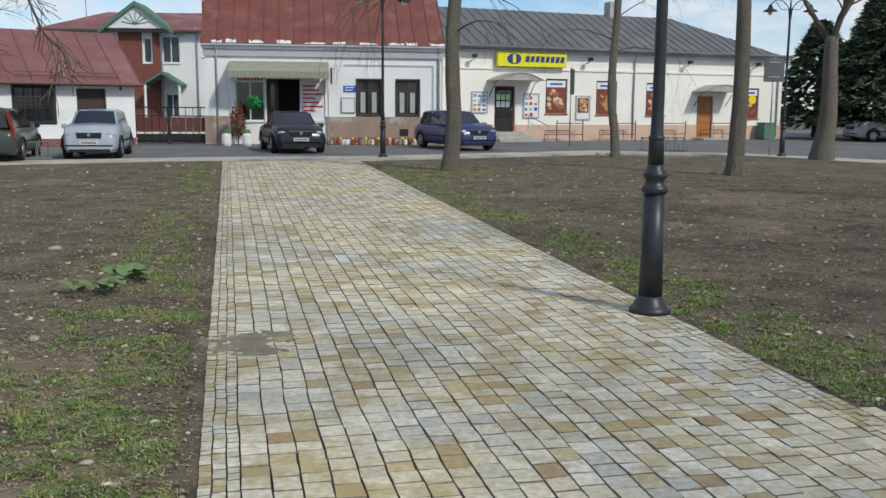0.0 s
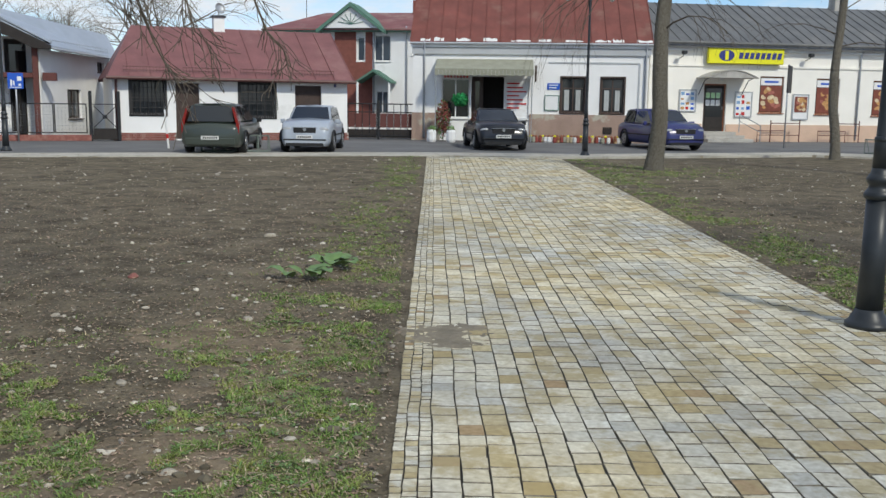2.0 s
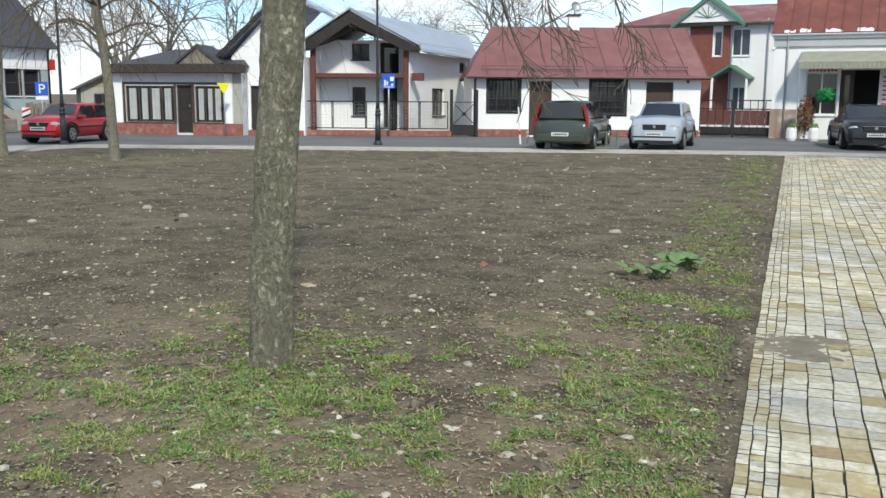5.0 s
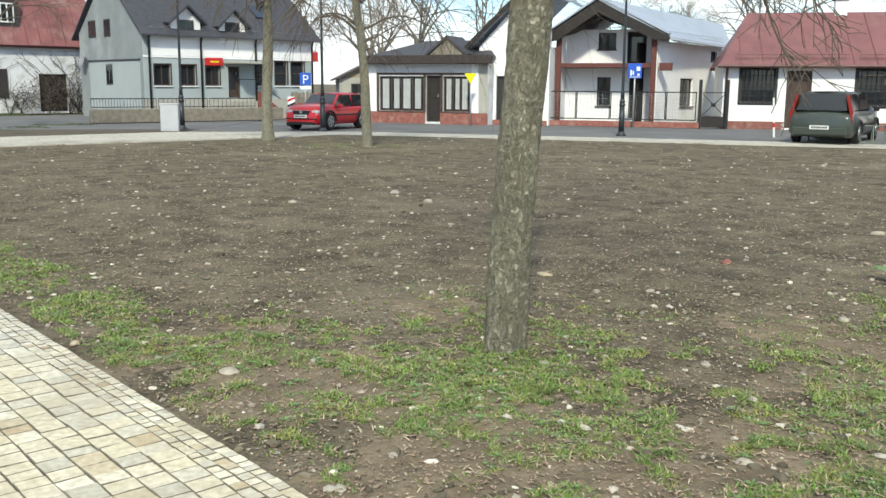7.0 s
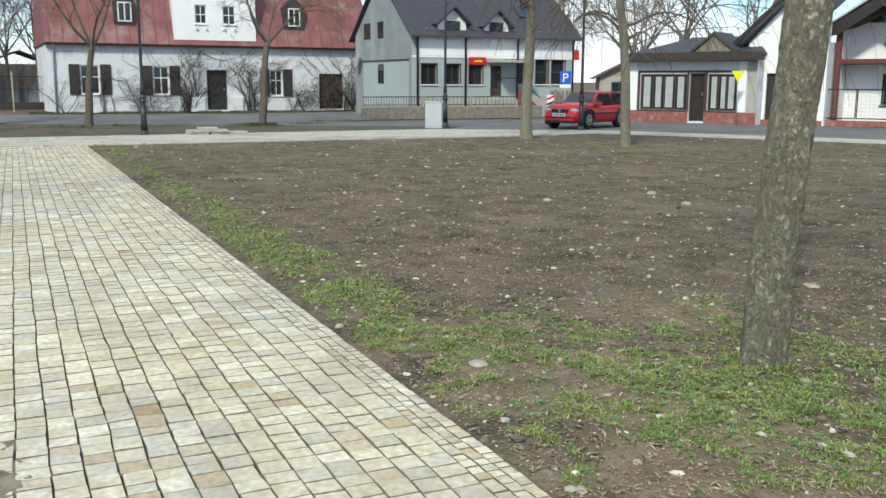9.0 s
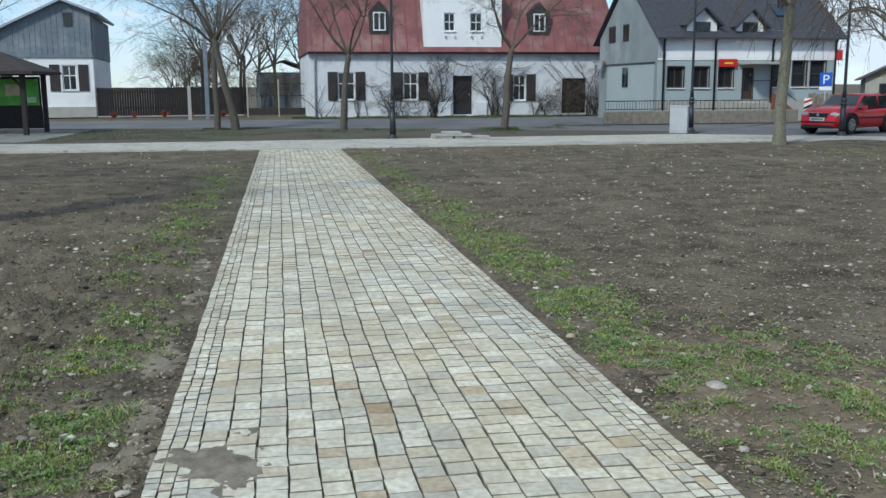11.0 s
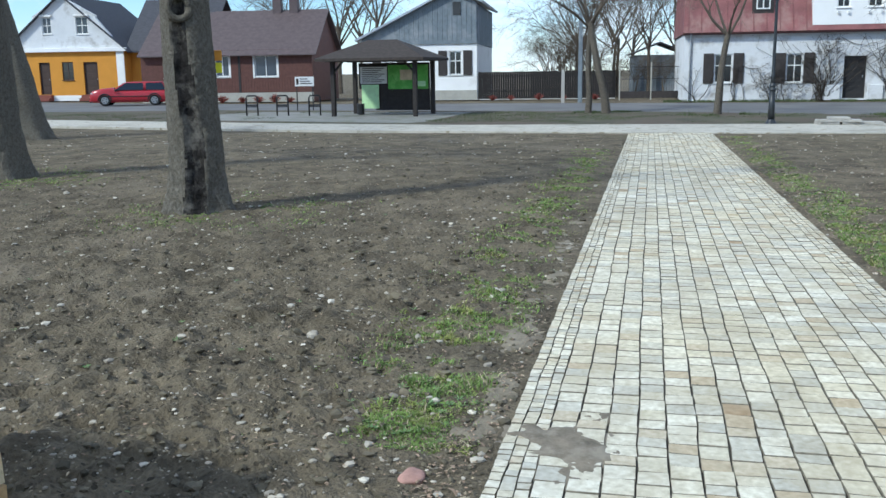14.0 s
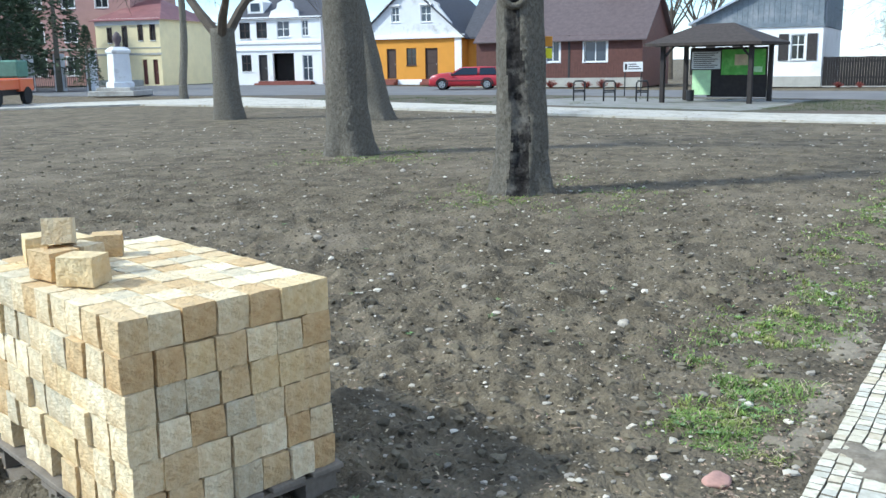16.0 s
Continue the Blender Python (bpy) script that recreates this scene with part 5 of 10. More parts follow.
def wire_fence():
    """Low brick base, tube frames with wire mesh and a dark gate in front of the balcony house."""
    f = thing("wire_fence", pose(-27.5, 26.3, 0, 0, 0, 35), "tube-framed wire mesh fence on a low brick base", "fence")
    part("base", B(0.0, -0.12, 0, 6.0, 0.08, 0.22, bevel=0.01), "brick_red", f)
    for a, b in ((0.1, 1.2), (1.25, 2.55), (2.6, 3.7), (3.75, 4.7), (4.75, 5.85)):
        bm = bmesh.new()
        for p, q in (((a, 0.3), (b, 0.3)), ((a, 1.36), (b, 1.36)), ((a, 0.28), (a, 1.38)), ((b, 0.28), (b, 1.38))):
            tube(bm, [(p[0], 0, p[1]), (q[0], 0, q[1])], [0.022] * 2, 6)
        pn = part("panel", bm, "iron", f)
        bm = bmesh.new()
        n = 9
        for i in range(1, n):
            x = a + (b - a) * i / n
            tube(bm, [(x, 0, 0.3), (x, 0, 1.36)], [0.004] * 2, 4)
        for i in range(1, 8):
            z = 0.3 + 1.06 * i / 8
            tube(bm, [(a, 0, z), (b, 0, z)], [0.004] * 2, 4)
        part("mesh", bm, "galv", pn)
    for x in (0.05, 6.0, 7.0):
        part("post", B(x - 0.06, -0.06, 0, x + 0.06, 0.06, 1.85, bevel=0.01), "iron", f)
    bm = bmesh.new()
    for p, q in (((6.1, 0.5), (6.9, 1.3)), ((6.1, 1.3), (6.9, 0.5)), ((6.08, 1.36), (6.92, 1.36)), ((6.08, 0.45), (6.92, 0.45))):
        tube(bm, [(p[0], 0, p[1]), (q[0], 0, q[1])], [0.015] * 2, 6)
    g = part("gate", bm, "iron", f, "dark gate with a cross brace")
    part("gate_plate", B(6.08, -0.015, 0.05, 6.92, 0.015, 0.44), "dark_wood", g)
    part("boss", B(6.42, -0.04, 0.83, 6.58, 0.04, 0.97, bevel=0.02), "iron", g)
    return f


def yard_gate():
    """Metal yard gate with a red lower half between the low house and the shop."""
    f = thing("yard_gate", pose(-14.6, 37.6, 0, 0, 0, 20), "dark metal double yard gate with reddish lower panels", "gate")
    for x in (-1.55, 0.42, 2.35):
        part("post", B(x - 0.05, -0.05, 0, x + 0.05, 0.05, 1.65, bevel=0.01), "iron", f)
    for a, b in ((-1.48, 0.35), (0.49, 2.28)):
        bm = bmesh.new()
        for z in (0.15, 1.15, 1.5):
            tube(bm, [(a, 0, z), (b, 0, z)], [0.025] * 2, 6)
        for i in range(7):
            x = a + (b - a) * i / 6
            tube(bm, [(x, 0, 0.15), (x, 0, 1.5)], [0.016] * 2, 6)
        lf = part("gate_leaf", bm, "iron", f)
        for i in range(6):
            x = a + (b - a) * i / 6
            part("slat", B(x + 0.02, 0.01, 0.5, x + (b - a) / 6 - 0.02, 0.03, 1.1), "red_paint", lf)
        part("lower_plate", B(a, 0.012, 0.06, b, 0.035, 0.42), "dark_wood", lf)
    return f


def window_shop():
    h = house_at("flat_shop", -33.22, 21.52, 30, "small low shop with large windows and a dark hipped roof")
    W = 5.3
    holes = [(0.46, 2.5, 0.5, 1.92), (2.6, 3.25, 0.08, 1.95), (3.36, 4.52, 0.5, 1.92)]
    # Pale grey render; part of the grey is eave shade put in the colour.
    shell(h, W, 5, 2.45, holes, "old_white")
    for a, b in ((0.37, 0.455), (2.505, 2.595), (3.255, 3.355), (4.525, 4.61)):
        part("mullion", B(a, -0.03, 0.47, b, -0.001, 1.97), "win_brown", h)
    part("lintel", B(0.37, -0.03, 1.975, 4.61, -0.001, 2.06), "win_brown", h)
    for q, nx in ((holes[0], 4), (holes[2], 3)):
        w = window(h, *q, "win_brown", nx, 1, sill="win_brown", glass="glass", bar=0.05)
        step = (q[1] - q[0] - 0.12) / nx
        for i in range(nx):      # drapes drawn half open behind each light
            x0 = q[0] + 0.06 + step * i + 0.06 + 0.05 * (i % 2)
            wd = step * (0.62, 0.5, 0.66, 0.55)[i % 4]
            part("curtain_fold", prism(bmesh.new(), [(x0, 0.0), (x0 + wd * 0.25, 0.018), (x0 + wd * 0.5, 0.0), (x0 + wd * 0.75, 0.018), (x0 + wd, 0.0), (x0 + wd, 0.0225), (x0, 0.0225)], q[2] + 0.10, q[3] - 0.10, "z"), "curtain", w)
    door(h, *holes[1], leaf="dark_wood", casing="win_brown", panels=2)
    part("plinth", B(0, -0.05, 0, 2.58, 0, 0.46), "brick_red", h, "red brick plinth")
    part("plinth", B(3.27, -0.05, 0, W + 0.02, 0, 0.46), "brick_red", h)
    part("pilaster", B(4.62, -0.06, 0.47, 4.92, 0, 2.4), "white_wall", h)
    part("pilaster", B(0.0, -0.06, 0.47, 0.36, 0, 2.4), "white_wall", h)
    part("pilaster", B(4.94, -0.02, 0.47, W, 0, 2.4), "plinth_grey", h)
    part("fascia", B(-0.1, -0.5, 2.42, W + 0.15, 0.1, 2.75, bevel=0.01), "roof_shingle", h, "dark brown fascia")
    gable_roof(h, W, 5, 2.78, 3.45, 0.35, "roof_dark", hip=(1.6, 0.6), side=0.1)
    bm = bmesh.new()
    prism(bm, [(2.85, 2.77), (3.66, 3.42), (4.45, 2.77)], -0.3, 1.2, "y")
    part("roof_gable", bm, "stone_wall", h, "small timber-clad gable")
    for s in (-1, 1):
        bm = bmesh.new()
        prism(bm, [(3.66, 3.42), (3.66, 3.52), (3.66 + s * 0.95, 2.8), (3.66 + s * 0.9, 2.72)], -0.4, 1.3, "y")
        part("bargeboard", bm, "roof_dark", h)
    return h


def green_house():
    h = house_at("green_house", -38.37, 13.76, 95, "grey-green two-storey house with a dark roof and white dormers")
    W, E = 8.4, 3.88
    wins = [(0.47, 1.2, 1.46, 2.34), (1.65, 2.36, 1.46, 2.34), (2.82, 3.49, 1.46, 2.3), (6.3, 6.96, 1.48, 2.6), (7.17, 7.88, 1.48, 2.6), (5.35, 5.9, 1.48, 2.45)]
    dr = (3.91, 4.48, 0.95, 2.3)
    shell(h, W, 6.7, E, wins + [dr], "pale_green")
    for i, q in enumerate(wins):
        window(h, *q, "win_brown", 2 if i < 3 else 1, 1 if i < 3 else 2, sill="win_white", trim=0.04)
    door(h, *dr, leaf="win_brown", casing="win_brown", glazed=1.0)
    part("band", B(0.0, -0.03, 2.62, W, 0, 2.70), "white_wall", h)
    part("upper_wall", B(0.35, -0.015, 2.71, W, 0, E - 0.01), "white_wall", h)
    part("plinth", B(0, -0.05, 0, W, 0, 0.9), "plinth_grey", h)
    # gable side towards the square
    sd = part("side_wall", prism(bmesh.new(), [(0, 0), (6.7, 0), (6.7, 3.78), (3.35, 6.3), (0, 3.78)], -0.02, 0.0, "x"), "green_wall", h, "grey-green rendered gable wall")
    for a, b, c, d in ((3.1, 3.75, 3.56, 4.3), (4.7, 5.5, 3.56, 4.3), (3.0, 3.75, 1.45, 2.38)):
        bm = bmesh.new()
        box(bm, -0.05, a, c, -0.021, b, d)
        w = part("window", bm, "win_dark", sd)
        part("pane", B(-0.056, a + 0.06, c + 0.06, -0.051, (a + b) / 2 - 0.03, d - 0.06), "glass", w)
        part("pane", B(-0.056, (a + b) / 2 + 0.03, c + 0.06, -0.051, b - 0.06, d - 0.06), "glass", w)
    part("lower_facing", B(-0.05, 0.25, 0, -0.021, 5.6, 2.5), "pale_green", h, "smooth pale facing")
    part("drip_ledge", B(-0.09, 0.2, 2.5, -0.021, 5.7, 2.56), "roof_dark", h)
    part("satellite_dish", lathe(bmesh.new(), [(0.02, 0), (0.3, 0.07), (0.31, 0.08), (0.02, 0.02)], 14), "galv", h).matrix_basis = pose(-0.2, 5.9, 2.55, 0, -70, 0)
    roof = gable_roof(h, W, 6.7, E, 6.5, 0.42, "roof_dark", side=0.22, label="dark tiled roof")
    for a, b, zt, wa, wb in ((1.25, 2.6, 4.75, 1.58, 2.28), (3.5, 4.75, 4.68, 3.78, 4.47)):
        c = (a + b) / 2
        bm = bmesh.new()
        prism(bm, [(a, 3.4), (b, 3.4), (b, zt - 0.5), (c, zt), (a, zt - 0.5)], -0.08, 2.0, "y")
        dm = part("dormer", bm, "white_wall", roof, "white gabled dormer")
        fr = part("dormer_window", B(wa, -0.12, 3.56, wb, -0.081, 4.2), "win_brown", dm)
        for s in (-1, 1):
            bm = bmesh.new()
            prism(bm, [(c, zt), (c, zt + 0.1), (c + s * (b - a) * 0.66, zt - 0.68), (c + s * (b - a) * 0.62, zt - 0.76)], -0.4, 2.1, "y")
            part("dormer_roof", bm, "roof_dark", dm)
    for wa, wb in ((1.58, 2.28), (3.78, 4.47)):
        part("pane", B(wa + 0.06, -0.13, 3.62, (wa + wb) / 2 - 0.02, -0.121, 4.14), "glass", roof)
        part("pane", B((wa + wb) / 2 + 0.02, -0.13, 3.62, wb - 0.06, -0.121, 4.14), "glass", roof)
    sk = B(5.85, 0, 0, 6.6, 0.9, 0.05)
    part("skylight", sk, "glass_blue", roof).matrix_basis = pose(0, 0.75, 4.52, 38.0, 0, 0)
    s1 = part("fascia_sign", B(2.77, -0.12, 2.33, 3.6, -0.03, 2.66, bevel=0.01), "red_sign", h, "red shop sign with plain lettering")
    part("lettering", B(3.0, -0.13, 2.46, 3.4, -0.121, 2.52), "yellow_sign", s1)
    part("side_sign", B(W - 0.1, -0.5, 2.6, W - 0.05, -0.05, 3.05, bevel=0.01), "red_sign", h)
    part("porch_roof", B(3.7, -1.2, 2.42, 5.25, 0.0, 2.52, bevel=0.01), "plinth_grey", h)
    for x in (0.25, 2.6, 5.28, 8.3):
        pipe(h, x, 0.1, E - 0.25, material="iron")
    st = part("porch_steps", B(3.8, -1.1, 0, 4.7, -0.05, 0.8), "plinth_grey", h, "brick entrance steps with sloping cheek walls")
    for i in range(4):
        part("step", B(4.72 + 0.28 * i, -1.1, 0, 4.99 + 0.28 * i, -0.05, 0.8 - 0.2 * i), "concrete", st)
    bm = bmesh.new()
    prism(bm, [(4.7, 0), (5.9, 0), (5.9, 0.35), (4.7, 1.25)], -1.25, -1.11, "y")
    part("cheek_wall", bm, "brick_house", st)
    bm = bmesh.new()
    for x in (3.85, 4.65):
        tube(bm, [(x, -1.05, 0.94), (x, -1.05, 1.75)], [0.02] * 2, 5)
    tube(bm, [(3.85, -1.05, 1.75), (4.65, -1.05, 1.75), (5.9, -1.05, 0.9)], [0.02] * 3, 5)
    part("railing", bm, "iron", st)
    return h


def stone_fence():
    f = thing("stone_fence", pose(-36.6, 10.6, 0, 0, 0, 92), "low rubble wall carrying a thin iron rail fence", "fence")
    part("rubble_wall", B(0.45, 0, 0, 8.8, 0.3, 0.55, bevel=0.03), "stone_wall", f)
    for a, b in ((0.5, 1.75), (1.8, 3.1), (3.2, 5.3), (5.4, 7.5)):
        bm = bmesh.new()
        tube(bm, [(a, 0.15, 0.95), (b, 0.15, 0.95)], [0.02] * 2, 5)
        tube(bm, [(a, 0.15, 0.62), (b, 0.15, 0.62)], [0.016] * 2, 5)
        for i in range(12):
            x = a + (b - a) * i / 11
            tube(bm, [(x, 0.15, 0.55), (x, 0.15, 0.97)], [0.009] * 2, 4)
        part("rail_panel", bm, "iron", f)
    return f


def old_house():
    h = house_at("old_white_house", -48.67, -1.37, 95, "old whitewashed house with a red mansard roof and bare creepers", wide=0.958)
    W, E = 17.6, 3.3
    wins = [(1.84, 2.74, 0.9, 2.3), (5.4, 6.2, 0.87, 2.27), (11.65, 12.35, 0.8, 2.15)]
    dr = (8.18, 9.28, 0.08, 2.12)
    niche = (14.49, 15.96, 0.1, 1.97)
    shell(h, W - 0.3, 9, E, wins + [dr, niche], "old_white", x0=0.3)
    for i, (a, b, c, d) in enumerate(wins):
        w = window(h, a, b, c, d, "win_white", 2, 2, rail=[c + 0.06, c + (d - c) * 0.6, d - 0.06], sill="win_white", y=0.06)
        sw = 0.52
        for x in (a - sw - 0.04, b + 0.04):
            bm = bmesh.new()
            box(bm, x, -0.06, c - 0.02, x + sw, -0.004, d + 0.04, 0.006)
            s = part("shutter", bm, "shutter", w, "open dark wooden shutter")
            s.location = (0, -0.06, 0)
            for k in range(7):
                part("louvre", B(x + 0.06, -0.075, c + 0.1 + k * (d - c - 0.2) / 7, x + sw - 0.06, -0.061, c + 0.2 + k * (d - c - 0.2) / 7), "shutter", s)
    door(h, *dr, leaf="win_dark", casing="win_dark", panels=3, y=0.22)
    part("niche_board", B(niche[0], 0.2, niche[2], niche[1], 0.25, niche[3]), "dark_wood", h)
    for x in (7.3, 9.35):
        part("doorside_post", B(x, -0.12, 0, x + 0.75, -0.001, 0.75, bevel=0.02), "old_white", h)
    part("eaves_board", B(0.18, -0.3, E - 0.06, W + 0.1, 0, E + 0.08), "gutter", h)
    # steep lower slope of the mansard
    T, IN = 6.9, 1.15
    bm = bmesh.new()
    prism(bm, [(-0.4, E + 0.05), (IN, T), (4.5, 8.2), (9 - IN, T), (9.4, E + 0.05), (9.2, E - 0.02), (8.7, E - 0.02), (0.2, E - 0.02), (-0.25, E - 0.02)], 0.35, W - 0.35, "x")
    roof = part("roof", bm, "roof_old_red", h, "patched red sheet-metal mansard roof")
    for xa, s, fl in ((0.35, -1, 0.15), (W - 0.35, 1, 0.55)):
        bm = bmesh.new()
        a = [(xa, -0.4, E + 0.05), (xa, 9.4, E + 0.05), (xa, 9 - IN, T), (xa, IN, T)]
        vs = [bm.verts.new(p) for p in a]
        o = [bm.verts.new((xa + s * fl, -0.42, E + 0.03)), bm.verts.new((xa + s * fl, 9.4, E + 0.03))]
        bm.faces.new((vs[0], o[0], vs[3]))
        bm.faces.new((vs[3], o[0], o[1], vs[2]))
        bm.faces.new((vs[2], o[1], vs[1]))
        bm.faces.new((vs[0], vs[1], o[1], o[0]))
        part("hip_slope", bm, "roof_old_red", roof)
    me_b = bmesh.new()
    ln = math.hypot(IN + 0.4, T - E)
    box(me_b, -0.012, 0, 0, 0.012, ln, 0.03)
    me = bpy.data.meshes.new("seam")
    me_b.to_mesh(me)
    me_b.free()
    me.materials.append(M["roof_old_red"])
    ang = math.atan2(T - E - 0.05, IN + 0.4)
    for i in range(27):
        x = 0.45 + (W - 0.9) * i / 26
        if not 6.4 < x < 11:
            share("seam", me, roof, Matrix.Translation((x, -0.4, E + 0.05)) @ Matrix.Rotation(ang, 4, "X"))
    # white middle dormer and two dark ones
    dm = part("middle_dormer", wall_bm(4.35, 3.0, [(7.62, 8.24, 4.4, 5.34), (9.08, 9.76, 4.4, 5.34)], 0.25, 6.5, 3.6), "white_wall", h, "white rendered wall dormer with two windows")
    dm.location = (0, -0.3, 0)
    part("cheek", B(6.5, 0.26, 3.6, 10.85, 3.0, 6.6), "old_white", dm)
    for a, b in ((7.62, 8.24), (9.08, 9.76)):
        w = window(dm, a, b, 4.4, 5.34, "win_white", 2, 2, y=0.05, sill="white_wall", bar=0.04)
        for x in (a + 0.02, b - 0.1):
            part("bracket", B(x, -0.1, 4.1, x + 0.08, -0.001, 4.22), "old_white", dm)
    for a, b in ((3.6, 4.65), (12.5, 13.7)):
        bm = bmesh.new()
        prism(bm, [(a, 3.85), (b, 3.85), (b, 5.4), ((a + b) / 2, 5.95), (a, 5.4)], -0.02, 1.6, "y")
        d = part("side_dormer", bm, "shutter", h, "dark boarded dormer with a small white window")
        c = (a + b) / 2
        bm = bmesh.new()
        for q in ((c - 0.34, 4.42, c - 0.28, 5.36), (c + 0.28, 4.42, c + 0.34, 5.36), (c - 0.03, 4.48, c + 0.03, 5.3), (c - 0.28, 4.42, c + 0.28, 4.48), (c - 0.28, 5.3, c + 0.28, 5.36)):
            box(bm, q[0], -0.08, q[1], q[2], -0.021, q[3])
        part("window_frame", bm, "win_white", d)
        for x in (c - 0.275, c + 0.035):
            part("pane", B(x, -0.045, 4.485, x + 0.24, -0.03, 5.295), "glass", d)
    pipe(h, 0.6, 0.05, E, material="gutter_grey")
    # bare creepers on the wall
    rng = random.Random(11)
    for x0, z1, n in ((5.0, 1.6, 6), (7.3, 3.2, 16), (7.0, 2.4, 8), (10.6, 3.0, 12), (10.9, 2.2, 8), (16.3, 3.1, 14), (3.2, 1.8, 4), (0.9, 2.0, 3), (13.2, 1.2, 6)):
        bm = bmesh.new()
        for i in range(n):
            x, z = x0 + rng.uniform(-0.4, 0.4), 0.0
            p = [(x, -0.06, z)]
            dx = rng.uniform(-0.12, 0.12)
            while z < z1 * rng.uniform(0.75, 1.0):
                z += rng.uniform(0.15, 0.3)
                dx += rng.uniform(-0.1, 0.1)
                x += dx
                p.append((x, -0.05 - rng.uniform(0, 0.08), z))
            if len(p) > 2:
                tube(bm, p, [0.022 * (1 - 0.7 * k / len(p)) for k in range(len(p))], 5)
                for _ in range(10):
                    q = Vector(p[rng.randrange(1, len(p))])
                    e = q + Vector((rng.uniform(-0.6, 0.6), -rng.uniform(0, 0.2), rng.uniform(-0.1, 0.6)))
                    tube(bm, [q, (q + e) / 2 + Vector((0, -0.04, 0.05)), e], [0.008, 0.006, 0.003], 4)
        part("creeper", bm, "vine", h, "leafless climbing plant", kind="stuff")
    # tangled leafless bushes at the wall's foot, and long trailing shoots
    for cx, cz, rx, rz, n in ((4.6, 0.9, 0.8, 0.9, 170), (5.9, 0.7, 0.7, 0.7, 120), (7.4, 2.6, 0.8, 0.5, 110), (10.5, 1.9, 0.6, 0.8, 120), (13.6, 0.7, 0.7, 0.8, 170), (14.9, 1.0, 1.1, 1.0, 420), (16.4, 1.6, 0.5, 1.3, 170)):
        bm = bmesh.new()
        for i in range(n):
            a = rng.uniform(0, 6.28)
            f = rng.random() ** 0.6
            q = Vector((cx + rx * f * math.cos(a), -0.1 - rng.random() * 0.45, max(0.05, cz + rz * f * math.sin(a))))
            v = Vector((rng.uniform(-1, 1), rng.uniform(-0.3, 0.2), rng.uniform(-0.5, 1))) * rng.uniform(0.15, 0.4)
            e = q + v + Vector((0, 0, -0.05))
            e.y = min(e.y, -0.04)
            tube(bm, [q, q + v * 0.5, e], [0.013, 0.010, 0.006], 4)
        part("bush", bm, "vine" if n < 400 else "twig", h, "tangled leafless bush against the wall", kind="stuff")
    for x0, x1, z in ((2.9, 4.6, 1.9), (8.0, 10.3, 2.95), (11.0, 12.9, 2.8)):
        pts = [(x0 + (x1 - x0) * k / 8, -0.05 - 0.03 * (k % 2), z - 0.3 * math.sin(math.pi * k / 8) + rng.uniform(-0.06, 0.06)) for k in range(9)]
        part("creeper", tube(bmesh.new(), pts, [0.02 - 0.0015 * k for k in range(9)], 5), "vine", h)
    return h


villa_behind()
white_house()
wire_fence()
yard_gate()
window_shop()
green_house()
stone_fence()
old_house()


def plank_wall(parent, x0, x1, z0, z1, material, y=-0.025, step=0.14, vertical=False, holes=()):
    """Boards as parts, skipping openings."""
    n = 0
    span = (x1 - x0) if vertical else (z1 - z0)
    k = int(span / step)
    for i in range(k):
        a = (x0 if vertical else z0) + span * i / k
        b = a + span / k - 0.012
        if vertical:
            part("board", B(a, y, z0, b, 0, z1), material, parent)
        else:
            segs = [(x0, x1)]
            for h in holes:
                if h[2] < b and h[3] > a:
                    segs = [t for s in segs for t in ((s[0], min(s[1], h[0])), (max(s[0], h[1]), s[1])) if t[1] - t[0] > 0.02]
            for s in segs:
                part("board", B(s[0], y, a, s[1], 0, b), material, parent)


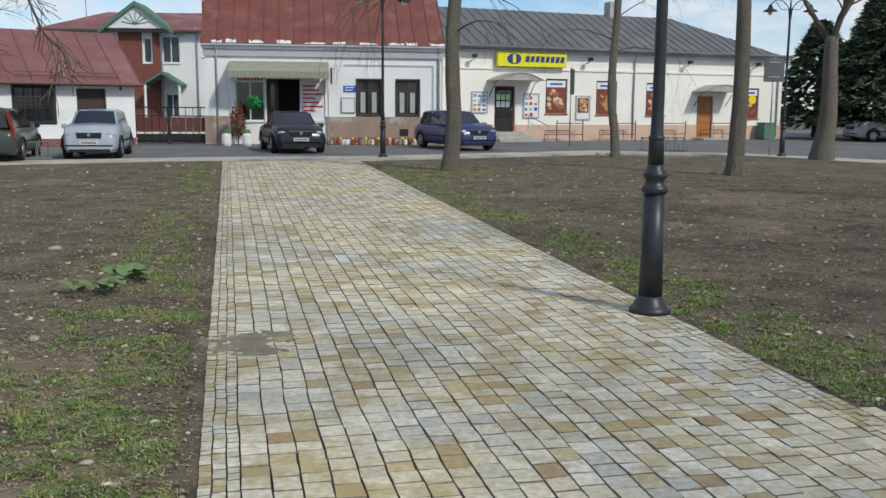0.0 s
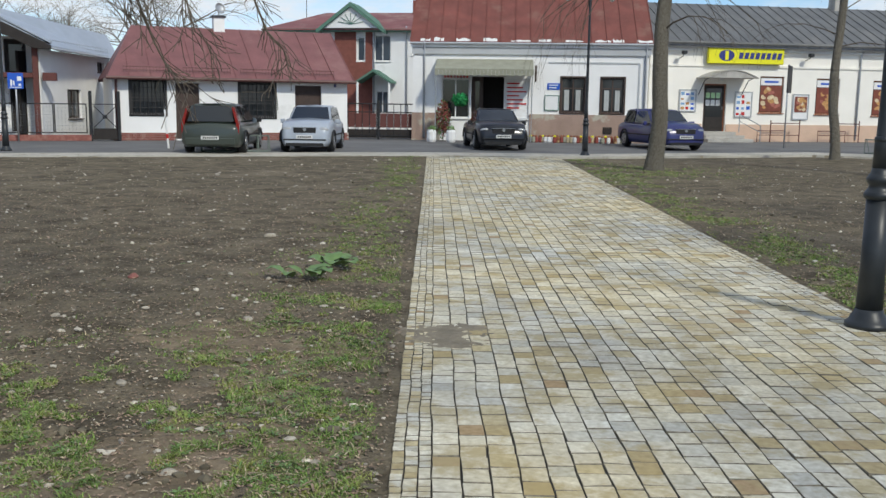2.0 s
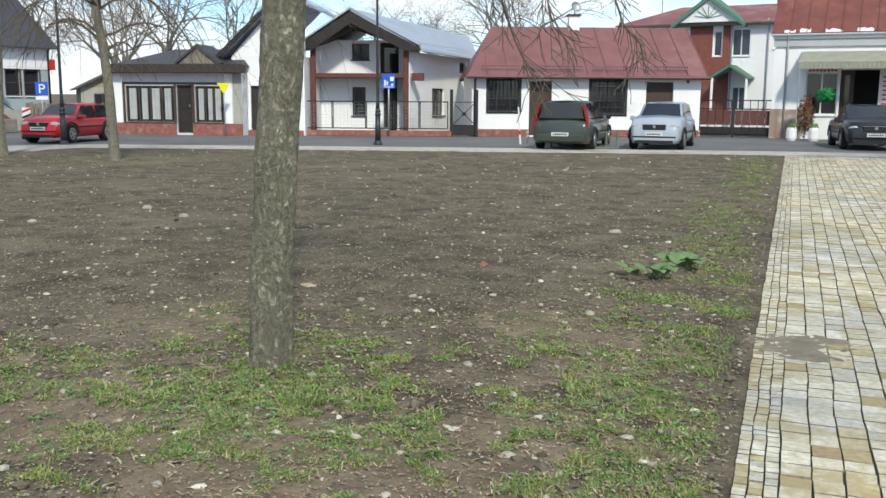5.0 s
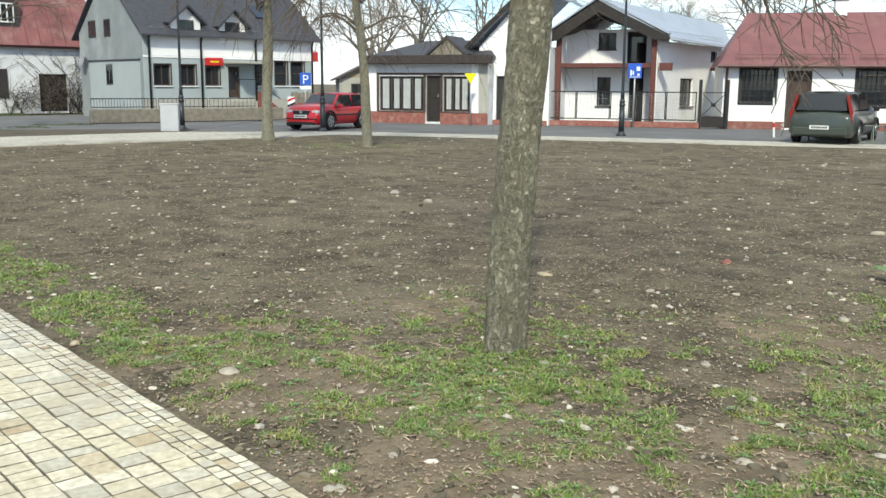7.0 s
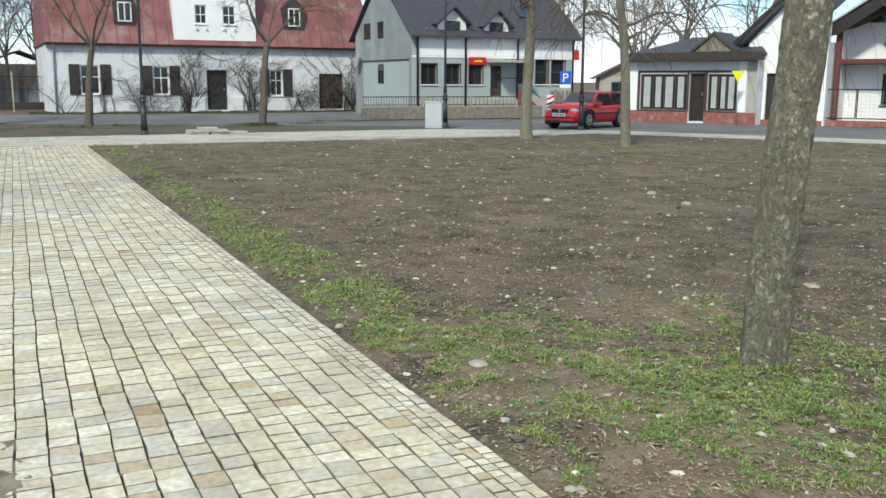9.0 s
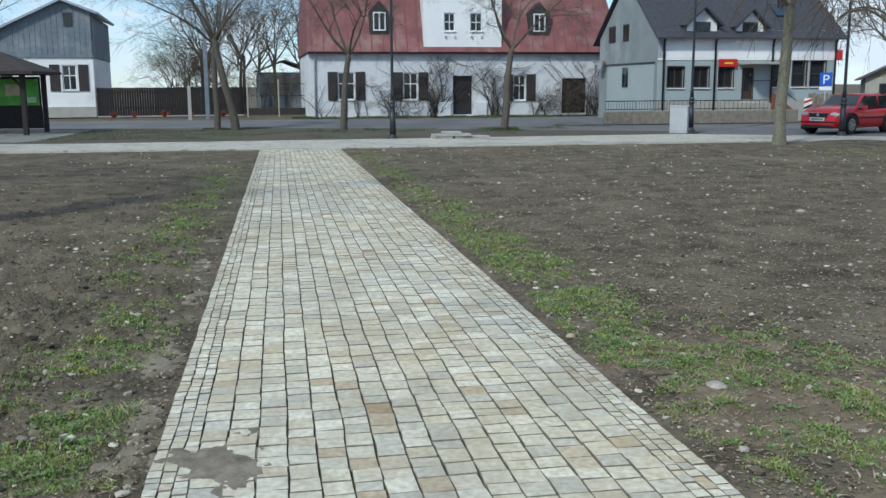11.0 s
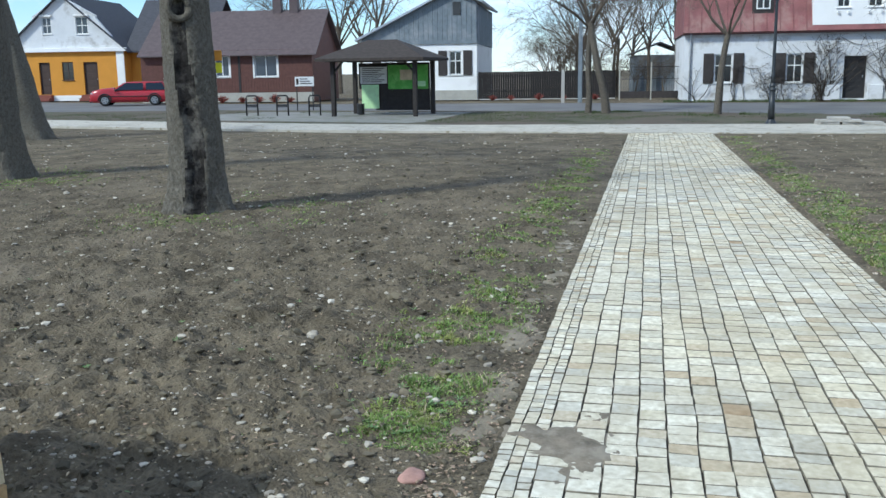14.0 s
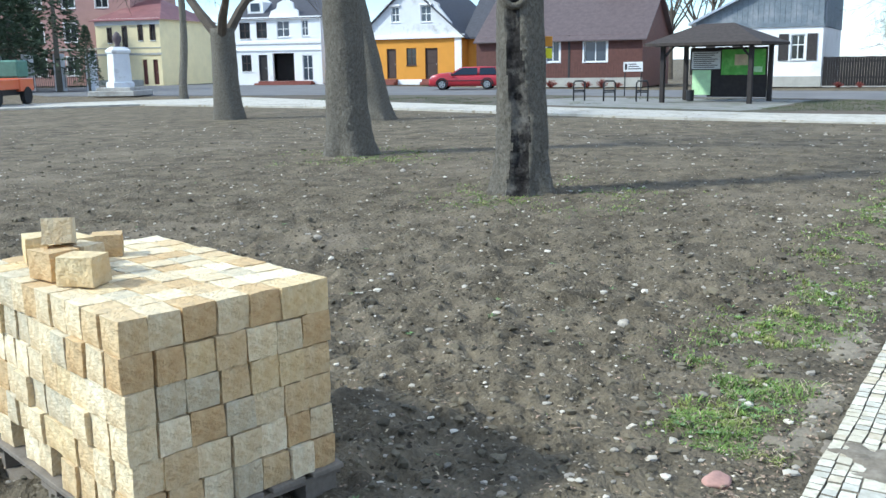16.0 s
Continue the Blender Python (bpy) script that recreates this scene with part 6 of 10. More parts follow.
def wood_house():
    h = house_at("grey_gable_house", -52.21, -19.54, 98, "white cottage with a weathered blue-grey boarded gable", wide=1.024)
    W = 6.6
    win = (5.02, 5.73, 1.46, 2.8)
    shell(h, W, 10, 3.3, [win, (1.2, 1.9, 1.46, 2.8)], "white_wall")
    for q in (win, (1.2, 1.9, 1.46, 2.8)):
        w = window(h, *q, "win_white", 2, 2, rail=[1.52, 2.25, 2.74], sill="win_white", trim=0.1, y=0.05)
        for x in (q[0] - 0.62, q[1] + 0.1):
            part("shutter", B(x, -0.11, 1.42, x + 0.5, -0.054, 2.84, bevel=0.006), "shutter", w, "open dark wooden shutter")
    part("plinth", B(-0.02, -0.06, 0, W + 0.02, 0, 0.57), "plinth_grey", h)
    g = part("gable", prism(bmesh.new(), [(0, 3.3), (W, 3.3), (W, 5.6), (5.2, 6.15), (0, 3.6)], 0.0, 0.1, "y"), "grey_planks", h, "boarded gable")
    for i in range(24):
        a = W * i / 24
        top = lambda x: 3.6 + (6.15 - 3.6) * x / 5.2 if x < 5.2 else 6.15 - (x - 5.2) * 0.39
        bm = bmesh.new()
        prism(bm, [(a, 3.32), (a + W / 24 - 0.015, 3.32), (a + W / 24 - 0.015, top(a + W / 24)), (a, top(a))], -0.03, 0.0, "y")
        part("board", bm, "grey_planks", g)
    part("attic_window", B(5.26, -0.07, 4.85, 5.7, -0.031, 5.58), "glass", g)
    part("cornice", B(-0.05, -0.09, 3.22, W + 0.05, 0, 3.34), "grey_planks", h)
    bm = bmesh.new()
    prism(bm, [(-0.35, 3.42), (5.2, 6.2), (5.2, 6.32), (-0.38, 3.54)], -0.35, 10.3, "y")
    prism(bm, [(5.2, 6.2), (W + 0.35, 5.5), (W + 0.4, 5.62), (5.2, 6.32)], -0.35, 10.3, "y")
    part("roof", bm, "roof_blue", h, "pale weathered sheet roof")
    part("side_boarding", B(W, 0.1, 3.2, W + 0.05, 10, 5.5), "grey_planks", h)
    part("side_wall", B(W, 0.1, 0, W + 0.02, 10, 3.19), "white_wall", h)
    return h


def brown_house():
    h = house_at("brown_plank_house", -51.01, -29.33, 99, "brown boarded cottage with a dark metal roof and white windows", wide=1.068)
    W, E = 6.3, 3.1
    holes = [(2.95, 4.26, 1.5, 2.76), (0.65, 1.47, 1.53, 2.77)]
    shell(h, W, 6.6, E, holes, "brown_planks", gable=5.55)
    for q in holes:
        window(h, *q, "win_white", 2, 1, sill="win_white", trim=0.09, y=0.05, glass="glass_blue")
    plank_wall(h, 0, W, 1.45, E, "brown_planks", step=0.16, holes=[(a - 0.1, b + 0.1, c - 0.1, d + 0.1) for a, b, c, d in holes])
    plank_wall(h, 0, W, 0.58, 1.44, "brown_planks", step=0.16, vertical=True)
    part("plinth", B(-0.02, -0.05, 0, W + 0.02, 0, 0.56), "plinth_grey", h)
    part("corner_board", B(2.0, -0.05, 0.56, 2.12, 0, E), "win_dark", h)
    gable_roof(h, W, 6.6, E, 5.6, 0.4, "roof_brown", seam=0.0, side=0.3, label="dark brown metal roof")
    for x in (3.3, 4.3):
        c = part("chimney", B(x, 3.0, 5.2, x + 0.5, 3.5, 6.3, bevel=0.01), "roof_brown", h)
        part("cap", B(x - 0.05, 2.95, 6.3, x + 0.55, 3.55, 6.38), "iron", c)
    # the older half next door, a little lower
    h2 = house_at("brown_plank_annex", -50.39, -33.29, 99, "older half of a brown boarded cottage", wide=1.125)
    shell(h2, 3.55, 6.6, E, [(1.3, 2.2, 1.5, 2.75)], "brown_planks", gable=5.5)
    for q in ((1.3, 2.2, 1.5, 2.75),):
        window(h2, *q, "win_brown", 2, 1, sill="win_white", y=0.05, glass="glass_blue")
    plank_wall(h2, 0, 3.55, 0.58, E, "brown_planks", step=0.2, holes=[(1.25, 2.25, 1.45, 2.8)])
    part("plinth", B(-0.02, -0.05, 0, 3.55, 0, 0.56), "plinth_grey", h2)
    gable_roof(h2, 3.55, 6.6, E, 5.55, 0.4, "roof_brown", side=0.05)
    return h


def orange_house():
    h = house_at("orange_house", -55.41, -47.30, 100, "orange rendered house with a cream gable and white corner pilasters")
    W, E = 8.6, 3.5
    holes = [(5.53, 6.57, 0.42, 2.66), (3.97, 4.8, 1.43, 2.68), (2.28, 3.09, 0.44, 2.66)]
    shell(h, W, 9, E, holes, "orange_wall")
    door(h, *holes[0], leaf="win_brown", casing="win_brown", panels=4)
    door(h, *holes[2], leaf="win_brown", casing="win_brown", panels=4)
    window(h, *holes[1], "win_brown", 2, 2, y=0.05, sill="win_brown")
    part("plinth", B(-0.02, -0.04, 0, 2.2, 0, 0.38), "white_wall", h)
    part("plinth", B(3.15, -0.04, 0, 5.45, 0, 0.38), "white_wall", h)
    part("plinth", B(6.65, -0.04, 0, W, 0, 0.38), "white_wall", h)
    for a, b in ((5.4, 6.7), (2.15, 3.2)):
        part("step", B(a, -0.7, 0, b, -0.001, 0.2), "brick_house", h)
        part("step", B(a, -0.36, 0.2, b, -0.001, 0.42), "brick_house", h)
    for x in (0.0, 8.0):
        part("pilaster", B(x, -0.09, 0, x + 0.55, -0.041, E - 0.02), "white_wall", h)
    part("cornice", B(-0.2, -0.25, E - 0.15, W + 0.2, 0, E + 0.12, bevel=0.02), "white_wall", h)
    ga = part("gable", wall_bm(4.6, 2.2, [(2.76, 3.45, 4.6, 5.72), (5.23, 6.1, 4.55, 5.72)], 0.25, 2.1, E + 0.12), "old_white", h, "cream stained gable wall")
    for pts in ([(0.2, E + 0.12), (2.1, E + 0.12), (2.1, 5.6)], [(6.7, E + 0.12), (8.4, E + 0.12), (6.7, 5.6)], [(2.1, 5.8), (6.7, 5.8), (4.35, 7.1)]):
        part("gable_side", prism(bmesh.new(), pts, 0.0, 0.25, "y"), "old_white", ga)
    for q in ((2.76, 3.45, 4.6, 5.72), (5.23, 6.1, 4.55, 5.72)):
        w = window(ga, *q, "win_white", 2, 2, y=0.05, sill="white_wall", glass="glass_blue")
        part("hood", B(q[0] - 0.1, -0.2, q[3] + 0.02, q[1] + 0.1, -0.1, q[3] + 0.16, bevel=0.02), "white_wall", w)
    gable_roof(h, W, 9, E + 0.1, 7.2, 0.3, "roof_dark", axis="y", side=0.4)
    part("side_wing", B(W, 1.0, 0, W + 5.5, 8.5, E - 0.1), "orange_wall", h)
    bm = bmesh.new()
    prism(bm, [(0.4, E - 0.25), (4.7, 7.0), (9.0, E - 0.25), (9.0, E - 0.12), (4.7, 7.12), (0.4, E - 0.12)], W - 0.2, W + 5.9, "x")
    part("wing_roof", bm, "roof_dark", h)
    part("window", B(W + 4.2, 0.95, 1.4, W + 4.9, 0.999, 2.7), "win_brown", h)
    return h


def white_townhouse():
    h = house_at("white_townhouse", -53.92, -59.65, 110, "white two-storey old town house with a small baroque gable")
    W, E = 7.7, 5.45
    up = [(0.47, 1.42, 3.75, 5.05), (2.0, 2.95, 3.78, 5.06), (3.84, 4.97, 3.83, 5.1), (6.04, 6.62, 3.88, 5.12)]
    lo = [(0.52, 1.41, 1.1, 2.45), (2.06, 2.86, 0.3, 2.43), (3.34, 5.25, 0.3, 2.55), (6.0, 6.9, 0.3, 2.37)]
    shell(h, W, 8, E, up + lo, "white_wall")
    for q in up[:2] + [lo[0]]:
        window(h, *q, "win_brown", 2, 2, y=0.05, sill="white_wall")
    for q in up[2:] + [lo[3]]:
        window(h, *q, "win_white", 2, 2, y=0.05, sill="white_wall", glass="glass_blue")
    door(h, *lo[1], leaf="win_dark", casing="win_dark", panels=6)
    # black sheet in place of the porch's deep shade
    part("porch_back", B(3.34, 0.8, 0.3, 5.25, 0.85, 2.55), "room", h, "black panel standing in for the dark of the open porch")
    part("band", B(-0.02, -0.08, 3.3, W + 0.02, 0, 3.5), "white_wall", h)
    part("band", B(-0.02, -0.08, 2.75, W + 0.02, 0, 2.86), "white_wall", h)
    part("cornice", B(-0.1, -0.2, E - 0.2, W + 0.1, 0, E), "white_wall", h)
    bm = bmesh.new()
    prism(bm, [(3.2, E), (5.8, E), (5.75, 5.9), (5.4, 6.1), (5.35, 6.5), (4.95, 6.75), (4.5, 6.75), (4.0, 6.5), (3.9, 6.1), (3.4, 5.9)], -0.02, 0.25, "y")
    part("baroque_gable", bm, "white_wall", h, "curved white gable")
    gable_roof(h, W, 8, E, 7.6, 0.2, "roof_dark", side=0.2)
    bm = bmesh.new()
    prism(bm, [(1.0, 5.8), (2.4, 5.8), (2.4, 6.7), (1.7, 7.1), (1.0, 6.7)], 0.6, 2.6, "y")
    d = part("dormer", bm, "white_wall", h)
    part("pane", B(1.3, 0.56, 5.95, 2.1, 0.599, 6.6), "glass_blue", d)
    part("step", B(2.0, -0.9, 0, 7.0, -0.001, 0.15), "brick_house", h)
    part("step", B(2.2, -0.5, 0.15, 6.9, -0.001, 0.3), "brick_house", h)
    return h


def yellow_house():
    h = house_at("yellow_house", -50.17, -73.29, 110, "pale yellow two-storey house with a low red roof")
    W, E = 6.4, 5.75
    up = [(1.23, 1.6, 3.7, 4.95), (2.72, 3.12, 3.3, 5.05), (4.31, 4.68, 3.85, 5.15), (5.48, 5.91, 3.85, 5.2)]
    lo = [(4.49, 4.95, 0.1, 2.24), (5.5, 6.02, 0.1, 2.23), (1.3, 1.7, 1.0, 2.3)]
    shell(h, W, 9, E, up + lo, "yellow_wall", side_mat="yellow_wall")
    for q in up + lo[2:]:
        window(h, *q, "win_brown", 2, 2, y=0.05, sill="white_wall", trim=0.07)
    for q in lo[:2]:
        door(h, *q, leaf="red_paint", casing="red_paint", panels=3)
    part("band", B(-0.03, -0.06, 2.62, W + 0.03, 0, 2.8), "plinth_grey", h)
    part("band", B(-0.03, -0.04, 3.2, W + 0.03, 0, 3.28), "plinth_grey", h)
    part("frieze", B(-0.03, -0.03, 5.2, W + 0.03, 0, E), "white_wall", h)
    part("plinth", B(-0.03, -0.05, 0, 4.45, 0, 0.5), "plinth_grey", h)
    gable_roof(h, W, 9, E, 7.6, 0.35, "roof_pink", hip=(2.8, 2.8), side=0.35)
    bm = bmesh.new()
    for z in (3.0, 3.75):
        tube(bm, [(2.5, -0.6, z), (3.35, -0.6, z)], [0.02] * 2, 5)
    for x in (2.5, 2.78, 3.06, 3.35):
        tube(bm, [(x, -0.6, 3.0), (x, -0.6, 3.75)], [0.015] * 2, 5)
    b = part("balcony", B(2.45, -0.65, 2.9, 3.4, -0.061, 3.0), "concrete", h)
    part("railing", bm, "iron", b)
    return h


def pink_block():
    h = house_at("brick_block", -42.0, -93.5, 118, "large dull pink three-storey building behind spruces")
    W, E = 24.0, 9.5
    holes = [(1.5 + i * 3.2, 2.7 + i * 3.2, 0.9 + k * 3.0, 2.6 + k * 3.0) for i in range(7) for k in range(3)]
    shell(h, W, 10, E, holes, "pink_wall")
    for q in holes:
        window(h, *q, "win_white", 2, 1, y=0.05, sill="white_wall", trim=0.08)
    part("band", B(-0.03, -0.06, 3.15, W + 0.03, 0, 3.35), "plinth_grey", h)
    gable_roof(h, W, 10, E, 13.0, 0.4, "roof_pink", side=0.3)
    return h


wood_house()
brown_house()
orange_house()
white_townhouse()
yellow_house()
pink_block()


# ---- trees ----
def grow(bm, rng, p, d, ln, r, level, droop, n=5, keep=None):
    """One branch as a tapered, kinked tube, with its side branches."""
    segs = 4 if level > 1 else 3
    pts, rad = [p.copy()], [r]
    q, v = p.copy(), d.normalized()
    for i in range(segs):
        v = (v + Vector((rng.uniform(-1, 1), rng.uniform(-1, 1), rng.uniform(-0.8, 0.8))) * 0.22 + Vector((0, 0, -droop * (i + 1) / segs))).normalized()
        q = q + v * (ln / segs)
        pts.append(q.copy())
        rad.append(max(0.0025, r * (1 - 0.75 * (i + 1) / segs)))
    tube(bm, pts, rad, n, caps=False)
    if level <= 0:
        return
    k = rng.randint(4, 6) if level > 1 else rng.randint(3, 5)
    for j in range(k):
        f = rng.uniform(0.3, 1.0)
        i = min(segs - 1, int(f * segs))
        b = pts[i].lerp(pts[i + 1], f * segs - i)
        axis = (pts[i + 1] - pts[i]).normalized()
        side = axis.orthogonal().normalized()
        side.rotate(Matrix.Rotation(rng.uniform(0, 2 * math.pi), 3, axis))
        nd = axis * rng.uniform(0.55, 1.0) + side * rng.uniform(0.5, 0.9)
        grow(bm, rng, b, nd, ln * rng.uniform(0.42, 0.68), max(0.003, r * rng.uniform(0.3, 0.45)), level - 1, droop * 1.25, 4 if level < 3 else 5)


def trunk_bm(rng, r, h, lean, flare=1.45, n=14, kink=0.02, top=0.72):
    bm = bmesh.new()
    rings = []
    m = max(10, int(h / 0.18))
    ph = rng.uniform(0, 6)
    for i in range(m + 1):
        z = h * i / m
        f = 1 + (flare - 1) * math.exp(-z / (r * 1.1))
        cx = lean[0] * z + kink * h * math.sin(z * 0.9 + ph) * min(1, z / 1.5)
        cy = lean[1] * z + kink * h * math.cos(z * 0.7 + ph) * min(1, z / 1.5) - kink * h * math.cos(ph) * min(1, z / 1.5)
        rr = r * (1 - (1 - top) * z / h) * f
        ring = []
        for k in range(n):
            a = 2 * math.pi * k / n
            lob = 1 + 0.05 * math.sin(3 * a + ph) + 0.035 * math.sin(7 * a + z * 2.2) + rng.uniform(-0.022, 0.022)
            if z < r * 2:
                lob += 0.12 * (1 - z / (r * 2)) * math.sin(5 * a + ph)
            ring.append(bm.verts.new((cx + rr * lob * math.cos(a), cy + rr * lob * math.sin(a), z - 0.12 if i == 0 else z)))
        rings.append((ring, Vector((cx, cy, z)), rr))
    for (a, _, _), (b, _, _) in zip(rings, rings[1:]):
        for k in range(n):
            j = (k + 1) % n
            bm.faces.new((a[k], a[j], b[j], b[k]))
    bm.faces.new(rings[-1][0])
    return bm, [(c, rr) for _, c, rr in rings]


def rugged_trunk(seed, r, h, lean, flare, kink, top, coarse=0.06, fine=0.035, scar=None):
    """A trunk close to the paths: lumps, bark ridges and, where it has one, a sunken charred hollow."""
    rng = random.Random(seed)
    ph = rng.uniform(0, 6)
    n = 72
    zs = [-0.12]
    while zs[-1] < h:
        zs.append(zs[-1] + (0.024 if zs[-1] < 2.9 else 0.14))
    zs[-1] = h
    bm = bmesh.new()
    rings, mids = [], []
    for z in zs:
        zz = max(z, 0)
        f = 1 + (flare - 1) * math.exp(-zz / (r * 1.1))
        cx = lean[0] * zz + kink * h * math.sin(zz * 0.9 + ph) * min(1, zz / 1.5)
        cy = lean[1] * zz + kink * h * (math.cos(zz * 0.7 + ph) - math.cos(ph)) * min(1, zz / 1.5)
        rr = r * (1 - (1 - top) * zz / h) * f
        ring = []
        for k in range(n):
            a = 2 * math.pi * k / n
            c, s = math.cos(a), math.sin(a)
            big = noise.noise(Vector((c * 1.1 + seed, s * 1.1, zz * 1.9)))
            warp = 0.9 * noise.noise(Vector((c * 2.2, s * 2.2 + seed, zz * 3.1)))
            ridge = 1 - 2.2 * abs(noise.noise(Vector((c * 4.6 + warp, s * 4.6, zz * 5.5 + seed))))
            crumb = noise.noise(Vector((c * 13, s * 13, zz * 26)))
            foot = 0.13 * math.exp(-zz / (r * 1.3)) * math.sin(5 * a + ph)
            q = 1 + coarse * big + fine * ridge + 0.028 * crumb + foot
            if scar:
                da = (a - scar[0] - 0.14 * math.sin(zz * 2.3) + math.pi) % (2 * math.pi) - math.pi
                half = 0.36 + 0.16 * noise.noise(Vector((zz * 3, 2, seed))) - 0.25 * max(0, zz - 2.0)
                q -= 0.2 * max(0, min(1, (half - abs(da)) / 0.22))
            ring.append(bm.verts.new((cx + rr * q * c, cy + rr * q * s, z)))
        rings.append(ring)
        mids.append((Vector((cx, cy, z)), rr))
    for i, (a, b) in enumerate(zip(rings, rings[1:])):
        for k in range(n):
            j = (k + 1) % n
            f = bm.faces.new((a[k], a[j], b[j], b[k]))
            if scar:
                z = max(0, zs[i])
                da = (2 * math.pi * (k + 0.5) / n - scar[0] - 0.14 * math.sin(z * 2.3) + math.pi) % (2 * math.pi) - math.pi
                half = 0.36 + 0.16 * noise.noise(Vector((z * 3, 2, seed))) - 0.25 * max(0, z - 2.0)
                if abs(da) < half:
                    f.material_index = 1
    bm.faces.new(rings[-1])
    return bm, mids


def tree(x, y, r, fork, lean=(0, 0), seed=1, label="", limbs=5, ln=3.2, levels=3, droop=0.05, bark="bark_dark", low=(), top=0.72, kink=0.02, group="bare trees of the square", twig="twig", flare=1.22, rugged=None):
    rng = random.Random(seed)
    t = thing("tree", pose(x, y, 0), label, "tree", group)
    if rugged:
        bm, axis = rugged_trunk(seed, r, fork, lean, flare, kink, top, **rugged)
    else:
        bm, axis = trunk_bm(rng, r, fork, lean, flare, top=top, kink=kink)
    tr = part("trunk", bm, bark, t, smooth=True)
    if rugged and "scar" in rugged:
        tr.data.materials.append(M["char"])
    c, rr = axis[-1]
    cr = bmesh.new()
    off = rng.uniform(0, 6)
    for i in range(limbs):
        a = off + 2 * math.pi * i / limbs + rng.uniform(-0.3, 0.3)
        up = rng.uniform(0.7, 1.7)
        st = c + Vector((math.cos(a), math.sin(a), 0)) * rr * 0.3 - Vector((0, 0, rr * 0.8))
        grow(cr, rng, st, Vector((math.cos(a), math.sin(a), up)), ln * rng.uniform(0.8, 1.2), rr * rng.uniform(0.45, 0.62), levels, droop, 7)
    for z, a, l, dr in low:      # low side branches: height, compass, length, droop
        i = min(len(axis) - 1, int(z / fork * (len(axis) - 1)))
        b, br = axis[i]
        grow(cr, rng, b, Vector((math.cos(a), math.sin(a), 0.45)), l, max(0.012, br * 0.16), 2, dr, 6)
    part("crown", cr, twig, t, "leafless branches and twigs")
    return t


tree(-3.755, 3.775, 0.118, 4.3, (0.055, 0.026), 5, "slim park tree with grey-brown cracked bark, standing in grass", 5, 2.6, 3, 0.06, "bark", kink=0.006, top=0.99, flare=1.04, rugged={"coarse": 0.13, "fine": 0.06})
tree(-1.5, 23.9, 0.21, 5.2, (0.05, -0.01), 8, "leafless park tree beside the paved path", 5, 3.0, 3, 0.08, low=((4.3, 3.6, 3.4, 0.55), (4.6, 2.6, 3.0, 0.5), (4.4, 5.9, 2.2, 0.5), (3.4, 5.6, 1.6, 0.45), (4.9, 3.2, 3.6, 0.5)))
tree(3.4, 31.3, 0.15, 5.6, (-0.03, 0), 12, "slim leafless tree near the pavement edge", 4, 2.6, 3, 0.06, low=((3.6, 0.2, 2.6, 0.35), (3.9, 3.3, 2.2, 0.4), (4.6, 5.9, 2.4, 0.35)))
tree(5.55, 23.4, 0.2, 5.6, (-0.004, 0), 15, "straight leafless tree on bare soil", 5, 3.0, 3, 0.05, kink=0.006, flare=1.3, rugged={"fine": 0.03})
tree(10.0, 31.3, 0.32, 3.9, (0.03, 0), 21, "thick forked leafless tree at the street corner", 3, 3.6, 3, 0.02, top=0.6)
tree(-19.8, 12.95, 0.125, 4.2, (-0.03, -0.06), 23, "slim leafless tree at the corner of the bed", 4, 3.0, 4, 0.12, bark="bark", low=((2.7, 0.5, 5.4, 0.28), (2.5, 0.9, 3.6, 0.3), (3.0, 2.8, 3.4, 0.2)))
tree(-23.5, 12.0, 0.16, 4.4, (-0.02, -0.02), 27, "leafless tree beside the promenade", 5, 3.0, 4, 0.1, bark="bark")
tree(-9.64, -5.6, 0.31, 4.0, (0.0, 0.0), 31, "old tree trunk with a long charred hollow", 4, 3.0, 3, 0.05, kink=0.006, top=0.82, flare=1.3, rugged={"scar": (math.atan2(5.9, 9.84) - 0.2,)})
tree(-12.34, -10.8, 0.37, 4.6, (0.03, -0.02), 34, "thick old park tree with a flared foot", 4, 3.2, 3, 0.05, kink=0.006, top=0.8, flare=1.3, rugged={"fine": 0.03})
tree(-20.72, -16.88, 0.31, 5.2, (0.14, -0.15), 37, "old park tree leaning to one side", 4, 3.4, 3, 0.05, kink=0.005, top=0.8, flare=1.3, rugged={"fine": 0.03})
tree(-19.14, -21.6, 0.42, 2.7, (0.02, -0.02), 41, "thick forked park tree", 3, 3.8, 3, 0.02, kink=0.01, top=0.8)
tree(-31.0, -38.3, 0.21, 5.6, (-0.02, 0.015), 44, "straight leafless tree near the monument", 4, 3.0, 2, 0.05)
tree(-34.4, 0.5, 0.135, 2.8, (0.02, 0.10), 47, "leafless tree on the verge, split low down", 4, 3.0, 4, 0.02, twig="twig", bark="bark_brown", kink=0.05)
tree(-33.6, 6.35, 0.14, 3.0, (-0.02, 0.16), 51, "leafless tree on the verge before the old house", 4, 2.8, 4, 0.04, twig="twig", bark="bark_brown", kink=0.05)
tree(-35.6, -4.2, 0.125, 3.2, (-0.02, 0.10), 55, "multi-stemmed leafless tree on the verge", 4, 3.4, 4, 0.03, twig="twig", bark="bark_brown", kink=0.05)
tree(-35.5, -3.5, 0.16, 3.4, (0.0, -0.10), 57, "multi-stemmed leafless tree on the verge", 4, 3.4, 4, 0.03, twig="twig", bark="bark_brown", kink=0.05)
# Unseen trees off to the right, placed only to shade paths and beds.
tree(8.4, 0.7, 0.25, 4.4, (0, 0), 61, "unseen leafless tree added to cast its shadow on the path", 7, 3.2, 3, 0.04)
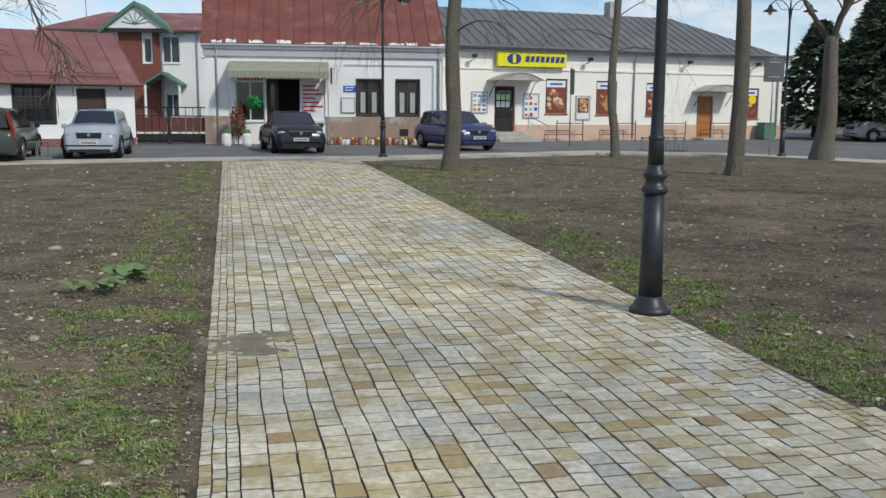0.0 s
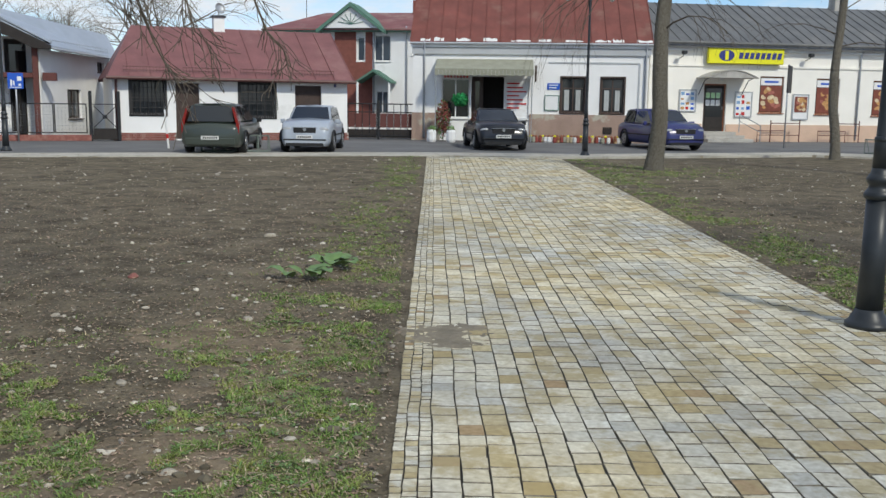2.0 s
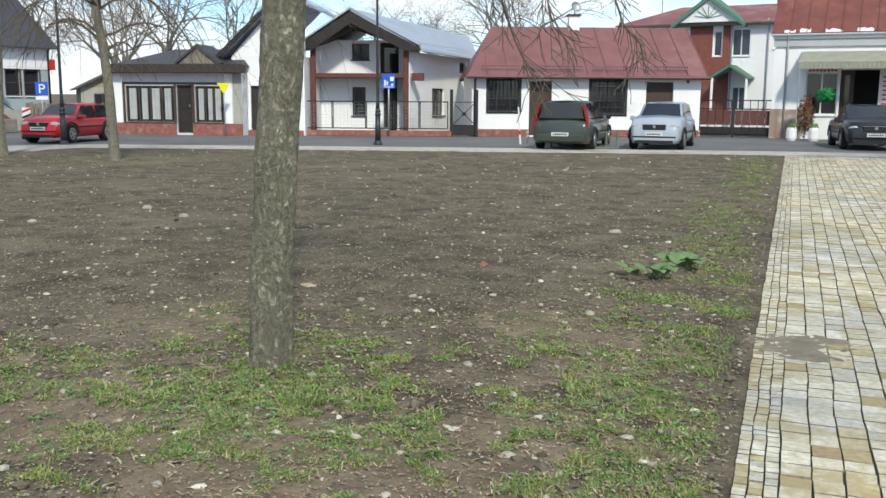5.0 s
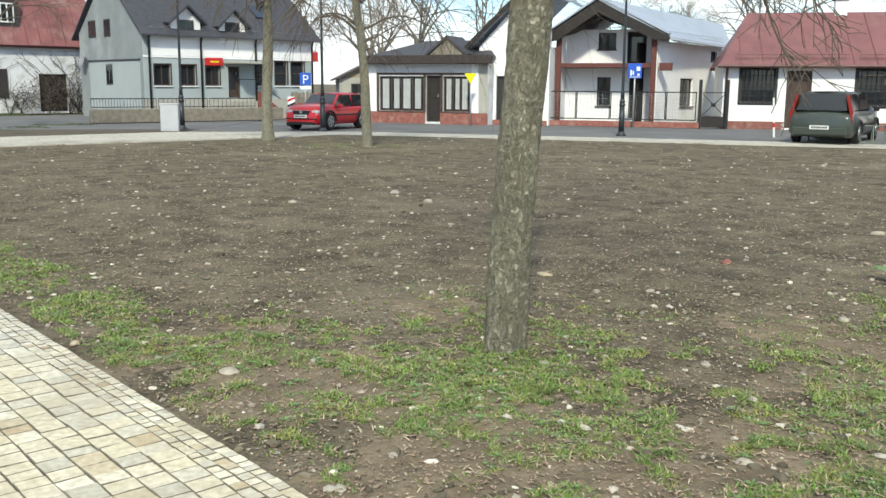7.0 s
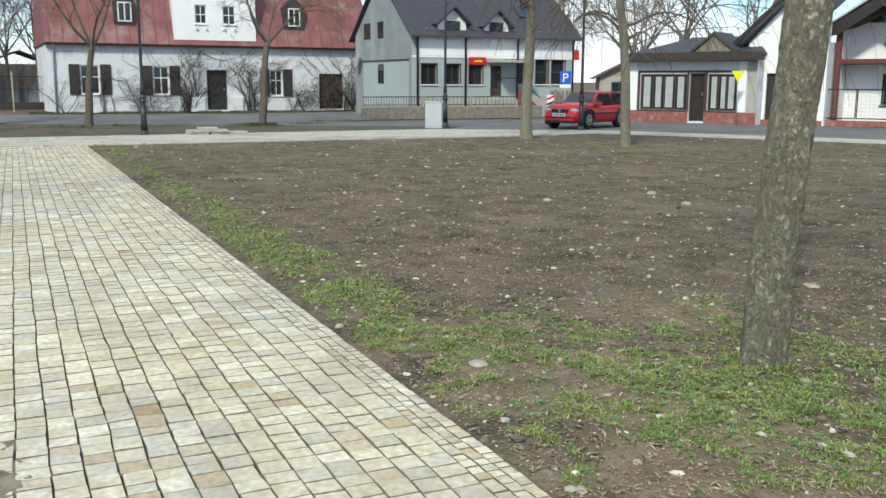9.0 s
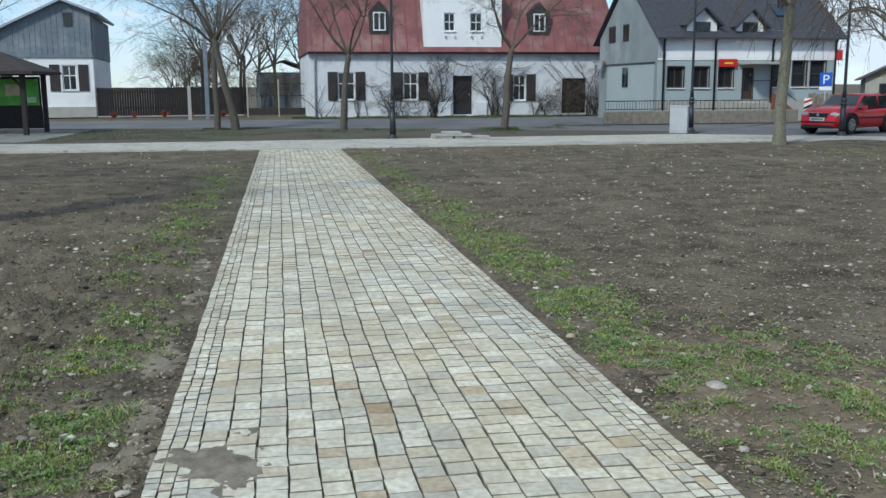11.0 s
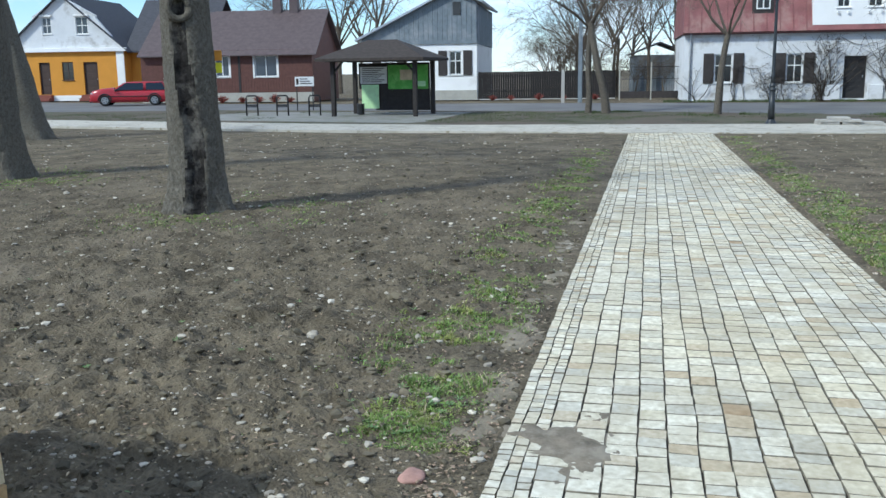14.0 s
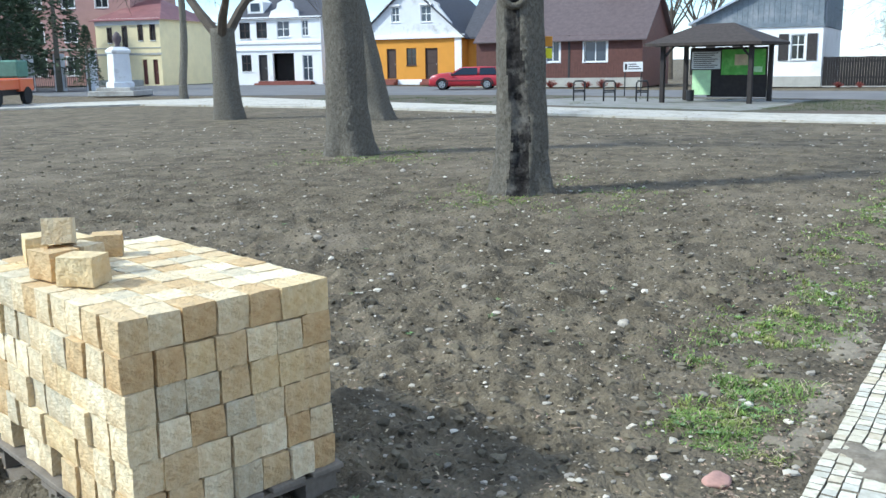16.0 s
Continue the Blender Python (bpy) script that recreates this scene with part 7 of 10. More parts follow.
tree(7.6, -2.6, 0.25, 4.0, (0, 0), 63, "unseen leafless tree added to cast its shadow on the path", 7, 3.0, 3, 0.04)
tree(9.6, 8.6, 0.25, 4.2, (0, 0), 66, "unseen leafless tree added to cast its shadow on the path", 8, 3.4, 3, 0.04)
tree(13.2, 15.0, 0.25, 4.2, (0, 0), 67, "unseen leafless tree added to cast its shadow on the bed", 8, 3.4, 3, 0.04)
tree(14.8, 9.0, 0.28, 4.4, (0, 0), 68, "unseen leafless tree added to cast its shadow on the bed", 8, 3.6, 3, 0.04)
tree(11.5, 3.2, 0.25, 4.6, (0, 0), 65, "unseen leafless tree added to cast its shadow on the path", 7, 3.2, 3, 0.04)


def burl():
    """Callus ring of a sawn limb, high on the charred tree."""
    t = [o for o in bpy.data.objects if o.get("label", "").startswith("old tree trunk with")][0]
    d = Vector((9.84, 5.9, 0)).normalized()
    s = Vector((-d.y, d.x, 0))
    bm = bmesh.new()
    pts = [d * 0.29 + s * (-0.1 + 0.12 * math.cos(2 * math.pi * k / 14)) + Vector((0, 0, 2.36 + 0.13 * math.sin(2 * math.pi * k / 14))) for k in range(15)]
    tube(bm, pts, [0.04] * 15, 8)
    part("callus_ring", bm, "bark_dark", t, smooth=True)


burl()


def hanging_branch(name, pts, r, seed):
    """A low limb of the slim tree that hangs into view, with twigs."""
    t = [o for o in bpy.data.objects if o.get("label", "").startswith("slim park tree with grey")][0]
    inv = Vector((-3.74, 3.74, 0))
    rng = random.Random(seed)
    bm = bmesh.new()
    p = [Vector(q) - inv for q in pts]
    tube(bm, p, [r * (1 - 0.8 * i / (len(p) - 1)) for i in range(len(p))], 5)
    for i in range(1, len(p)):
        for _ in range(3):
            b = p[i - 1].lerp(p[i], rng.random())
            grow(bm, rng, b, (p[i] - p[i - 1]).normalized() + Vector((rng.uniform(-0.8, 0.8), rng.uniform(-0.8, 0.8), rng.uniform(-0.6, 0.3))), rng.uniform(0.18, 0.42), 0.004, 1, 0.1, 4)
    part(name, bm, "twig", t)


hanging_branch("limb", [(-3.6, 3.8, 3.9), (-3.5, 4.6, 3.4), (-3.2, 5.0, 2.7), (-3.13, 5.06, 2.4), (-3.07, 5.1, 2.21), (-2.99, 5.16, 1.94), (-2.93, 5.2, 1.79), (-2.88, 5.23, 1.74)], 0.018, 1)
hanging_branch("limb", [(-3.6, 3.8, 4.1), (-3.2, 4.8, 3.2), (-2.95, 5.2, 2.7), (-2.87, 5.24, 2.38), (-2.83, 5.26, 2.22), (-2.79, 5.29, 2.02), (-2.71, 5.34, 1.93)], 0.014, 2)
hanging_branch("limb", [(-3.6, 3.8, 4.2), (-3.0, 5.0, 3.4), (-2.8, 5.7, 2.8), (-2.73, 5.79, 2.45), (-2.67, 5.82, 2.27), (-2.6, 5.86, 2.06), (-2.51, 5.91, 1.95), (-2.47, 5.93, 1.86)], 0.015, 3)


def conifer(x, y, h, r, seed, label, clumps=520):
    """Dark evergreen: trunk and a crown of many drooping needle sprays."""
    rng = random.Random(seed)
    t = thing("conifer", pose(x, y, 0), label, "tree", "dark evergreens")
    part("trunk", tube(bmesh.new(), [(0, 0, -0.1), (0, 0, h * 0.5), (0, 0, h)], [r * 0.09, r * 0.06, 0.02], 8), "bark_dark", t, smooth=True)
    vs, fs = [], []
    for _ in range(clumps):
        z = h * (0.1 + 0.88 * rng.random() ** 0.9)
        rad = r * (1.03 - z / h) ** 0.8 * rng.uniform(0.55, 1.08)
        a = rng.uniform(0, 2 * math.pi)
        o = Vector((math.cos(a), math.sin(a), 0))
        s = Vector((-o.y, o.x, 0))
        c = o * rad + Vector((0, 0, z))
        L = rng.uniform(0.22, 0.5) * (r / 2.2)
        for k in range(7):
            f = (k - 3) / 3
            d = (o * rng.uniform(0.4, 1.0) + s * f * rng.uniform(0.5, 0.9) + Vector((0, 0, rng.uniform(-0.55, 0.25)))).normalized()
            w = d.cross(Vector((rng.uniform(-1, 1), rng.uniform(-1, 1), 1))).normalized() * L * 0.13
            b = c - d * L * 0.4
            e = c + d * L * rng.uniform(0.4, 0.8)
            i = len(vs)
            vs += [tuple(b - w * 0.4), tuple(b + w * 0.4), tuple(c + w), tuple(e), tuple(c - w)]
            fs.append((i, i + 1, i + 2, i + 3, i + 4))
    me = bpy.data.meshes.new("crown")
    me.from_pydata(vs, [], fs)
    me.materials.append(M["needle"])
    ob = new("crown", me)
    ob.parent = t
    tagged(ob, "dense dark green needle sprays", kind="stuff")
    return t


for i, (x, y, h, r) in enumerate(((19.5, 52, 7.5, 4.2), (23.5, 50, 6.4, 3.6), (16.9, 55, 6.6, 3.0), (27.5, 47, 7.0, 4.2), (22, 60, 9.0, 4.0))):
    conifer(x, y, h, r, 70 + i, "dark green bushy pine beside the street", 1700)
for i, (x, y, h, r) in enumerate(((-38.0, -66.0, 11, 3.0), (-33.5, -68.0, 12, 3.0), (-41.3, -70.0, 8.5, 2.4), (-35.5, -75.0, 13, 3.2), (-30.0, -66.0, 12, 3.0), (-43.5, -77, 13, 3.0), (-37.6, -59.6, 11, 2.4), (-34.9, -62.6, 10, 2.3), (-36.6, -54.6, 4.4, 1.0))):
    conifer(x, y, h, r, 80 + i, "tall dark spruce before the pink building", 1100)


def far_wood(name, spots, seed, label, mt="twig_grey", h=(6, 10), r=0.085):
    """Bare trees behind the houses: many thin stems and twigs."""
    rng = random.Random(seed)
    bm = bmesh.new()
    for x, y in spots:
        hh = rng.uniform(*h)
        b = Vector((x, y, 0))
        tube(bm, [b, b + Vector((rng.uniform(-0.3, 0.3), rng.uniform(-0.3, 0.3), hh * 0.45))], [r * 2.3, r * 1.5], 6, caps=False)
        for i in range(7):
            a = rng.uniform(0, 6.28)
            grow(bm, rng, b + Vector((0, 0, hh * rng.uniform(0.3, 0.45))), Vector((math.cos(a), math.sin(a), rng.uniform(0.9, 2.0))), hh * 0.5, r, 3, 0.02, 5)
    me = bpy.data.meshes.new(name)
    bm.to_mesh(me)
    bm.free()
    me.materials.append(M[mt])
    return tagged(new(name, me), label, "trees", kind="stuff")


far_wood("far_trees", [(-38, 44), (-34, 50), (-42, 52), (-30.5, 46), (-46, 38)], 3, "grey leafless trees behind the low house", h=(7, 10))
far_wood("far_trees", [(-62, 32), (-56, 37), (-66, 26), (-50, 36), (-58, 28), (-48, 31)], 4, "grey leafless trees behind the street corner", h=(7, 10))
far_wood("far_trees", [(-64, -2), (-62, -6), (-68, -9), (-60, -3.5), (-66, -5), (-59.5, -7.6), (-63, -8.2), (-61, -1.8), (-58.8, -5.4)], 5, "leafless trees in the yard beside the old house", "twig", h=(7, 9), r=0.055)
far_wood("bare_shrub", [(-57.6, -3.4), (-57.2, -2.4), (-58.0, -4.2), (-57.4, -1.6), (-58.4, -5.2)], 14, "bare shrubs behind the wire yard gate", "twig", h=(2.2, 3.0), r=0.024)
far_wood("far_trees", [(-72, -29), (-75, -34), (-70, -25), (-78, -38), (-80, -30)], 6, "leafless trees behind the cottages", "twig", h=(10, 13))
far_wood("bare_shrub", [(-57.0, -9.4), (-57.2, -8.6), (-56.6, -9.0), (-56.2, -8.2), (-57.2, -8.0), (-56.4, -7.4), (-57.5, -6.9), (-56.9, -7.6), (-56.0, -6.6)], 9, "dense bare shrub behind the dark fence", "twig", h=(3.4, 4.3), r=0.028)


def utility_pole(x, y, h, label):
    t = thing("utility_pole", pose(x, y, 0), label, "pole")
    bm = bmesh.new()
    prism(bm, [(-0.12, -0.1), (0.12, -0.1), (0.12, 0.1), (-0.12, 0.1)], 0, h, "z")
    for v in bm.verts:
        if v.co.z > 1:
            v.co.x, v.co.y = v.co.x * 0.7, v.co.y * 0.7
    part("shaft", bm, "grey_planks", t)
    part("crossarm", B(-0.5, -0.04, h - 0.5, 0.5, 0.04, h - 0.42), "galv", t)
    return t


utility_pole(-47.5, -6.1, 8.0, "grey concrete power-line pole at the roadside")


def marker_post(x, y, h):
    """Short tapered concrete post with a chamfered head."""
    t = thing("roadside_post", pose(x, y, 0, 0, 0, 12), "short pale grey concrete post beside the road", "post")
    bm = bmesh.new()
    rings = [[bm.verts.new((sx * w, sy * w, z)) for sx, sy in ((-1, -1), (1, -1), (1, 1), (-1, 1))] for w, z in ((0.085, -0.1), (0.07, h - 0.05), (0.04, h))]
    for a, b in zip(rings, rings[1:]):
        for q in range(4):
            bm.faces.new((a[q], a[(q + 1) % 4], b[(q + 1) % 4], b[q]))
    bm.faces.new(rings[-1])
    part("shaft", bm, "concrete", t)


marker_post(-47.48, -6.97, 1.66)


def weeping(label, rows, seed):
    """Arching boughs with hanging twigs: height on the trunk, direction, reach, rise and fall of each."""
    t = [o for o in bpy.data.objects if o.get("label", "") == label][0]
    rng = random.Random(seed)
    for z, az, reach, rise, fall in rows:
        bm = bmesh.new()
        o = Vector((math.cos(az), math.sin(az), 0))
        side = Vector((-o.y, o.x, 0))
        sway = rng.uniform(-0.25, 0.25)
        pts = []
        for i in range(9):
            f = i / 8
            h = rise * math.sin(math.pi * min(1, f * 0.9)) - fall * f ** 2.2
            pts.append(Vector((-0.02 * z, -0.05 * z, z)) + o * reach * f + side * sway * reach * f * f + Vector((rng.uniform(-0.03, 0.03), rng.uniform(-0.03, 0.03), h + rng.uniform(-0.03, 0.03))))
        tube(bm, pts, [max(0.007, 0.034 * (1 - 0.8 * i / 8)) for i in range(9)], 5, caps=False)
        for k in range(int(reach * 6)):
            f = rng.uniform(0.25, 1.0) * 8
            i = min(7, int(f))
            q = pts[i].lerp(pts[i + 1], f - i)
            ln = rng.uniform(0.3, 1.1)
            v = (o * rng.uniform(-0.2, 0.9) + side * rng.uniform(-0.7, 0.7) + Vector((0, 0, rng.uniform(-0.3, 0.3)))).normalized()
            tw = [q]
            for j in range(4):
                v = (v + Vector((0, 0, -0.42))).normalized()
                tw.append(tw[-1] + v * ln / 4)
            tube(bm, tw, [0.010, 0.008, 0.007, 0.006, 0.005], 4, caps=False)
            if rng.random() < 0.5:
                e = tw[2] + Vector((rng.uniform(-0.3, 0.3), rng.uniform(-0.3, 0.3), rng.uniform(-0.4, 0.0)))
                tube(bm, [tw[2], e], [0.006, 0.004], 4, caps=False)
        part("bough", bm, "twig", t, "drooping leafless bough with hanging twigs")


WEEP = random.Random(77)
weeping("slim leafless tree at the corner of the bed", [(2.9, 1.1, 2.2, 0.45, 0.35), (2.55, 1.25, 0.9, 0.3, 0.3), (3.0, -2.0, 1.3, 0.35, 0.1), (2.8, -2.3, 1.8, 0.6, 0.5)] +
        [(WEEP.uniform(3.5, 4.2), WEEP.uniform(0, 6.28), WEEP.uniform(1.6, 3.2), WEEP.uniform(0.3, 0.9), WEEP.uniform(0.8, 1.8)) for _ in range(15)], 5)
weeping("leafless tree beside the promenade", [(WEEP.uniform(3.5, 4.4), WEEP.uniform(0, 6.28), WEEP.uniform(1.4, 2.6), WEEP.uniform(0.4, 0.9), WEEP.uniform(0.6, 1.4)) for _ in range(10)], 6)


def trail_marks():
    """Small orange and yellow plates nailed to the charred tree."""
    for z, mt, w in ((1.83, "orange_wall", 0.055), (1.69, "yellow_sign", 0.05)):
        t = thing("trail_marker", pose(-9.805, -5.35, z, 0, 0, 122), "small %s trail plate nailed to the tree trunk" % ("orange" if mt[0] == "o" else "yellow"), "sign", "trail plates on the tree")
        part("plate", B(-w, -0.012, -0.06, w, 0, 0.06, bevel=0.004), mt, t)
        part("nail", lathe(bmesh.new(), [(0.006, -0.018), (0.006, 0.0)], 6), "galv", t)


trail_marks()


def backyard_house():
    """The low brown house and shed that close the gap at the street corner."""
    h = house_at("backyard_house", -41.9, 25.2, 62, "low brown house with a tan boarded gable far down the lane")
    shell(h, 4.2, 5, 1.9, [(0.6, 1.4, 0.8, 1.6), (2.4, 3.2, 0.8, 1.6)], "plinth_grey")
    for q in ((0.6, 1.4, 0.8, 1.6), (2.4, 3.2, 0.8, 1.6)):
        window(h, *q, "win_brown", 2, 1, y=0.05)
    part("gable", prism(bmesh.new(), [(0, 1.9), (4.2, 1.9), (2.4, 3.1)], 0.0, 0.1, "y"), "straw", h, "tan boarded gable")
    gable_roof(h, 4.2, 5, 1.9, 3.1, 0.3, "roof_brown", axis="y", side=0.3, split=0.57)
    f = thing("lane_fence", pose(-38.6, 21.6, 0, 0, 0, 62), "dull brown board fence along the lane", "fence")
    for i in range(22):
        part("board", B(-1.0 + i * 0.17, 0, 0.04, -0.86 + i * 0.17, 0.03, 1.15 + 0.03 * (i % 3)), "pallet_wood", f)
    for z in (0.3, 0.9):
        part("rail", B(-1.0, 0.031, z, 2.75, 0.07, z + 0.08), "pallet_wood", f)


backyard_house()


# ---- street lamps ----
def street_lamp(x, y, turn, label):
    t = thing("street_lamp", pose(x, y, 0, 0, 0, turn), label, "street lamp", "cast-iron park lamps")
    part("base", lathe(bmesh.new(), [(0.165, 0.0), (0.165, 0.035), (0.14, 0.05), (0.125, 0.085), (0.105, 0.11), (0.098, 0.14)], 24), "lamp_paint", t, smooth=True)
    part("lower_post", lathe(bmesh.new(), [(0.096, 0.14), (0.088, 0.5), (0.084, 0.95)], 24), "lamp_paint", t, smooth=True)
    part("collar", lathe(bmesh.new(), [(0.084, 0.95), (0.104, 0.965), (0.108, 0.99), (0.096, 1.01), (0.078, 1.03), (0.075, 1.06), (0.092, 1.08), (0.096, 1.105), (0.08, 1.13), (0.066, 1.15), (0.064, 1.18)], 24), "lamp_paint", t, smooth=True)
    part("upper_post", lathe(bmesh.new(), [(0.064, 1.18), (0.058, 1.38), (0.052, 1.40), (0.047, 1.6), (0.04, 3.6), (0.034, 4.9), (0.02, 5.25), (0.03, 5.3), (0.005, 5.42)], 18), "lamp_paint", t, smooth=True)
    part("ring", lathe(bmesh.new(), [(0.05, 1.36), (0.062, 1.37), (0.062, 1.40), (0.05, 1.41)], 18), "lamp_paint", t, smooth=True)
    for s in (-1, 1):
        bm = bmesh.new()
        pts = [(0.02 * s, 0, 4.55)] + [(s * (0.06 + 0.62 * k / 8), 0, 4.75 + 0.5 * math.sin(math.pi * (0.15 + 0.62 * k / 8))) for k in range(9)]
        tube(bm, pts, [0.018] * len(pts), 8)
        tube(bm, [(0.03 * s, 0, 4.95), (0.3 * s, 0, 4.92), (0.5 * s, 0, 5.18)], [0.011] * 3, 6)
        arm = part("arm", bm, "lamp_paint", t, smooth=True)
        part("shade", lathe(bmesh.new(), [(0.02, 5.10), (0.05, 5.08), (0.075, 5.0), (0.10, 4.95), (0.21, 4.90), (0.24, 4.87), (0.23, 4.86), (0.10, 4.92), (0.02, 4.96)], 20, (s * 0.68, 0, 0)), "lamp_paint", arm, smooth=True)
        part("bulb_glass", lathe(bmesh.new(), [(0.06, 4.90), (0.085, 4.84), (0.07, 4.77), (0.02, 4.74)], 14, (s * 0.68, 0, 0)), "white_plain", arm, smooth=True)
    return t


street_lamp(1.43, 7.58, 60, "dark grey cast-iron lamp post standing on the sett path's edge")
street_lamp(-4.08, 29.7, 20, "dark cast-iron twin-arm lamp post at the path's end")
street_lamp(-20.4, 23.0, 40, "dark cast-iron twin-arm lamp post beside the promenade")
street_lamp(-28.45, 1.97, 100, "dark cast-iron twin-arm lamp post on the promenade edge")
street_lamp(9.25, 33.2, 5, "dark twin-arm lamp post with a white-washed foot")
street_lamp(-31.0, 12.45, 60, "dark cast-iron lamp post behind the grey box")
street_lamp(-27.2, 15.85, 60, "dark cast-iron lamp post behind the red car")


# ---- cars ----
def car(x, y, turn, L, W, H, hood, colour, label, kind="hatch", name="car", plate=True):
    """Front towards +x. Lower body, greenhouse, panes, lamps, bumpers, wheels."""
    t = thing(name, pose(x, y, 0, 0, 0, turn), label, "car", "parked cars")
    pm = paint(label.split()[0] + "_car_paint", colour)
    hl, hw = L / 2, W / 2
    rear = {"hatch": 0.06, "sedan": 0.24, "estate": 0.04}[kind]
    belt = H * 0.62
    # lower body: stations along x with height of the shoulder line
    st = [(-1.0, 0.50 * H, 0.80), (-0.97, belt * 0.93, 0.93), (-0.86, belt * (0.99 if kind == "sedan" else 1.0), 0.98), (-0.5, belt, 1.0), (0.0, belt * 0.985, 1.0), (0.36, belt * 0.965, 1.0), (0.44, hood * 1.04, 0.99), (0.75, hood * 0.97, 0.96), (0.93, hood * 0.86, 0.88), (0.985, hood * 0.68, 0.80), (1.0, hood * 0.5, 0.72)]
    bm = bmesh.new()
    rings = []
    for u, z, w in st:
        b = hw * w
        lo = 0.2 if abs(u) < 0.95 else 0.26
        prof = [(-b * 0.9, lo), (-b, 0.36), (-b * 1.0, z * 0.72), (-b * 0.965, z * 0.93), (-b * 0.88, z), (0, z + 0.035), (b * 0.88, z), (b * 0.965, z * 0.93), (b, z * 0.72), (b, 0.36), (b * 0.9, lo)]
        rings.append([bm.verts.new((u * hl, py, pz)) for py, pz in prof])
    for a, b in zip(rings, rings[1:]):
        for k in range(len(a) - 1):
            bm.faces.new((a[k], b[k], b[k + 1], a[k + 1]))
        bm.faces.new((a[-1], b[-1], b[0], a[0]))
    bm.faces.new(rings[0])
    bm.faces.new(rings[-1][::-1])
    bmesh.ops.recalc_face_normals(bm, faces=bm.faces[:])
    body = part("body", bm, pm, t, smooth=True)
    # greenhouse
    x0, x1, x2, x3 = -hl * (1 - rear * 2 - 0.03), -hl * (1 - rear * 2 - (0.12 if kind != "sedan" else 0.36)), hl * 0.12, hl * 0.46
    if kind == "estate":
        x0, x1 = -hl * 0.95, -hl * 0.84
    zb = belt * 0.985
    bw, tw = hw * 0.90, hw * 0.72
    bm = bmesh.new()
    low = [bm.verts.new(p) for p in ((x0, -bw * 0.92, zb), (x3, -bw * 0.96, zb), (x3, bw * 0.96, zb), (x0, bw * 0.92, zb))]
    xm = (x1 + x2) / 2
    mid = [bm.verts.new(p) for p in ((x1, -tw * 0.94, H - 0.045), (xm, -tw, H - 0.02), (x2, -tw * 0.96, H - 0.05), (x2, tw * 0.96, H - 0.05), (xm, tw, H - 0.02), (x1, tw * 0.94, H - 0.045))]
    crown = [bm.verts.new(p) for p in ((x1 + 0.05, 0, H - 0.01), (xm, 0, H), (x2 - 0.05, 0, H - 0.015))]
    bm.faces.new((low[0], low[1], mid[2], mid[1], mid[0]))
    bm.faces.new((low[2], low[3], mid[5], mid[4], mid[3]))
    bm.faces.new((low[1], low[2], mid[3], mid[2]))
    bm.faces.new((low[3], low[0], mid[0], mid[5]))
    bm.faces.new((mid[0], mid[1], crown[1], crown[0]))
    bm.faces.new((mid[1], mid[2], crown[2], crown[1]))
    bm.faces.new((crown[0], crown[1], mid[4], mid[5]))
    bm.faces.new((crown[1], crown[2], mid[3], mid[4]))
    bm.faces.new((mid[2], mid[3], crown[2]))
    bm.faces.new((mid[5], mid[0], crown[0]))
    bm.faces.new(low[::-1])
    bmesh.ops.recalc_face_normals(bm, faces=bm.faces[:])
    bmesh.ops.bevel(bm, geom=[e for e in bm.edges if e.calc_length() > 0.3 and all(v.co.z > zb - 0.01 for v in e.verts)], offset=0.05, segments=3, affect="EDGES")
    part("roof", bm, pm, t, smooth=True)

    def pane(name_, a, b, c, d, out, parent=t, mt="glass"):
        """A thin pane between four corners of the greenhouse, inset and a little proud."""
        a, b, c, d = (Vector(q) for q in (a, b, c, d))
        cen = (a + b + c + d) / 4
        nrm = (b - a).cross(d - a).normalized()
        if nrm.dot(Vector(out)) < 0:
            nrm = -nrm
        bb = bmesh.new()
        q = [cen + (p - cen) * 0.91 + nrm * 0.014 for p in (a, b, c, d)]
        lo_ = [bb.verts.new(p) for p in q]
        hi_ = [bb.verts.new(p - nrm * 0.008) for p in q]
        bb.faces.new(lo_)
        bb.faces.new(hi_[::-1])
        for i in range(4):
            j = (i + 1) % 4
            bb.faces.new((lo_[i], lo_[j], hi_[j], hi_[i]))
        bmesh.ops.recalc_face_normals(bb, faces=bb.faces[:])
        return part(name_, bb, mt, parent)

    pane("windscreen", (x3, -bw * 0.96, zb), (x3, bw * 0.96, zb), (x2, tw * 0.96, H - 0.05), (x2, -tw * 0.96, H - 0.05), (1, 0, 0.5), mt="glass_car")
    pane("rear_window", (x0, -bw * 0.92, zb + 0.02), (x0, bw * 0.92, zb + 0.02), (x1, tw * 0.94, H - 0.06), (x1, -tw * 0.94, H - 0.06), (-1, 0, 0.4))
    for s in (-1, 1):
        f = lambda xx, top: (xx, s * (tw * 0.985 if top else bw * 0.95), (H - 0.06) if top else zb + 0.02)
        pane("side_window", f(xm, 0), f(x3 - 0.08, 0), f(x2 - 0.02, 1), f(xm, 1), (0, s, 0.2))
        pane("side_window", f(x0 + 0.1, 0), f(xm - 0.03, 0), f(xm - 0.03, 1), f(x1 + 0.05, 1), (0, s, 0.2))
        bm = bmesh.new()
        box(bm, x3 - 0.34, s * hw * 0.98 - 0.02, zb - 0.02, x3 - 0.22, s * hw * 0.98 + s * 0.16, zb + 0.12, 0.02)
        part("mirror", bm, "black_trim" if kind != "hatch" else pm, t)
        # head and tail lamps
        bm = bmesh.new()
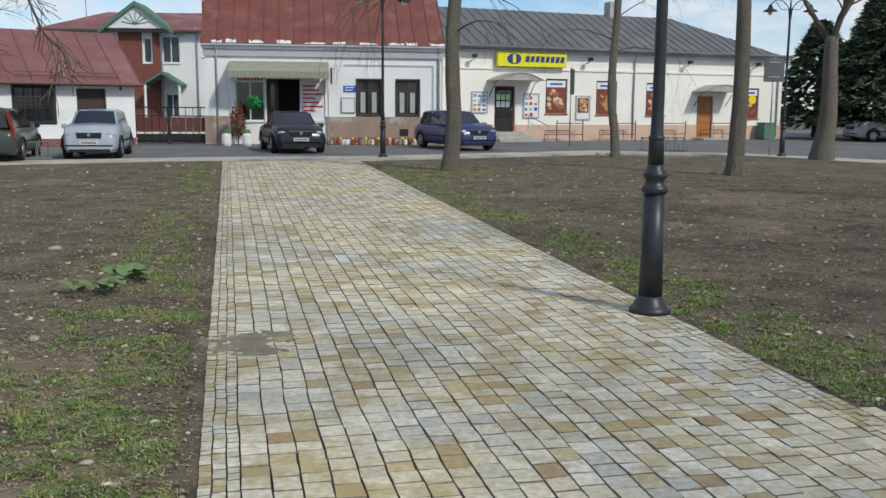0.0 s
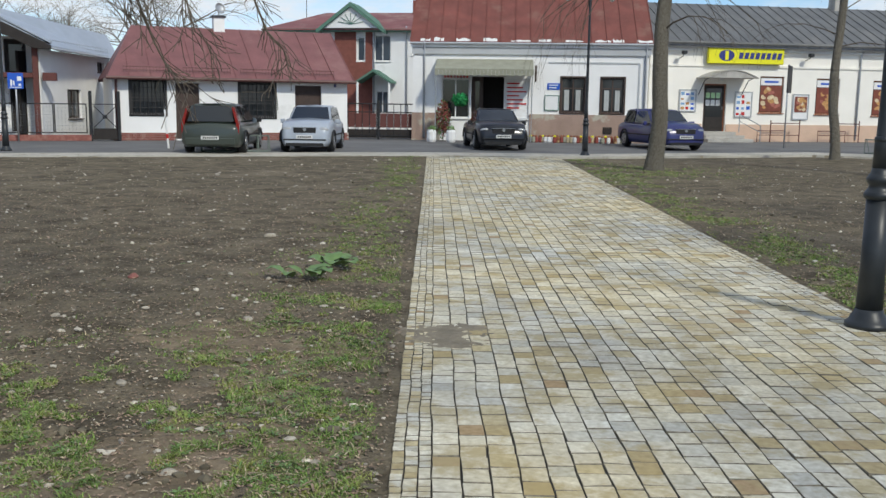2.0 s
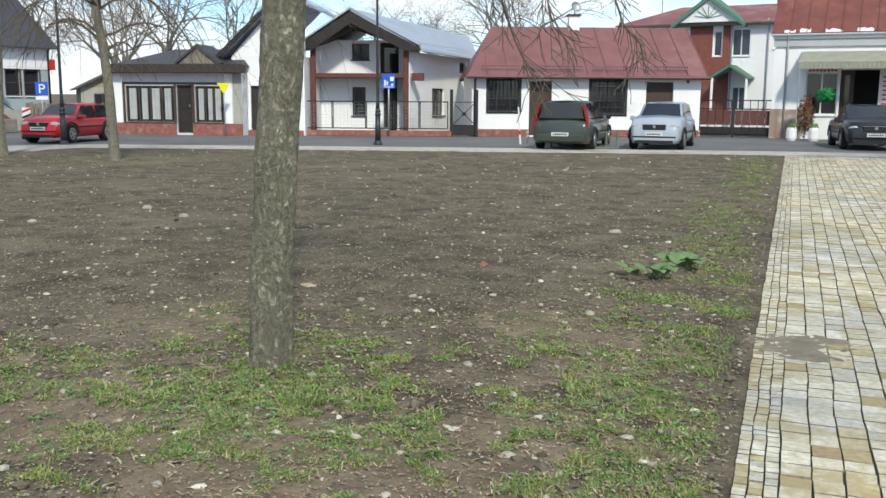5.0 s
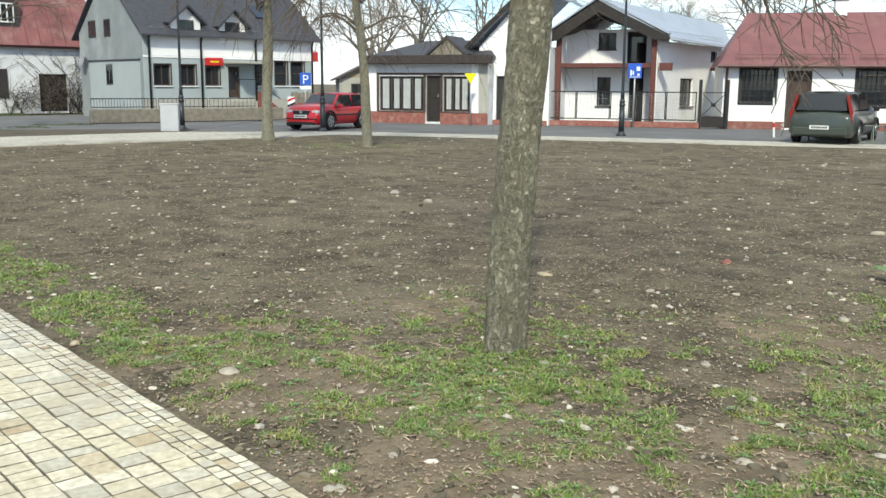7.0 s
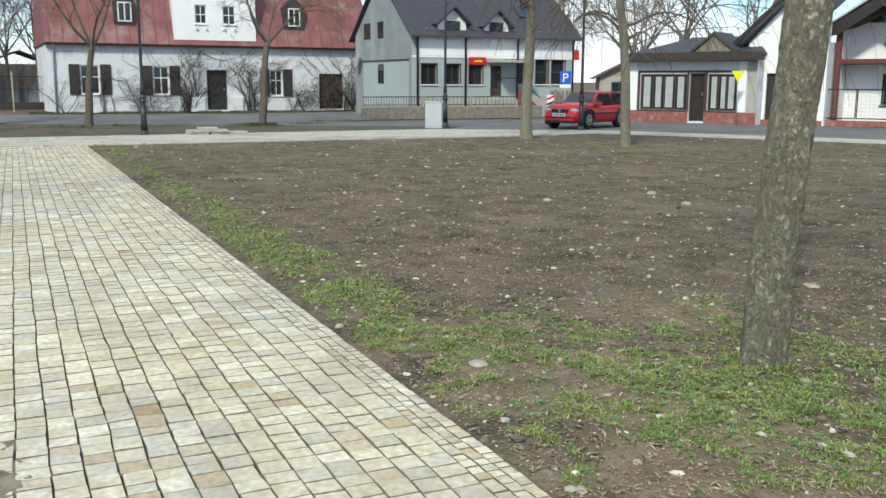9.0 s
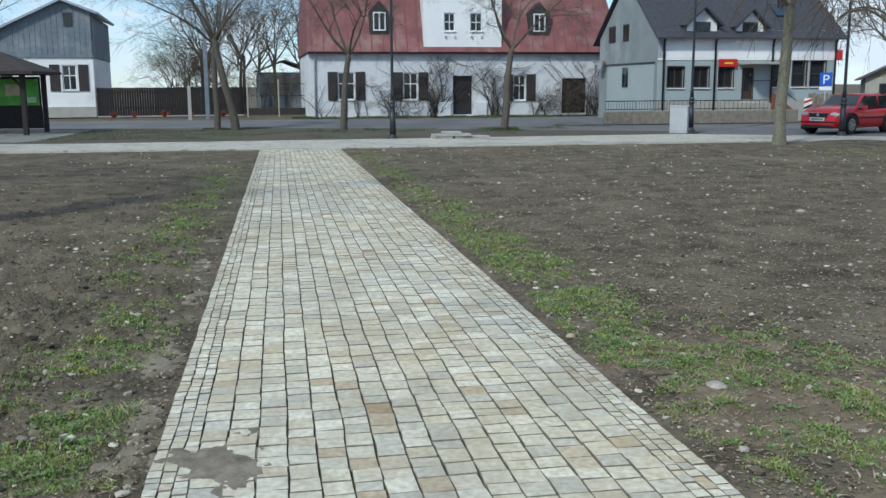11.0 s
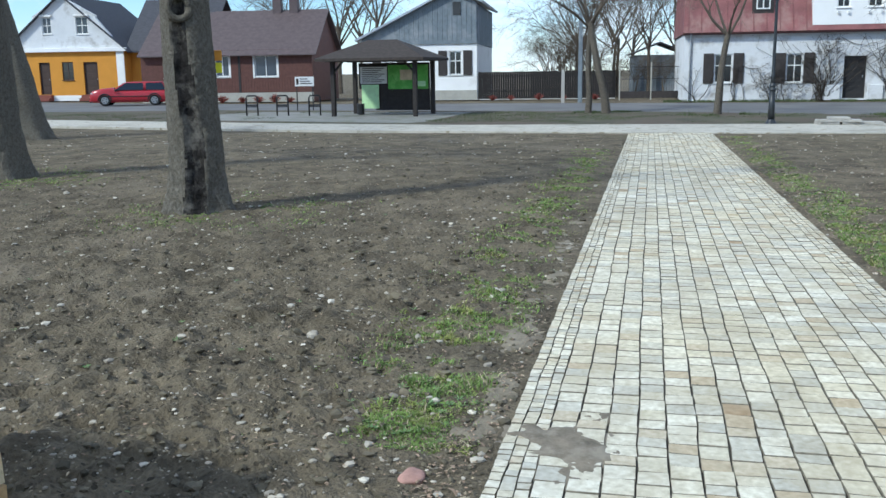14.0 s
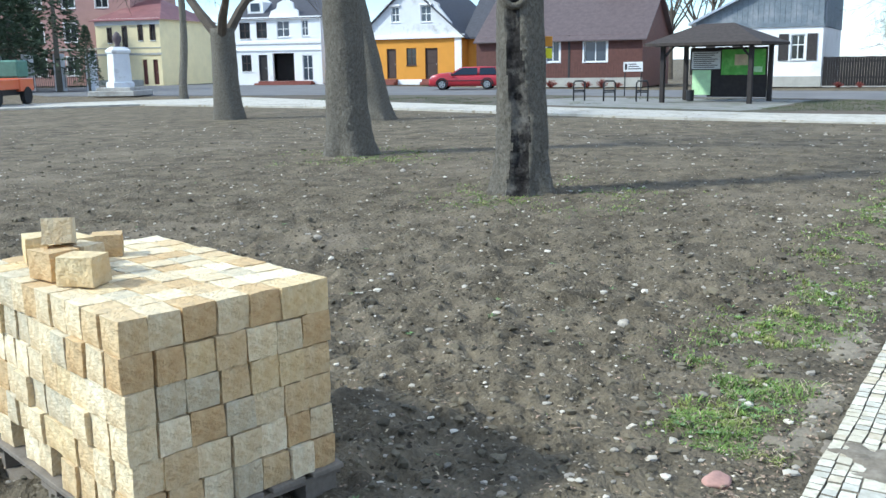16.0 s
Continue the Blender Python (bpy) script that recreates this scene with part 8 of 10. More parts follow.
        bmesh.ops.create_uvsphere(bm, u_segments=14, v_segments=8, radius=1, matrix=Matrix.Translation((hl * 0.925, s * hw * 0.66, hood * 0.73)) @ Matrix.Diagonal((0.10, 0.19, 0.085, 1)))
        part("headlight", bm, "lens_clear", t, smooth=True)
        if kind == "estate":
            bm = prism(bmesh.new(), [(s * hw * 0.93, belt * 0.66), (s * hw * 0.80, belt * 0.66), (s * hw * 0.84, belt * 0.95), (s * hw * 0.70, H * 0.93), (s * hw * 0.76, H * 0.93), (s * hw * 0.93, belt * 0.98)], -hl * 0.975, -hl * 0.86, "x")
        else:
            bm = B(-hl * 0.995, s * hw * 0.74 - 0.12, belt * 0.66, -hl * 0.90, s * hw * 0.74 + 0.12, belt * 0.9, bevel=0.02)
        part("tail_light", bm, "lens_red", t)
        # side strip and sill
        part("side_strip", B(-hl * 0.6, s * hw * 1.0 - 0.012, 0.5, hl * 0.55, s * hw * 1.0 + 0.012, 0.55, bevel=0.005), "black_trim", t)
        for xc in (-0.6, 0.62):
            w = part("wheel", tube(bmesh.new(), [(xc * hl, s * (hw - 0.20), 0.31), (xc * hl, s * (hw - 0.05), 0.31), (xc * hl, s * (hw + 0.008), 0.31)], [0.31, 0.31, 0.285], 22), "tyre", t, smooth=False)
            part("rim", tube(bmesh.new(), [(xc * hl, s * (hw - 0.02), 0.31), (xc * hl, s * (hw + 0.02), 0.31)], [0.205, 0.19], 18), "rim", w)
            for k in range(5):
                a = 2 * math.pi * k / 5
                part("spoke_gap", tube(bmesh.new(), [(xc * hl + 0.12 * math.cos(a), s * (hw + 0.018), 0.31 + 0.12 * math.sin(a)), (xc * hl + 0.12 * math.cos(a), s * (hw + 0.024), 0.31 + 0.12 * math.sin(a))], [0.035] * 2, 8), "black_trim", w)
            arch = bmesh.new()
            pts = [(xc * hl + 0.36 * math.cos(math.pi * k / 10), s * (hw + 0.0), 0.31 + 0.36 * math.sin(math.pi * k / 10)) for k in range(11)]
            tube(arch, pts, [0.035] * 11, 6)
            part("wheel_arch", arch, "black_trim", t)
    part("bumper", B(hl * 0.9, -hw * 0.78, 0.24, hl * 1.01, hw * 0.78, 0.40, bevel=0.04), pm, t)
    part("intake", B(hl * 0.93, -hw * 0.70, 0.20, hl * 1.014, hw * 0.70, 0.30, bevel=0.01), "black_trim", t)
    part("bumper_strip", B(hl * 0.93, -hw * 0.80, 0.385, hl * 1.014, hw * 0.80, 0.42, bevel=0.008), "black_trim", t)
    gr = part("grille", B(hl * 0.90, -hw * 0.42, hood * 0.62, hl * 1.0, hw * 0.42, hood * 0.79, bevel=0.015), "black_trim", t)
    part("grille_frame", B(hl * 0.90, -hw * 0.44, hood * 0.785, hl * 1.003, hw * 0.44, hood * 0.80, bevel=0.004), "rim", gr)
    part("badge", tube(bmesh.new(), [(hl * 0.995, 0, hood * 0.73), (hl * 1.006, 0, hood * 0.73)], [0.05, 0.05], 14), "rim", gr)
    part("bumper", B(-hl * 1.01, -hw * 0.82, 0.26, -hl * 0.9, hw * 0.82, 0.5, bevel=0.04), pm, t)
    for xx, s in ((hl * 1.016, 1), (-hl * 1.012, -1)):
        pl = part("number_plate", B(min(xx, xx + s * 0.012), -0.26, 0.43, max(xx, xx + s * 0.012), 0.26, 0.54), "plate", t)
        for k in range(7):
            part("lettering", B(min(xx + s * 0.013, xx + s * 0.016), -0.21 + k * 0.062, 0.46, max(xx + s * 0.013, xx + s * 0.016), -0.17 + k * 0.062, 0.51), "black_trim", pl)
    for s in (-1, 1):
        part("wiper", tube(bmesh.new(), [(x3 - 0.03, s * 0.1 + 0.1, zb + 0.06), (x3 - 0.18, s * 0.1 + 0.5, zb + 0.2)], [0.008] * 2, 4), "black_trim", t)
    return t


car(-12.9, 28.5, -73, 3.92, 1.65, 1.465, 0.98, (0.36, 0.40, 0.46), "silver-blue small hatchback parked facing the square", "hatch")
car(-7.95, 33.2, -67, 4.48, 1.80, 1.42, 0.95, (0.009, 0.010, 0.014), "dark navy saloon parked facing the square", "sedan")
car(-2.3, 36.5, -60, 4.25, 1.76, 1.475, 0.97, (0.025, 0.03, 0.13), "blue hatchback parked at an angle before the shop", "hatch")
car(-15.1, 26.6, 110, 4.72, 1.80, 1.49, 0.98, (0.045, 0.055, 0.045), "dark green estate car parked tail towards the square", "estate")
car(-29.0, 17.1, 298, 3.5, 1.55, 1.28, 0.86, (0.45, 0.012, 0.02), "bright red hatchback parked at the corner", "hatch")
car(-46.6, -31.5, 296, 4.4, 1.7, 1.34, 0.95, (0.38, 0.02, 0.03), "red estate car parked by the orange house", "estate")
car(19.2, 50.5, 190, 4.2, 1.75, 1.5, 0.97, (0.38, 0.39, 0.41), "silver hatchback parked under the pines", "hatch")


# ---- signs, box, stands, kiosk ----
def pole_sign(name, x, y, turn, h, label, make, r=0.03, mt="galv"):
    t = thing(name, pose(x, y, 0, 0, 0, turn), label, "sign")
    part("pole", tube(bmesh.new(), [(0, 0, -0.05), (0, 0, h)], [r, r], 10), mt, t, smooth=True)
    make(t)
    return t


def crossing(t):
    b = part("plate", B(-0.26, -0.05, 1.88, 0.26, -0.032, 2.44, bevel=0.004), "blue_sign", t)
    for x0, z0, x1, z1 in ((-0.17, 1.98, -0.11, 2.2), (-0.08, 2.0, -0.03, 2.16), (0.06, 2.16, 0.2, 2.32), (-0.2, 1.92, 0.2, 1.945), (0.1, 1.98, 0.18, 2.06)):
        part("pictogram", B(x0, -0.058, z0, x1, -0.051, z1), "white_plain", b)


def parking(t):
    b = part("plate", B(-0.22, -0.05, 1.52, 0.22, -0.032, 2.02, bevel=0.004), "blue_sign", t)
    cu = bpy.data.curves.new("letter", "FONT")
    cu.body, cu.size, cu.extrude, cu.align_x = "P", 0.5, 0.003, "CENTER"
    cu.materials.append(M["white_plain"])
    o = new("letter", cu)
    o.parent = b
    o.matrix_basis = pose(0, -0.056, 1.59, 90, 0, 0)
    part("lower_plate", B(-0.22, -0.05, 1.36, 0.22, -0.032, 1.49), "white_plain", b)


def yield_sign(t):
    bm = bmesh.new()
    prism(bm, [(-0.25, 2.03), (0.25, 2.03), (0, 1.62)], -0.05, -0.032, "y")
    part("plate", bm, "yellow_sign", t)


def back_of_sign(t):
    part("plate", B(-0.45, -0.07, 2.15, 0.45, -0.03, 3.2, bevel=0.01), "iron", t)


def grey_back(t):
    part("plate", B(-0.37, -0.05, 2.55, 0.37, -0.03, 3.35, bevel=0.01), "roof_grey", t)
    for z in (2.7, 3.2):
        part("clamp", B(-0.2, -0.07, z, 0.2, -0.0505, z + 0.04), "galv", t)


pole_sign("crossing_sign", -24.28, 27.9, 35, 2.44, "blue square crossing sign on a grey pole", crossing)
pole_sign("parking_sign", -33.6, 18.7, 62, 2.02, "blue parking sign with a white letter", parking)
pole_sign("yield_sign", -28.5, 23.2, 30, 2.0, "yellow inverted-triangle sign on a leaning pole", yield_sign, 0.022)
pole_sign("road_sign", 2.3, 39.6, 78, 3.25, "dark tall sign seen edge-on before the shop", back_of_sign)
pole_sign("road_sign", 9.0, 33.9, 10, 3.4, "grey back of a tall road sign at the corner", grey_back)

bx = thing("utility_box", pose(-29.85, 11.6, 0, 0, 0, 60), "pale grey steel utility cabinet beside the promenade", "utility box")
part("body", B(-0.29, -0.16, 0.0, 0.29, 0.16, 0.87, bevel=0.015), "grey_band", bx)
part("cap", B(-0.31, -0.18, 0.87, 0.31, 0.18, 0.91, bevel=0.01), "grey_band", bx)
part("door", B(-0.26, -0.172, 0.08, 0.26, -0.161, 0.82), "grey_band", bx)

cv = thing("chevron_post", pose(-31.6, 17.0, 0, 0, 0, 62), "red and white striped marker board", "road marker")
part("board", B(-0.14, -0.02, 0.25, 0.14, 0.02, 1.1, bevel=0.004), "white_plain", cv)
for i in range(4):
    bm = bmesh.new()
    z = 0.3 + i * 0.2
    prism(bm, [(-0.14, z), (0.14, z + 0.12), (0.14, z + 0.2), (-0.14, z + 0.08)], -0.026, -0.021, "y")
    part("stripe", bm, "red_sign" if i % 2 else "black_trim", cv)
part("foot", B(-0.2, -0.2, 0, 0.2, 0.2, 0.25, bevel=0.04), "black_trim", cv)


def bike_stand(x, y, turn, label="black tubular bicycle stand with an inner hoop"):
    t = thing("bike_stand", pose(x, y, 0, 0, 0, turn), label, "bicycle stand", "bicycle stands by the shelter")
    bm = bmesh.new()
    tube(bm, [(-0.22, 0, -0.05), (-0.22, 0, 0.7), (-0.165, 0, 0.79), (0.165, 0, 0.79), (0.22, 0, 0.7), (0.22, 0, -0.05)], [0.032] * 6, 8)
    part("hoop", bm, "iron", t, smooth=True)
    part("crossbar", tube(bmesh.new(), [(-0.22, 0, 0.42), (0.22, 0, 0.42)], [0.028] * 2, 8), "iron", t)
    part("crossbar", tube(bmesh.new(), [(-0.22, 0, 0.36), (0.22, 0, 0.36)], [0.02] * 2, 8), "iron", t)
    return t


for x, y in ((-33.7, -17.3), (-33.65, -15.95), (-33.7, -14.6)):
    bike_stand(x, y, 122)


def info_shelter():
    t = thing("info_shelter", pose(-33.0, -13.5, 0, 0, 0, 90), "dark brown wooden shelter with green town maps", "shelter")
    # local x to the right along the promenade, y away from the path
    for x, y in ((0.0, 0.0), (3.25, 0.0), (0.0, 2.3), (3.25, 2.3)):
        part("post", B(x - 0.08, y - 0.08, -0.05, x + 0.08, y + 0.08, 2.12, bevel=0.012), "dark_wood", t)
    for y in (0.0, 2.3):
        part("beam", B(-0.3, y - 0.06, 2.04, 3.55, y + 0.06, 2.18), "dark_wood", t)
    for x in (0.0, 3.25):
        for s in (-1, 1):
            part("brace", tube(bmesh.new(), [(x, 0, 1.6), (x + (0.42 if x == 0 else -0.42), 0, 2.06)], [0.045] * 2, 4), "dark_wood", t) if s > 0 else None
    bm = bmesh.new()
    a = [(-0.5, -0.55, 2.16), (3.75, -0.55, 2.16), (3.75, 2.85, 2.16), (-0.5, 2.85, 2.16)]
    r = [(1.0, 1.15, 2.86), (2.2, 1.15, 2.86)]
    lo = [bm.verts.new(p) for p in a]
    l2 = [bm.verts.new((p[0], p[1], p[2] - 0.1)) for p in a]
    tp = [bm.verts.new(p) for p in r]
    bm.faces.new((lo[0], lo[1], tp[1], tp[0]))
    bm.faces.new((lo[1], lo[2], tp[1]))
    bm.faces.new((lo[2], lo[3], tp[0], tp[1]))
    bm.faces.new((lo[3], lo[0], tp[0]))
    for i in range(4):
        j = (i + 1) % 4
        bm.faces.new((l2[i], l2[j], lo[j], lo[i]))
    bm.faces.new(l2[::-1])
    part("roof", bm, "roof_shingle", t, "dark shingled hipped roof")
    part("back_panel", B(0.9, 2.2, 0.15, 3.15, 2.28, 0.98), "dark_wood", t)
    part("back_panel", B(0.2, 2.2, 0.98, 3.15, 2.26, 2.0), "dark_wood", t)
    for a_, b_, c_, d_, mt in ((1.45, 3.1, 0.98, 1.92, "green_board"), (0.28, 1.4, 1.2, 1.9, "plate"), (0.32, 1.05, 0.22, 1.16, "pale_board")):
        p = part("map_board", B(a_, 2.15, c_, b_, 2.2, d_, bevel=0.006), mt, t, "printed information board")
        if mt == "plate":
            for k in range(8):
                part("lettering", B(a_ + 0.08, 2.143, d_ - 0.12 - k * 0.075, b_ - 0.1 - 0.12 * (k % 3), 2.1495, d_ - 0.09 - k * 0.075), "shutter", p)
            part("header", B(a_, 2.142, d_ - 0.05, b_, 2.1495, d_), "shutter", p)
        if mt == "green_board":
            part("map_patch", B(a_ + 0.5, 2.143, c_ + 0.35, a_ + 1.0, 2.1495, c_ + 0.75, bevel=0.002), "straw", p)
            part("map_patch", B(a_ + 1.15, 2.143, c_ + 0.1, b_ - 0.1, 2.1495, c_ + 0.3, bevel=0.002), "pale_board", p)
    part("bin", lathe(bmesh.new(), [(0.1, 0.02), (0.14, 0.04), (0.15, 0.42), (0.14, 0.44)], 14, (0.55, 1.4, 0)), "iron", t)
    return t


info_shelter()

ws = thing("white_notice", pose(-38.6, -17.2, 0, 0, 0, 112), "small white notice board on two posts", "sign")
part("board", B(-0.42, -0.03, 1.08, 0.42, 0.0, 1.5, bevel=0.004), "white_plain", ws)
for x in (-0.35, 0.35):
    part("post", tube(bmesh.new(), [(x, 0.02, -0.05), (x, 0.02, 1.5)], [0.025] * 2, 8), "iron", ws)
for k in range(3):
    part("lettering", B(-0.2, -0.036, 1.18 + 0.1 * k, 0.34 - 0.1 * k, -0.031, 1.22 + 0.1 * k), "shutter", ws)
part("emblem", B(-0.36, -0.036, 1.16, -0.26, -0.031, 1.42), "shutter", ws)


M["fence_wood"] = mat("fence_wood", (0.021, 0.018, 0.0175), 0.85, 0.4, 6, 0.3, 60)


def picket_fence():
    f = thing("dark_fence", pose(-52.9, -12.6, 0, 0, 0, 98), "dark stained close-boarded garden fence", "fence")
    L = 7.6
    for z in (0.45, 1.3):
        part("rail", B(0, 0.03, z, L, 0.08, z + 0.09), "fence_wood", f)
    n = 58
    rng = random.Random(4)
    for i in range(n):
        x = L * i / n
        h = 1.6 + rng.uniform(-0.015, 0.015)
        w = 0.112 if 4 < i < 22 else L / n - 0.006
        bm = bmesh.new()
        prism(bm, [(x, 0.06), (x + w, 0.06), (x + w, h - 0.02), (x + w / 2, h), (x, h - 0.02)], 0.0, 0.028, "y")
        part("board", bm, "fence_wood", f)
    part("base", B(-0.1, -0.05, 0, L + 0.1, 0.1, 0.06), "concrete", f)
    for x in (-0.05, 3.6, L + 0.05):
        part("post", B(x - 0.06, 0.03, 0, x + 0.06, 0.15, 1.6), "fence_wood", f)
    g = thing("yard_fence", pose(-52.6, -4.6, 0, 0, 0, 99), "tall rusty wire yard gate with a dark kickboard", "gate")
    for x in (0, 1.7, 3.3):
        part("post", tube(bmesh.new(), [(x, 0, -0.05), (x, 0, 2.0)], [0.04] * 2, 8), "plinth_grey", g)
    bm = bmesh.new()
    for i in range(24):
        x = 0.08 + 3.15 * i / 23
        tube(bm, [(x, 0, 0.4), (x, 0, 1.75)], [0.008] * 2, 4)
    for z in (0.42, 1.1, 1.75):
        tube(bm, [(0, 0, z), (3.3, 0, z)], [0.018] * 2, 5)
    part("bar_grid", bm, "iron", g)
    part("kickboard", B(0.03, -0.02, 0.05, 3.27, 0.0, 0.42), "shutter", g)
    return f


picket_fence()


def low_shrub(x, y, size, seed):
    """Clipped leafless shrub with reddish shoots."""
    rng = random.Random(seed)
    t = thing("low_shrub", pose(x, y, 0), "low reddish leafless garden shrub before the houses", "shrub", "low red shrubs")
    bm = bmesh.new()
    for _ in range(70):
        a, b = rng.uniform(0, 6.28), rng.uniform(0.1, 1.2)
        d = Vector((math.cos(a) * math.sin(b), math.sin(a) * math.sin(b), math.cos(b)))
        q = d * size * rng.uniform(0.5, 0.7)
        e = d * size * rng.uniform(0.85, 1.15) + Vector((rng.uniform(-0.06, 0.06), rng.uniform(-0.06, 0.06), 0))
        tube(bm, [(0, 0, -0.02), q, e], [0.012, 0.012, 0.008], 4)
    part("crown", bm, "flower_red", t, kind="stuff")


SHRUB = random.Random(31)
for i in range(9):
    f = -2.6 + i * 1.05
    low_shrub(-51.01 - 0.156 * f + 0.85, -29.33 + 0.988 * f + SHRUB.uniform(-0.2, 0.2), SHRUB.uniform(0.3, 0.48), 200 + i)
for i in range(5):
    f = 0.6 + i * 1.5
    low_shrub(-52.9 - 0.139 * f + 0.7, -12.6 + 0.99 * f + SHRUB.uniform(-0.3, 0.3), SHRUB.uniform(0.22, 0.36), 220 + i)


def paver_pile():
    """A few spare slabs on the promenade."""
    t = thing("paver_pile", pose(-28.2, 3.45, 0.012, 0, 0, 8), "small pile of spare pale paving slabs on the promenade", "paving slabs")
    rng = random.Random(12)
    for k, (x, y, z) in enumerate(((0, 0, 0), (0.03, 0.02, 0.07), (0.0, 0.62, 0), (0.05, 0.6, 0.07), (0.02, 0.3, 0.14), (-0.05, 1.2, 0))):
        ob = part("slab", B(-0.28, -0.28, 0.0, 0.28, 0.28, 0.066, bevel=0.006), "concrete", t)
        ob.matrix_basis = pose(x, y, z, 0, 0, rng.uniform(-8, 8))


paver_pile()


def shed():
    h = thing("garden_shed", pose(-60.5, -4.5, 0, 0, 0, 99), "old blue and brown wooden shed in the yard", "shed")
    part("body", B(0, 0, 0, 3.2, 3, 2.5), "grey_planks", h)
    part("lean_to", B(3.3, 0.2, 0, 4.6, 3, 2.3), "win_brown", h)
    part("roof", prism(bmesh.new(), [(-0.2, 2.5), (1.6, 3.2), (3.5, 2.5), (3.5, 2.58), (1.6, 3.3), (-0.2, 2.58)], -0.2, 3.2, "y"), "roof_dark", h)
    part("roof", prism(bmesh.new(), [(3.2, 2.3), (4.0, 2.9), (4.8, 2.3), (4.8, 2.38), (4.0, 2.98), (3.2, 2.38)], 0.0, 3.2, "y"), "roof_brown", h)


shed()


def monument():
    t = thing("monument", pose(-33.1, -46.4, 0, 0, 0, 30), "pale stone pedestal monument on a stepped base", "monument")
    part("base", B(-1.35, -1.35, 0, 1.35, 1.35, 0.30, bevel=0.03), "concrete", t)
    part("step", B(-1.0, -1.0, 0.302, 1.0, 1.0, 0.48, bevel=0.02), "concrete", t)
    bm = bmesh.new()
    lathe(bm, [(0.86, 0.48), (0.84, 0.75), (0.72, 0.80), (0.66, 2.35), (0.76, 2.42), (0.78, 2.55), (0.45, 2.75)], 4)
    part("pedestal", bm, "old_white", t)
    part("urn", lathe(bmesh.new(), [(0.2, 2.75), (0.1, 2.85), (0.24, 3.1), (0.26, 3.3), (0.14, 3.5), (0.03, 3.6)], 12), "roof_brown", t, smooth=True)


monument()

rg = thing("cemetery_gate", pose(-36.8, -64.0, 0, 0, 0, 118), "row of white fence pillars with dark railings", "fence")
for i in range(6):
    x = -6 + i * 2.4
    part("pillar", B(x - 0.3, -0.3, 0, x + 0.3, 0.3, 2.6, bevel=0.03), "old_white", rg)
    if i < 5:
        bm = bmesh.new()
        for k in range(12):
            xx = x + 0.35 + 1.7 * k / 11
            tube(bm, [(xx, 0, 0.2), (xx, 0, 1.7)], [0.02] * 2, 4)
        for z in (0.3, 1.6):
            tube(bm, [(x + 0.3, 0, z), (x + 2.1, 0, z)], [0.025] * 2, 4)
        part("railing", bm, "iron", rg)


def works_truck():
    t = thing("works_truck", pose(-22.2, -40.4, 0, 0, 0, 214), "orange open works truck with a green load", "truck")
    om = paint("orange_truck_paint", (0.55, 0.10, 0.03))
    part("chassis", B(-2.2, -0.7, 0.45, 2.0, 0.7, 0.7, bevel=0.02), "black_trim", t)
    part("bed", B(-2.2, -0.9, 0.7, 0.6, 0.9, 1.15, bevel=0.02), om, t)
    part("cab", B(0.7, -0.9, 0.6, 2.1, 0.9, 1.2, bevel=0.05), om, t)
    part("cab_roof", B(0.75, -0.85, 1.2, 1.8, 0.85, 2.0, bevel=0.08), "trim_green", t)
    for x in (-1.4, 1.4):
        for s in (-1, 1):
            part("wheel", tube(bmesh.new(), [(x, s * 0.7, 0.4), (x, s * 0.92, 0.4)], [0.4, 0.4], 18), "tyre", t)


works_truck()


# ---- in front of the shops ----
def rail_bay(i):
    a = 28
    o = Vector((-3.37, 43.33)) + Vector((math.cos(radians(a)), math.sin(radians(a)))) * (5.0 + i * 3.05) + Vector((math.sin(radians(a)), -math.cos(radians(a)))) * 0.55
    t = thing("trolley_rail", pose(o.x, o.y, 0, 0, 0, a), "galvanised tube rail before the shop wall", "railing", "rails before the grocery")
    bm = bmesh.new()
    tube(bm, [(0.75, 0, -0.05), (0.75, 0, 1.0)], [0.025] * 2, 6)
    tube(bm, [(2.2, 0, -0.05), (2.2, 0, 1.0)], [0.025] * 2, 6)
    tube(bm, [(0.75, 0, 0.86), (2.2, 0, 0.86)], [0.022] * 2, 6)
    tube(bm, [(0.1, 0, -0.05), (0.1, 0, 0.52), (1.5, 0, 0.52), (1.5, 0, -0.05)], [0.02] * 4, 6)
    tube(bm, [(0.1, 0, 0.32), (2.2, 0, 0.32)], [0.018] * 2, 6)
    part("rail", bm, "col_brown", t)


for i in range(4):
    rail_bay(i)


def rack(x, y, turn, n, label):
    t = thing("bicycle_rack", pose(x, y, 0, 0, 0, turn), label, "bicycle rack")
    for z, yy in ((0.03, 0.0), (0.03, 0.45), (0.5, 0.45)):
        part("rail", tube(bmesh.new(), [(0, yy, z), (n * 0.34, yy, z)], [0.02] * 2, 6), "rack_green", t)
    for i in range(n + 1):
        x_ = i * 0.34
        bm = bmesh.new()
        tube(bm, [(x_, 0, 0.03), (x_ + 0.02, 0.38, 0.52), (x_, 0.45, 0.5), (x_, 0.45, 0.03)], [0.016] * 4, 6)
        part("hoop", bm, "rack_green", t)


rack(4.95, 35.8, 14, 5, "low galvanised bicycle rack before the shop")
rack(-14.97, 25.04, 35.5, 6, "low galvanised bicycle rack at the edge of the bed")

bn = thing("waste_bin", pose(13.3, 51.6, 0, 0, 0, 28), "dark green waste bin by the shop wall", "bin")
part("body", B(-0.38, -0.3, 0.05, 0.38, 0.3, 0.82, bevel=0.03), "trim_green", bn)
